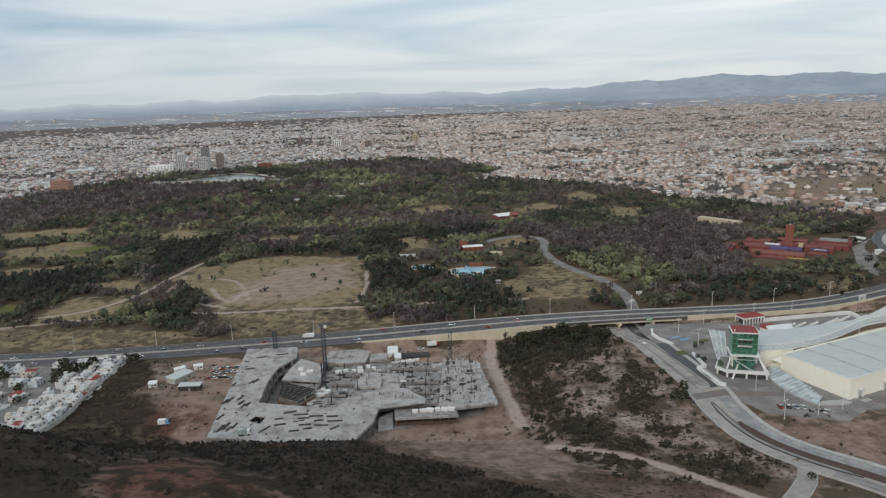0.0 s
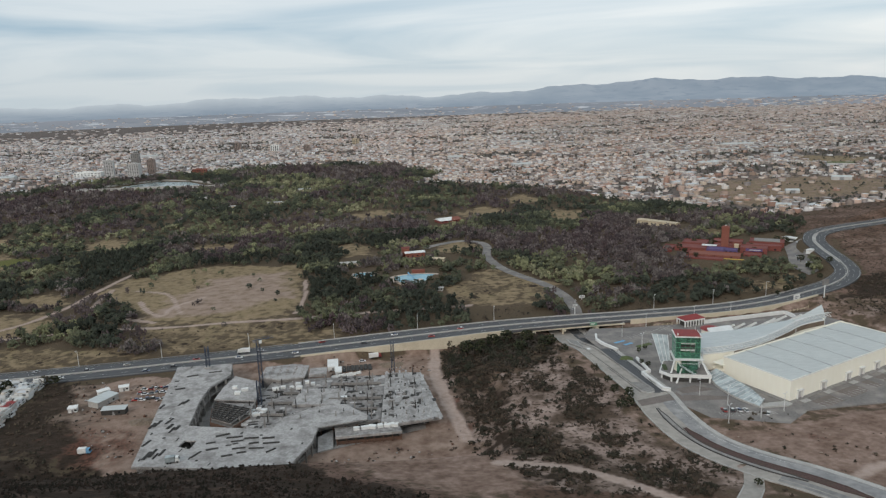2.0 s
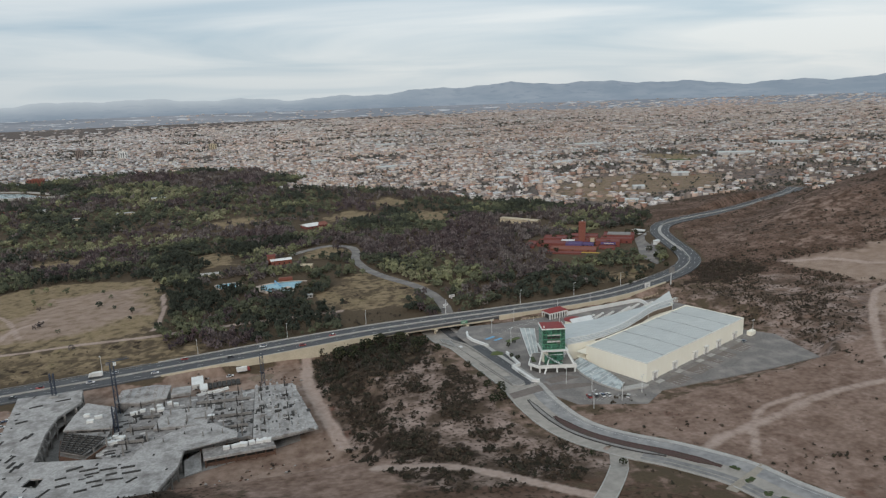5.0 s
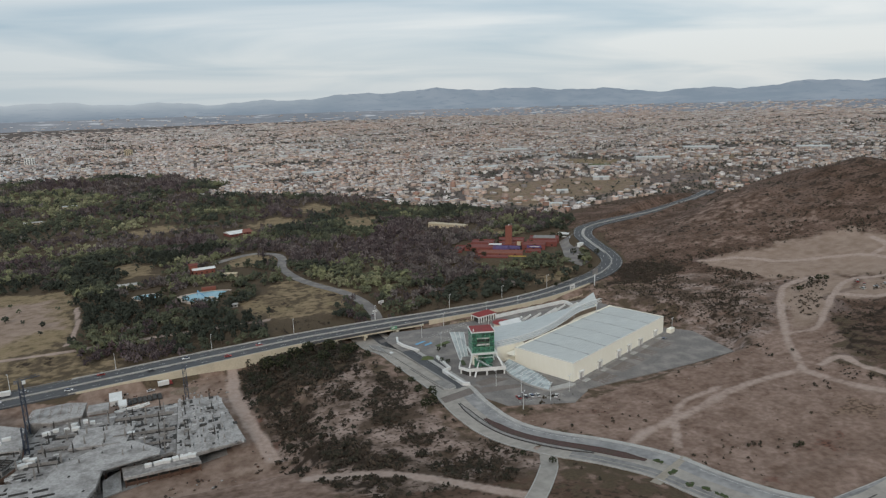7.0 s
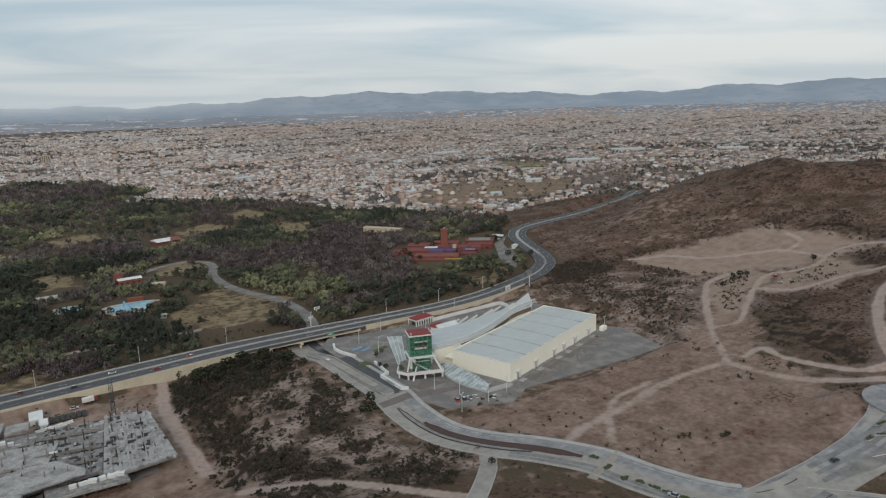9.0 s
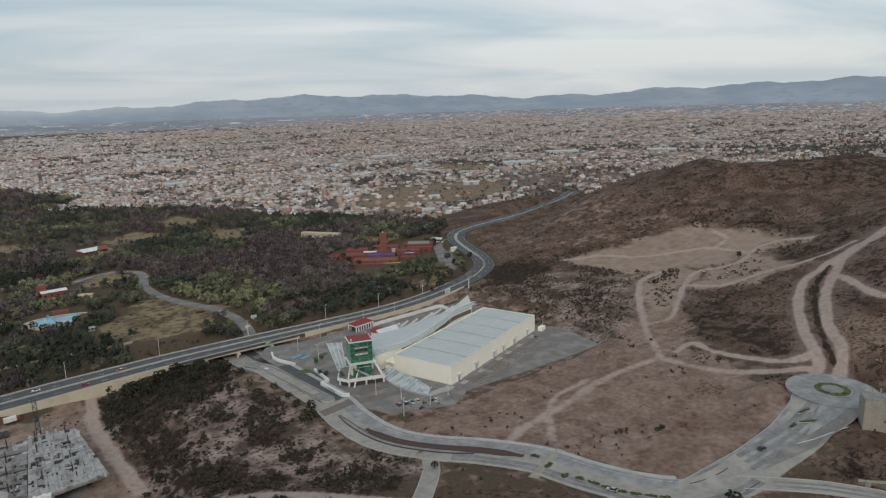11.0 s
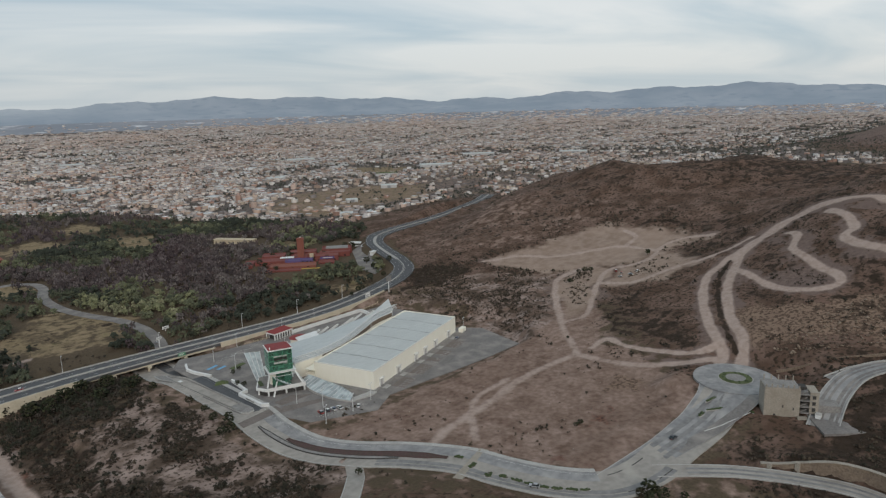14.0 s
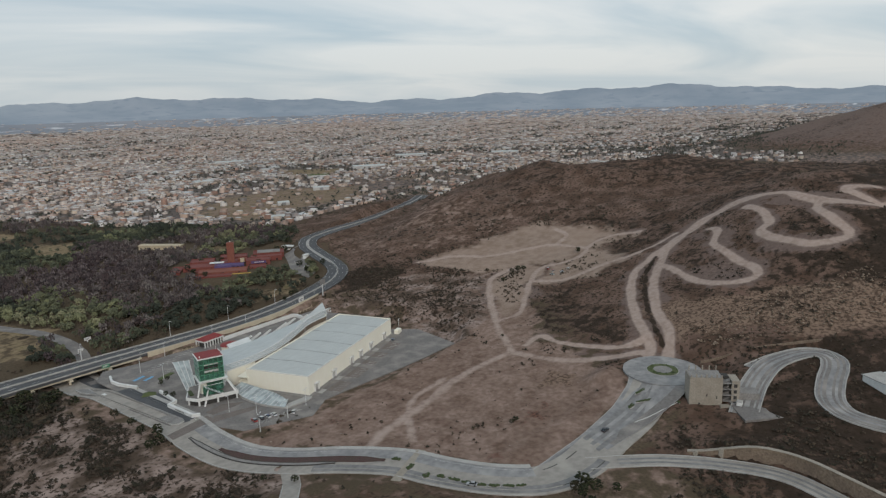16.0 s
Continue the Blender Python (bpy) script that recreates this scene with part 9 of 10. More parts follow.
def homes():
    rng = np.random.RandomState(77)
    base = [home(s) for s in range(1, 10)]
    spots, y, k = [], 296.0, 0
    while y < 408:
        f = (y - 296) / 112
        spots.append((-209 - 9 * f + rng.uniform(-1, 1), y, rng.choice([0, 90, 180, 270])))
        spots.append((-219 - 9 * f + rng.uniform(-1.5, 1.5), y + rng.uniform(-2, 2), rng.choice([0, 90, 180, 270])))
        if k % 4 != 2:
            spots.append((-228 - 8 * f + rng.uniform(-1, 1), y + rng.uniform(-2, 2), rng.choice([0, 90, 180])))
        y += rng.uniform(5.8, 7.6)
        k += 1
    for x, y in ((-252, 338), (-262, 342), (-274, 336), (-252, 354), (-264, 356), (-276, 350), (-288, 348), (-254, 374), (-265, 378), (-277, 373), (-290, 380), (-264, 392), (-276, 398),
                 (-288, 402), (-299, 393), (-303, 408), (-254, 404), (-292, 364), (-304, 376), (-252, 322), (-264, 318), (-278, 318)):
        spots.append((x + rng.uniform(-2, 2), y + rng.uniform(-2, 2), rng.choice([0, 90, 180])))
    for k, (x, y, a) in enumerate(spots):
        m = pose(x, y, level(x, y), 0, 0, a + rng.uniform(-9, 3))
        ob = base[k] if k < 9 else copy_thing(base[rng.randint(0, 9)], m)
        ob.matrix_world = m
        ob.scale = (rng.uniform(.85, 1.15), rng.uniform(.85, 1.15), rng.uniform(.5, .75))

    # paved ground of the estate and the long wall at its edge
    def pave(name, poly, material, label, lift):
        q = np.array(poly)
        c = q.mean(0)
        g = Geo().add([(x, y, level(x, y) + lift) for x, y in poly] + [(*c, level(*c) + lift)], [(i, (i + 1) % len(poly), len(poly)) for i in range(len(poly))])
        single(name, g, M[material], label, "pavement", kind="structure")

    pave("estate_pavement", [(-205, 296), (-208, 330), (-213, 370), (-219, 411), (-260, 413), (-310, 413), (-310, 360), (-300, 310), (-250, 290)][::-1], "lot", "grey paved ground between the white homes", .35)
    line = with_height(spline([(-202.5, 290), (-204.5, 320), (-209, 350), (-213, 380), (-217.5, 409)], 4.0))
    w = thing("estate_wall", "long pale grey wall at the edge of the white homes", "wall", kind="structure")
    along("wall_run", line, 0, .2, -.8, 2.6, M["kerb"], w)


homes()


# ---------------------------------------------------------------- vehicles, lamps, signs
def make_car():
    c = thing("car", "small parked or passing passenger car", "car")
    part("body", Geo().add([(-2.1, -.85, .35), (2.1, -.85, .35), (2.1, .85, .35), (-2.1, .85, .35), (-2.15, -.85, .85), (2.15, -.82, .75), (2.15, .82, .75), (-2.15, .85, .85)],
                           [(0, 1, 5, 4), (1, 2, 6, 5), (2, 3, 7, 6), (3, 0, 4, 7), (4, 5, 6, 7), (3, 2, 1, 0)]), M["car"], c)
    part("cabin_glass", Geo().add([(-1.7, -.8, .84), (1.0, -.8, .8), (1.0, .8, .8), (-1.7, .8, .84), (-1.2, -.65, 1.4), (.3, -.65, 1.42), (.3, .65, 1.42), (-1.2, .65, 1.4)],
                                  [(0, 1, 5, 4), (1, 2, 6, 5), (2, 3, 7, 6), (3, 0, 4, 7)]), M["dark_glass"], c)
    part("roof", Geo().box(-1.22, .32, -.66, .66, 1.4, 1.47), M["car"], c)
    for x in (-1.3, 1.3):
        for y in (-.8, .8):
            part("wheel", Geo().tube((x, y - .1, .32), (x, y + .1, .32), .32, sides=10), M["rubber"], c)
    for y in (-.55, .55):
        part("headlight", Geo().box(2.12, 2.17, y - .18, y + .18, .55, .7), M["paint"], c)
        part("tail_light", Geo().box(-2.17, -2.12, y - .18, y + .18, .6, .75), M["red_roof"], c)
    return c


def make_truck(name, label, cab, box, length, at, turn):
    t = thing(name, label, "truck", at, turn)
    part("cab", Geo().add([(length - 1.8, -1.1, .6), (length, -1.1, .6), (length, 1.1, .6), (length - 1.8, 1.1, .6), (length - 1.8, -1.1, 2.6), (length - .5, -1.1, 2.6), (length - .5, 1.1, 2.6), (length - 1.8, 1.1, 2.6)],
                          [(0, 1, 5, 4), (1, 2, 6, 5), (2, 3, 7, 6), (3, 0, 4, 7), (4, 5, 6, 7)]), M[cab], t)
    part("cargo_box", Geo().box(-length, length - 2.0, -1.2, 1.2, .8, 3.1), M[box], t)
    part("chassis", Geo().box(-length, length - .3, -.5, .5, .5, .8), M["dark"], t)
    for x in (-length + 1, -length + 2.2, length - 1):
        for y in (-1, 1):
            part("wheel", Geo().tube((x, y - .15, .5), (x, y + .15, .5), .5, sides=10), M["rubber"], t)
    part("windscreen", Geo().add([(length - .02, -.95, 1.5), (length - .02, .95, 1.5), (length - .46, .95, 2.5), (length - .46, -.95, 2.5)], [(0, 1, 2, 3)]), M["dark_glass"], t)


def traffic():
    rng = np.random.RandomState(17)
    car = make_car()
    seats = []
    _, _, n = sides(HIGHWAY, 1.0)
    for frac, lane in ((.052, 6.2), (.075, -6.0), (.10, -3.2), (.13, 9.4), (.155, -9.4), (.18, 6.2), (.20, -6), (.225, 3.0), (.245, -9.2), (.262, 6.3), (.285, -3), (.30, 9.3), (.32, -6.2), (.335, 3.1),
                       (.36, 6.2), (.378, -9), (.395, -6), (.41, 3), (.44, -3), (.455, 6.2), (.48, -6.2), (.50, 9), (.53, -3), (.55, 6), (.58, -6), (.60, 3)):
        i = int(frac * (len(HIGHWAY) - 1) * 0.68) + 6
        d = HIGHWAY[i + 1] - HIGHWAY[i]
        p = HIGHWAY[i, :2] + n[i] * lane * HALF_WAY[i, 0] / 12.6
        turn = math.degrees(math.atan2(d[1], d[0])) + (180 if lane > 0 else 0)
        rise = math.degrees(math.atan2(d[2], math.hypot(d[0], d[1])))
        seats.append((p[0], p[1], HIGHWAY[i, 2] + .03, turn))
    for u, v, a in ((-34.4, 10.2, 62), (-31.2, 8.4, 62), (-28.6, 6.4, 62), (-26.0, 4.6, 62), (-20.5, -3.2, 30), 
                    (92, -6.5, 5)):
        p = HU(u, v)
        seats.append((p.x, p.y, .14, 24.4 + a))
    for k in range(22):
        x, y = -146 + 3.0 * (k % 8) + rng.uniform(-.5, .5), 372 + 8 * (k // 8) + rng.uniform(-1.5, 1.5)
        seats.append((x, y, G0 + .05, rng.choice([0, 90, 180]) + rng.uniform(-12, 12)))
    for x, y, a in ((176, 163, 120), (246, 148, 0), (132, 470, 70), (-60, 404, 0), (-20, 409, 10), (345, 540, 60), (340, 528, 60), (338, 515, 50), (362, 568, 70),
                    (-221, 330, 90), (-220, 352, 90), (-221, 385, 90), (431, 315, 40), (427, 307, 30), (426, 298, 70), (433, 297, 10), (419, 302, 80)):
        seats.append((x, y, float(ground_at(x, y)[0]) + .42 if x < 250 else float(ground_at(x, y)[0]) + .08, a))
    for k, (x, y, z, a) in enumerate(seats):
        m = pose(x, y, z, 0, 0, a)
        if k == 0:
            car.matrix_world = m
        else:
            copy_thing(car, m)
    make_truck("box_truck", "blue and white box truck parked in the yard", "blue", "white", 2.9, (-150, 313, G0 + .02), 2)
    make_truck("box_truck", "pale blue truck standing on the cement slab", "white", "pale_glass", 3.0, (-98.5, 280.5, -1.5), 8)
    make_truck("tanker", "white lorry driving on the highway", "white", "white", 4.0, (-98, 434, -9.0), 181)
    make_truck("flatbed", "red lorry parked on the site", "red_roof", "white", 4.0, (-12, 413, G0 + 1.0), 8)


def lamp(h, arm, label, group):
    l = thing("street_lamp", label, "street lamp", group=group)
    part("pole", Geo().tube((0, 0, -.5), (0, 0, h), .16, .09, sides=6), M["steel"], l)
    part("base", Geo().box(-.3, .3, -.3, .3, -.3, .5), M["kerb"], l)
    for s in ((1, -1) if arm > 0 else (1,)):
        part("arm", Geo().tube((0, 0, h - .2), (s * abs(arm), 0, h + .3), .07, sides=5), M["steel"], l)
        part("lamp_head", Geo().box(s * abs(arm) - .45, s * abs(arm) + .45, -.2, .2, h + .2, h + .38), M["steel"], l)
    return l


def lamps_and_signs():
    first = lamp(11, -2.0, "tall white street lamp beside the highway", "highway lamps")
    _, _, n = sides(HIGHWAY, 1.0)
    spots = []
    for x in (-260, -205, -150, -95, -40, 15, 70, 125, 180, 225, 268):
        i = int(np.argmin(abs(HIGHWAY[:215, 0] - x)))
        p = HIGHWAY[i, :2] + n[i] * (HALF_WAY[i, 0] + .9)
        spots.append((p[0], p[1], HIGHWAY[i, 2] - .3, math.degrees(math.atan2(n[i][1], n[i][0])) + 180))
    for k, (x, y, z, a) in enumerate(spots):
        if k == 0:
            first.matrix_world = pose(x, y, z, 0, 0, a)
        else:
            copy_thing(first, pose(x, y, z, 0, 0, a))
    lot = lamp(9, 1.2, "white double lamp post in the car park", "car park lamps")
    for k, (u, v) in enumerate(((-30.2, 28.3), (-27.1, 14.1), (-43.0, 0.8), (-26.5, -3.8), (-11.5, -5.0), (-1.3, 113.1), (-5.2, 92.4), (24.7, 118.5), (62, 112), (88, 104), (108, -4.0))):
        m = pose(*HU(u, v, .1), 0, 0, 30)
        if k == 0:
            lot.matrix_world = m
        else:
            copy_thing(lot, m)
    # signs: blank faces with bars
    for x, y, z, a, w, h, lift, face, lab in ((300, 434, 6.0, 15, 6, 4, 9, "raw", "tall roadside advertising board on a single pole"), (281, 436, 1.5, 20, 6, 4, 3, "white", "white board on posts beside the wall"),
                                             (143, 486, -2, 10, 4.6, 2, 1.5, "white", "white park sign board"), (131, 462, -4.5, 12, 3.6, 1.4, 5.5, "white", "white direction board near the bridge"), (-214, 406, -12, 0, 6, 3, 2, "white", "white sign board at the homes")):
        s = thing("sign_board", lab, "sign", (x, y, z), a)
        part("post", Geo().tube((0, 0, -2), (0, 0, lift + h * .5), .35, sides=8), M["steel"], s)
        part("panel", Geo().box(-w / 2, w / 2, -.5, -.2, lift, lift + h), M[face], s)
        for k in range(2):
            part("bar", Geo().box(-w * .35, w * (.1 + .2 * k), -.56, -.5, lift + h * (.25 + .3 * k), lift + h * (.4 + .3 * k)), M["grey_steel"], s, "bar of unreadable writing")
    g = thing("road_sign", "green direction sign on the bridge parapet", "sign", (131, 417.6, 1.4), 0)
    part("panel", Geo().box(-2.2, 2.2, -.1, .05, -.2, 1.9), M["green_frame"], g)
    part("bar", Geo().box(-1.6, 1.2, -.14, -.1, 1.0, 1.3).box(-1.6, .6, -.14, -.1, .4, .7), M["paint"], g, "white bars of unreadable writing")


def bridge():
    i0, i1 = int(np.argmin(abs(HIGHWAY[:215, 0] - 76))), int(np.argmin(abs(HIGHWAY[:215, 0] - 158)))
    b = thing("bridge", "cement highway bridge on paired piers", "bridge", kind="structure")
    for off in (-9, -3, 3, 9):
        along("girder", HIGHWAY, off, .6, -2.6, -1.55, M["barrier"], b, i0, i1)
    for x in (92, 112, 134):
        i = int(np.argmin(abs(HIGHWAY[:215, 0] - x)))
        y, z = HIGHWAY[i, 1], HIGHWAY[i, 2]
        part("cross_beam", Geo().box(x - .9, x + .9, y - 11.5, y + 11.5, z - 3.6, z - 2.6), M["barrier"], b)
        for dy in (-8, -2.7, 2.7, 8):
            part("pier", Geo().tube((x, y + dy, z - 9), (x, y + dy, z - 3.6), .75, sides=10), M["barrier"], b)
    for x in (75, 159):
        i = int(np.argmin(abs(HIGHWAY[:215, 0] - x)))
        y, z = HIGHWAY[i, 1], HIGHWAY[i, 2]
        part("abutment", Geo().box(x - 1.2, x + 1.2, y - 9.4, y + 9.4, z - 9, z - 1.5), M["barrier"], b)
    # walls that hold the embankments
    w = thing("embankment_wall", "cream panelled wall that holds the highway embankment", "wall", kind="structure")
    ia, ib = int(np.argmin(abs(HIGHWAY[:215, 0] + 60))), int(np.argmin(abs(HIGHWAY[:215, 0] - 300)))
    for s, e in ((ia, i0), (i1, ib)):
        along("wall_run", HIGHWAY, -.2 - HALF_WAY, .3, -8.0, .55, M["barrier"], w, s, e)
        along("wall_run", HIGHWAY, HALF_WAY + .2, .3, -6.0, .3, M["barrier"], w, s, e)
    rail = thing("fence", "low fence of pale posts and rails below the highway", "fence")
    line = with_height(spline([(170, 413), (210, 414), (250, 420), (285, 428)], 3.0))
    for z in (.5, 1.1):
        along("rail", line, 0, .06, z - .07, z + .07, M["sand_wall"], rail)
    post = Geo().box(-.14, .14, -.14, .14, -.5, 1.5).mesh("post", M["sand_wall"])
    for p in line:
        piece_of(post, "post", rail, Matrix.Translation((p[0], p[1], float(ground_at(p[0], p[1])[0]))))


traffic()
lamps_and_signs()
bridge()


# ---------------------------------------------------------------- single trees near the roads, then brush
def make_tree(seed, tones, kind="leafy"):
    """Tapered trunk, limbs and a crown of many small leaf clumps; about 1 m radius, scaled on placing."""
    r = np.random.RandomState(seed)
    t = thing("tree", "dusty olive tree with an uneven crown", "tree")
    g = Geo().tube((0, 0, -.15), (.05, .02, .8), .10, .06, sides=6)
    for k in range(5):
        a = k * 1.3 + r.uniform(-.3, .3)
        g.tube((.05, .02, .55 + .05 * k), (math.cos(a) * .6, math.sin(a) * .6, 1.1 + .12 * k), .045, .015, sides=4)
    part("trunk", g, M["bark"], t)
    n = 70
    V, F, T = [], [], []
    for k in range(n):
        a, h = r.uniform(0, 6.283), r.uniform(0, 1)
        q = .95 * math.sqrt(r.uniform(.1, 1)) * (1.1 - .8 * abs(h - .4))
        s = r.uniform(.13, .26)
        v = OCTA_V * (s * r.uniform(.7, 1.3), s * r.uniform(.7, 1.3), s * .7) * r.uniform(.7, 1.3, (6, 1)) + (math.cos(a) * q, math.sin(a) * q, .75 + 1.2 * h)
        F.append(OCTA_F + 6 * k)
        V.append(v)
        T.append(np.repeat([np.array(tones[r.randint(len(tones))]) * r.uniform(.7, 1.25)], 6, 0))
    crown = bulk("crown", np.concatenate(V), None, M["leaf"], np.concatenate(T), np.concatenate(F))
    crown.parent = t
    return t


def single_trees():
    rng = np.random.RandomState(41)
    dark = [(0.030, 0.038, 0.020), (0.042, 0.050, 0.026), (0.055, 0.058, 0.030)]
    dry = [(0.070, 0.060, 0.038), (0.055, 0.050, 0.030), (0.085, 0.070, 0.045)]
    base = [make_tree(1, dark), make_tree(2, dark), make_tree(3, dry)]
    spots = [(262, 553, 3.0, 2), (311, 527, 2.8, 1), (258, 566, 3.2, 0), (262, 586, 3.0, 1), (318, 560, 2.8, 0), (326, 580, 2.6, 2), (300, 596, 2.8, 1), (285, 606, 3.0, 0), (318, 612, 3.0, 2), (-20, 604, 3.2, 0), (-30, 608, 3.0, 1), (12, 566, 3.4, 0), (22, 567, 3.0, 1), (34, 572, 3.2, 0), (6, 580, 3.0, 1), (-14, 612, 3.4, 0), (-270, 362, 3.4, 0), (-256, 364, 3.0, 1), (-283, 358, 3.2, 0), (-246, 346, 2.6, 1), (-262, 330, 2.8, 0), (-244, 318, 2.4, 1), (-224, 392, 2.4, 0), (201, 130, 3.4, 0), (204, 126, 2.8, 1), (197, 127, 2.4, 0), (207, 131, 2.2, 2), (209, 120, 2.0, 1), (194, 121, 2.2, 0), (116, 309, 2.8, 1), (113, 300, 2.4, 0), (110, 377, 2.4, 0), (93, 394, 4.0, 1), (135, 231, 1.5, 0), (143.5, 221.5, 1.7, 1),
             (87, 378, 3.0, 2), (108, 298, 2.6, 0), (112, 330, 2.2, 0), (109, 344, 2.4, 2), (111, 316, 2.4, 1), (72, 410, 4.6, 0), (84, 404, 4.4, 1), (62, 404, 4.8, 0), (53, 396, 4.2, 1), (45, 402, 4.6, 1), (98, 400, 3.8, 0), (78, 392, 4.2, 0),
             (228, 186, 1.2, 1), (231, 186, 1.5, 0), (213, 196, .9, 2), (258, 204, .9, 2), (420, 336, 2.6, 0), (423, 333, 2.2, 1), (468, 312, 2.4, 0), (417, 340, 1.8, 2), (411, 361, 1.6, 2), (395, 330, 2.0, 0), (312, 262, 1.0, 1),
             (-236, 384, 4.4, 0), (-240, 392, 4.6, 1), (-232, 390, 4.2, 0), (-244, 384, 4.0, 1), (-230, 400, 3.6, 0), (-246, 396, 4.2, 0), (-284, 390, 3.6, 1), (-277, 384, 3.2, 0), (-212, 408, 3.6, 2), (-238, 372, 3.4, 2), (-206, 407, 3.2, 0),
             (-9, 590, 3.0, 0), (25, 556, 2.6, 1), (18, 552, 2.6, 0), (40, 560, 3.0, 1), (44, 572, 3.0, 0), (-4, 606, 3.2, 1), (0, 575, 3.0, 0), (-10, 625, 3.0, 1), (47, 605, 2.8, 0), (-36, 603, 3.0, 2), (HU(-12, 88).x, HU(-12, 88).y, 1.5, 0), (HU(-24, 74).x, HU(-24, 74).y, 1.6, 0), (HU(-5, 90).x, HU(-5, 90).y, 1.3, 1),
             (HU(-23, 70).x, HU(-23, 70).y, 1.7, 1), (283, 452, 2.6, 0), (288, 454, 2.2, 1), (275, 449, 2.0, 0), (336, 520, 3.0, 1), (341, 506, 3.0, 0), (330, 500, 2.8, 0), (346, 498, 2.6, 1), (365, 590, 3.2, 0), (361, 598, 3.0, 1), (379, 604, 3.0, 0),
             (300, 470, 2.6, 2), (312, 478, 2.4, 0), (320, 470, 2.2, 1), (292, 480, 2.8, 2)]
    for k, (x, y, s, b) in enumerate(spots):
        if clear_of(np.array([[x, y]]), [(FRONT, 11.0)], 0)[0] == False:
            x -= 9.0
        m = pose(x, y, float(ground_at(x, y)[0]) - .05, 0, 0, rng.uniform(0, 360))
        if k in (0, 1) or (b == 2 and base[2].location.length == 0):
            ob = base[b]
            ob.matrix_world = m
        else:
            ob = copy_thing(base[b], m)
        ob.scale = (s, s, s * rng.uniform(.85, 1.15))
        if b == 2:
            ob["label"] = "half-bare dusty brown tree with thin crown"


single_trees()


def brush():
    rng = np.random.RandomState(61)
    bush = [clump_shape(rng, 7, .75, .85, .36) for _ in range(6)]
    tuft = [clump_shape(rng, 4, .75, .8, .45) for _ in range(5)]
    lot = sprinkle(rng, 9000, 20, 130, 205, 425)
    x, y = lot.T
    thick = np.max([inside(x, y, p) for p in ([(60, 244), (69, 261), (82, 258), (74, 230), (62, 222)], [(81, 224), (89, 244), (105, 242), (97, 220), (85, 217)],
                    [(47, 374), (54, 324), (50, 293), (41, 286), (38, 332)], [(99, 351), (110, 352), (104, 312), (90, 292), (78, 290)], [(34, 423), (104, 429), (94, 375), (63, 350), (36, 361)])], 0)
    dense = np.clip(.19 + .18 * (x < 60) + .9 * wave(x, y, 48, 62) + .7 * wave(x, y, 19, 63), 0.05, 1) + 1.1 * thick * (wave(x, y, 16, 60) > -.45)
    keep = inside(x, y, [(22, 420), (30, 330), (38, 250), (60, 212), (118, 212), (134, 236), (118, 280), (116, 300), (104, 350), (100, 424)]) & (rng.uniform(0, 1.3, len(x)) < dense)
    keep &= clear_of(lot, [(FRONT, 10.5), (BRANCH, 4), (HIGHWAY, 9.5)] + [(spline(p, 6.0), h) for h, p in TRACKS[12:14]], .8)
    lot = lot[keep]
    hill = np.concatenate([sprinkle(rng, 11000, 300, 560, 60, 440), sprinkle(rng, 5200, 290, 420, 300, 470), sprinkle(rng, 5600, 215, 350, 20, 125), sprinkle(rng, 13000, 380, 1000, 100, 800),
                           sprinkle(rng, 900, -215, -160, 300, 408), sprinkle(rng, 1500, 140, 320, 150, 285), sprinkle(rng, 900, -560, 60, 440, 505), sprinkle(rng, 900, 60, 330, 445, 480)])
    x, y = hill.T
    dense = .32 + .6 * wave(x, y, 60, 64) + .35 * wave(x, y, 24, 65) + .25 * inside(x, y, [(300, 310), (400, 350), (400, 440), (345, 470), (310, 420)]) + .7 * inside(x, y, BEND_BRUSH) + .5 * (inside(x, y, [(-215, 300), (-215, 410), (-165, 405), (-170, 300)]))
    dense -= .38 * inside(x, y, DIRT_LOT) + 1.5 * inside(x, y, HILL_PAD) + 1.5 * inside(x, y, SITE_YARD)
    keep = rng.uniform(0, 1.2, len(x)) < dense
    keep &= clear_of(hill, [(r, h) for r, h, _ in PAVED] + [(HIGHWAY, 9.5)] + [(spline(p, 6.0), h * 1.3) for h, p in TRACKS], 1.0)
    keep &= (np.hypot(x - 309, y - 154) > 22) & (np.hypot(x - 292, y - 115) > 20) & ~inside(x, y, [(185, 270), (310, 285), (312, 350), (180, 300)])
    keep &= ~inside(x, y, [(255, 528), (255, 622), (372, 622), (372, 540), (330, 528)])
    hill = hill[keep]
    tones = np.array([(0.056, 0.045, 0.031), (0.070, 0.054, 0.039), (0.044, 0.040, 0.027), (0.088, 0.064, 0.046), (0.108, 0.082, 0.058)])
    scatter("lot_brush", lot, rng.uniform(.5, 1.0, len(lot)) ** 1.6 * 2.3, tones[rng.randint(0, 4, len(lot))] * rng.uniform(.65, 1.1, (len(lot), 1)), bush, "dark dry brush over the pale stony lot", "brush", 66)
    grove = sprinkle(rng, 2300, 20, 102, 345, 428)
    x, y = grove.T
    keep = (inside(x, y, [(20, 424), (99, 428), (99, 396), (80, 368), (69, 352), (56, 352), (51, 385), (42, 368), (29, 360)])) & (rng.uniform(0, 1, len(x)) < .20 + .55 * wave(x, y, 15, 81) - .05 * (y < 385))
    grove = grove[keep & clear_of(grove, [(FRONT, 11.0), (HIGHWAY, 15.0)] + [(spline(p, 6.0), h) for h, p in TRACKS[12:14]], 1.0)]
    tall = [clump_shape(rng, 14, .85, 1.9, .26, k % 2 == 0) for k in range(6)]
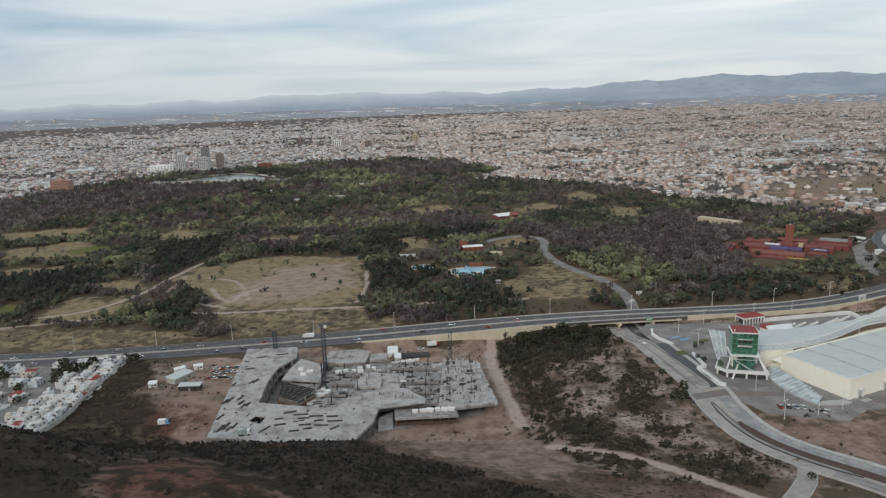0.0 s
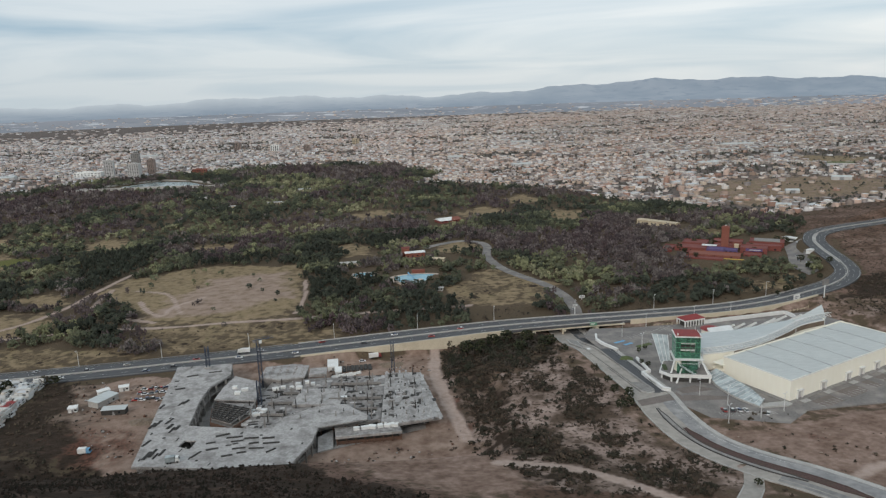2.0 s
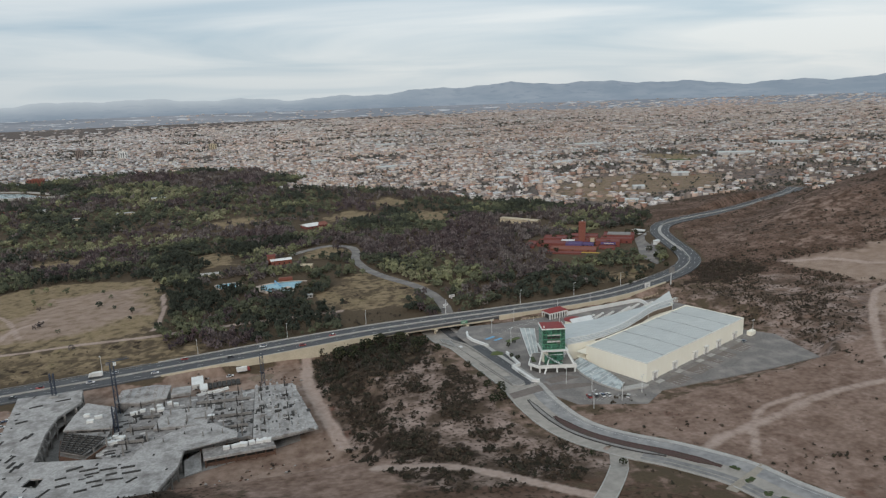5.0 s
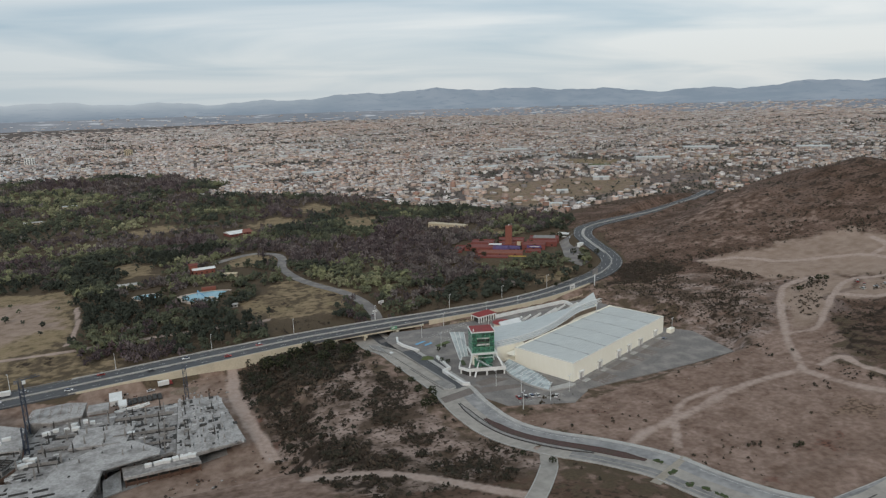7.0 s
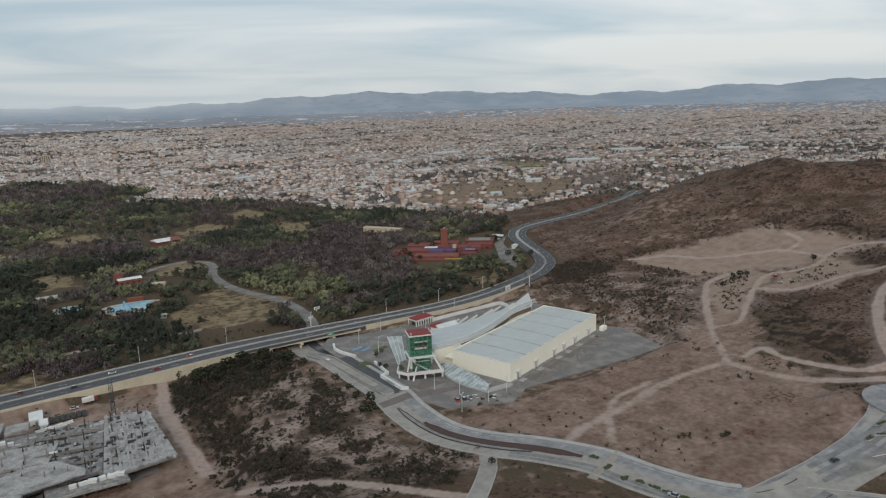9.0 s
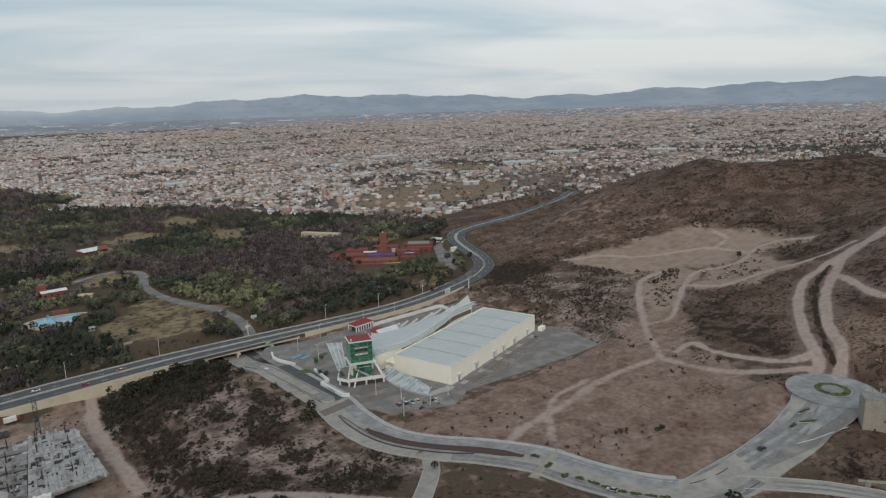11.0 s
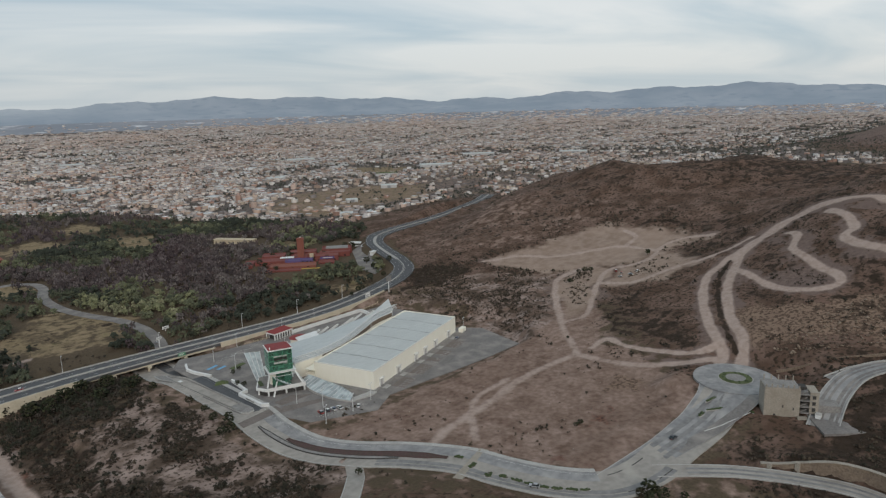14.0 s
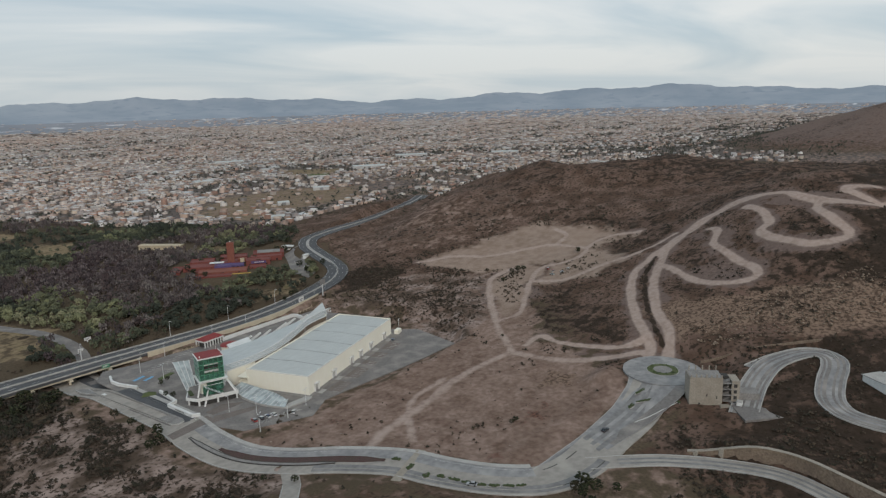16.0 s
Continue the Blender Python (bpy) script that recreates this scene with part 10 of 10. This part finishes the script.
    shade = np.array([(0.042, 0.043, 0.027), (0.054, 0.049, 0.035), (0.034, 0.036, 0.023), (0.080, 0.066, 0.054)])
    scatter("roadside_thicket", grove, rng.uniform(.9, 2.4, len(grove)), shade[rng.randint(0, 4, len(grove))], tall, "dense dark thicket of small trees below the highway", "trees", 82)
    near = sprinkle(rng, 14500, -330, 90, 130, 300)
    x, y = near.T
    keep = inside(x, y, NEAR_HILL) & ~inside(x, y, SITE_YARD) & (rng.uniform(0, 1, len(x)) < .8 + .3 * wave(x, y, 40, 69) - .75 * inside(x, y, MOUND))
    keep &= clear_of(near, [(spline(p, 6.0), h) for h, p in TRACKS[12:14]], 1.5)
    near = near[keep]
    dark_browns = np.array([(0.026, 0.021, 0.015), (0.034, 0.024, 0.018), (0.021, 0.018, 0.012), (0.044, 0.029, 0.021)])
    scatter("near_hill_brush", near, rng.uniform(.5, 1.0, len(near)) ** 1.5 * 1.25, dark_browns[rng.randint(0, 4, len(near))], tuft, "dense dark brown brush over the near hill", "brush", 70)
    far = smooth(450, 900, np.hypot(hill[:, 0], hill[:, 1]))
    scatter("hill_brush", hill, rng.uniform(.45, 1.0, len(hill)) ** 1.6 * (1.45 + .9 * far), tones[rng.randint(0, 5, len(hill))] * (0.9 + .3 * far[:, None]), tuft, "low brown scrub scattered over the hillsides", "brush", 67)
    print("brush", len(lot), len(hill))
    # loose stones on the cut slope
    n = 2600
    p = sprinkle(rng, n, 340, 450, 75, 160)
    keep = inside(p[:, 0], p[:, 1], [(335, 152), (371, 150), (402, 134), (440, 96), (430, 78), (399, 78), (362, 115)])
    keep &= clear_of(p, [(CURVES, 6)] + [(spline(q, 6.0), h * 1.3) for h, q in TRACKS], 1.0)
    p = p[keep]
    stone = [(OCTA_V * r_.uniform(.5, 1, (6, 1)) * (1, .8, .6) + (0, 0, .2), OCTA_F, 6) for r_ in [np.random.RandomState(s) for s in (1, 2, 3, 4)]]
    tone = np.array([(0.25, 0.19, 0.14), (0.32, 0.25, 0.19), (0.20, 0.15, 0.115)])[rng.randint(0, 3, len(p))]
    scatter("loose_stones", p, rng.uniform(.3, 1.0, len(p)) ** 2 * 1.5, tone, stone, "tan rubble stones strewn over the cut slope", "stones", 68)
    p = sprinkle(rng, 5200, 30, 420, 150, 440)
    x, y = p.T
    keep = (inside(x, y, DIRT_LOT) | inside(x, y, PALE_LOT) | inside(x, y, PAD_LOW) | inside(x, y, [(330, 287), (400, 345), (420, 350), (440, 330), (372, 280)])) & (wave(x, y, 30, 71) + .6 * wave(x, y, 11, 72) > rng.uniform(-.6, 1.3, len(p)))
    keep &= clear_of(p, [(r_, h) for r_, h, _ in PAVED] + [(spline(q, 6.0), h) for h, q in TRACKS], .5) & (np.hypot(x - 309, y - 154) > 22) & ~inside(x, y, [(150, 262), (320, 280), (320, 420), (120, 420)])
    p = p[keep]
    tone = np.array([(0.34, 0.27, 0.22), (0.25, 0.185, 0.145), (0.16, 0.115, 0.088), (0.11, 0.08, 0.06)])[rng.randint(0, 4, len(p))]
    q = np.concatenate([sprinkle(rng, 1500, -198, -118, 300, 408), sprinkle(rng, 500, -60, 30, 378, 414), sprinkle(rng, 700, -40, 34, 262, 312)])
    x, y = q.T
    q = q[inside(x, y, SITE_YARD) & (wave(x, y, 26, 74) + .7 * wave(x, y, 9, 75) > rng.uniform(-.5, 1.4, len(q))) & ~inside(x, y, SLAB) & ~inside(x, y, [(-40, 294), (24, 298), (24, 376), (-80, 398)])]
    shade = np.array([(0.10, 0.075, 0.06), (0.055, 0.046, 0.04), (0.40, 0.38, 0.36), (0.20, 0.15, 0.12), (0.13, 0.07, 0.05)])[rng.randint(0, 5, len(q))]
    scatter("site_debris", q, rng.uniform(.3, 1.0, len(q)) ** 1.5 * 1.5, shade, stone, "heaps of earth, boards and debris over the site yard", "debris", 76)
    scatter("lot_rubble", p, rng.uniform(.3, 1.0, len(p)) ** 2 * .95, tone, stone, "scattered stones and earth lumps on the dirt lots", "stones", 73)


brush()
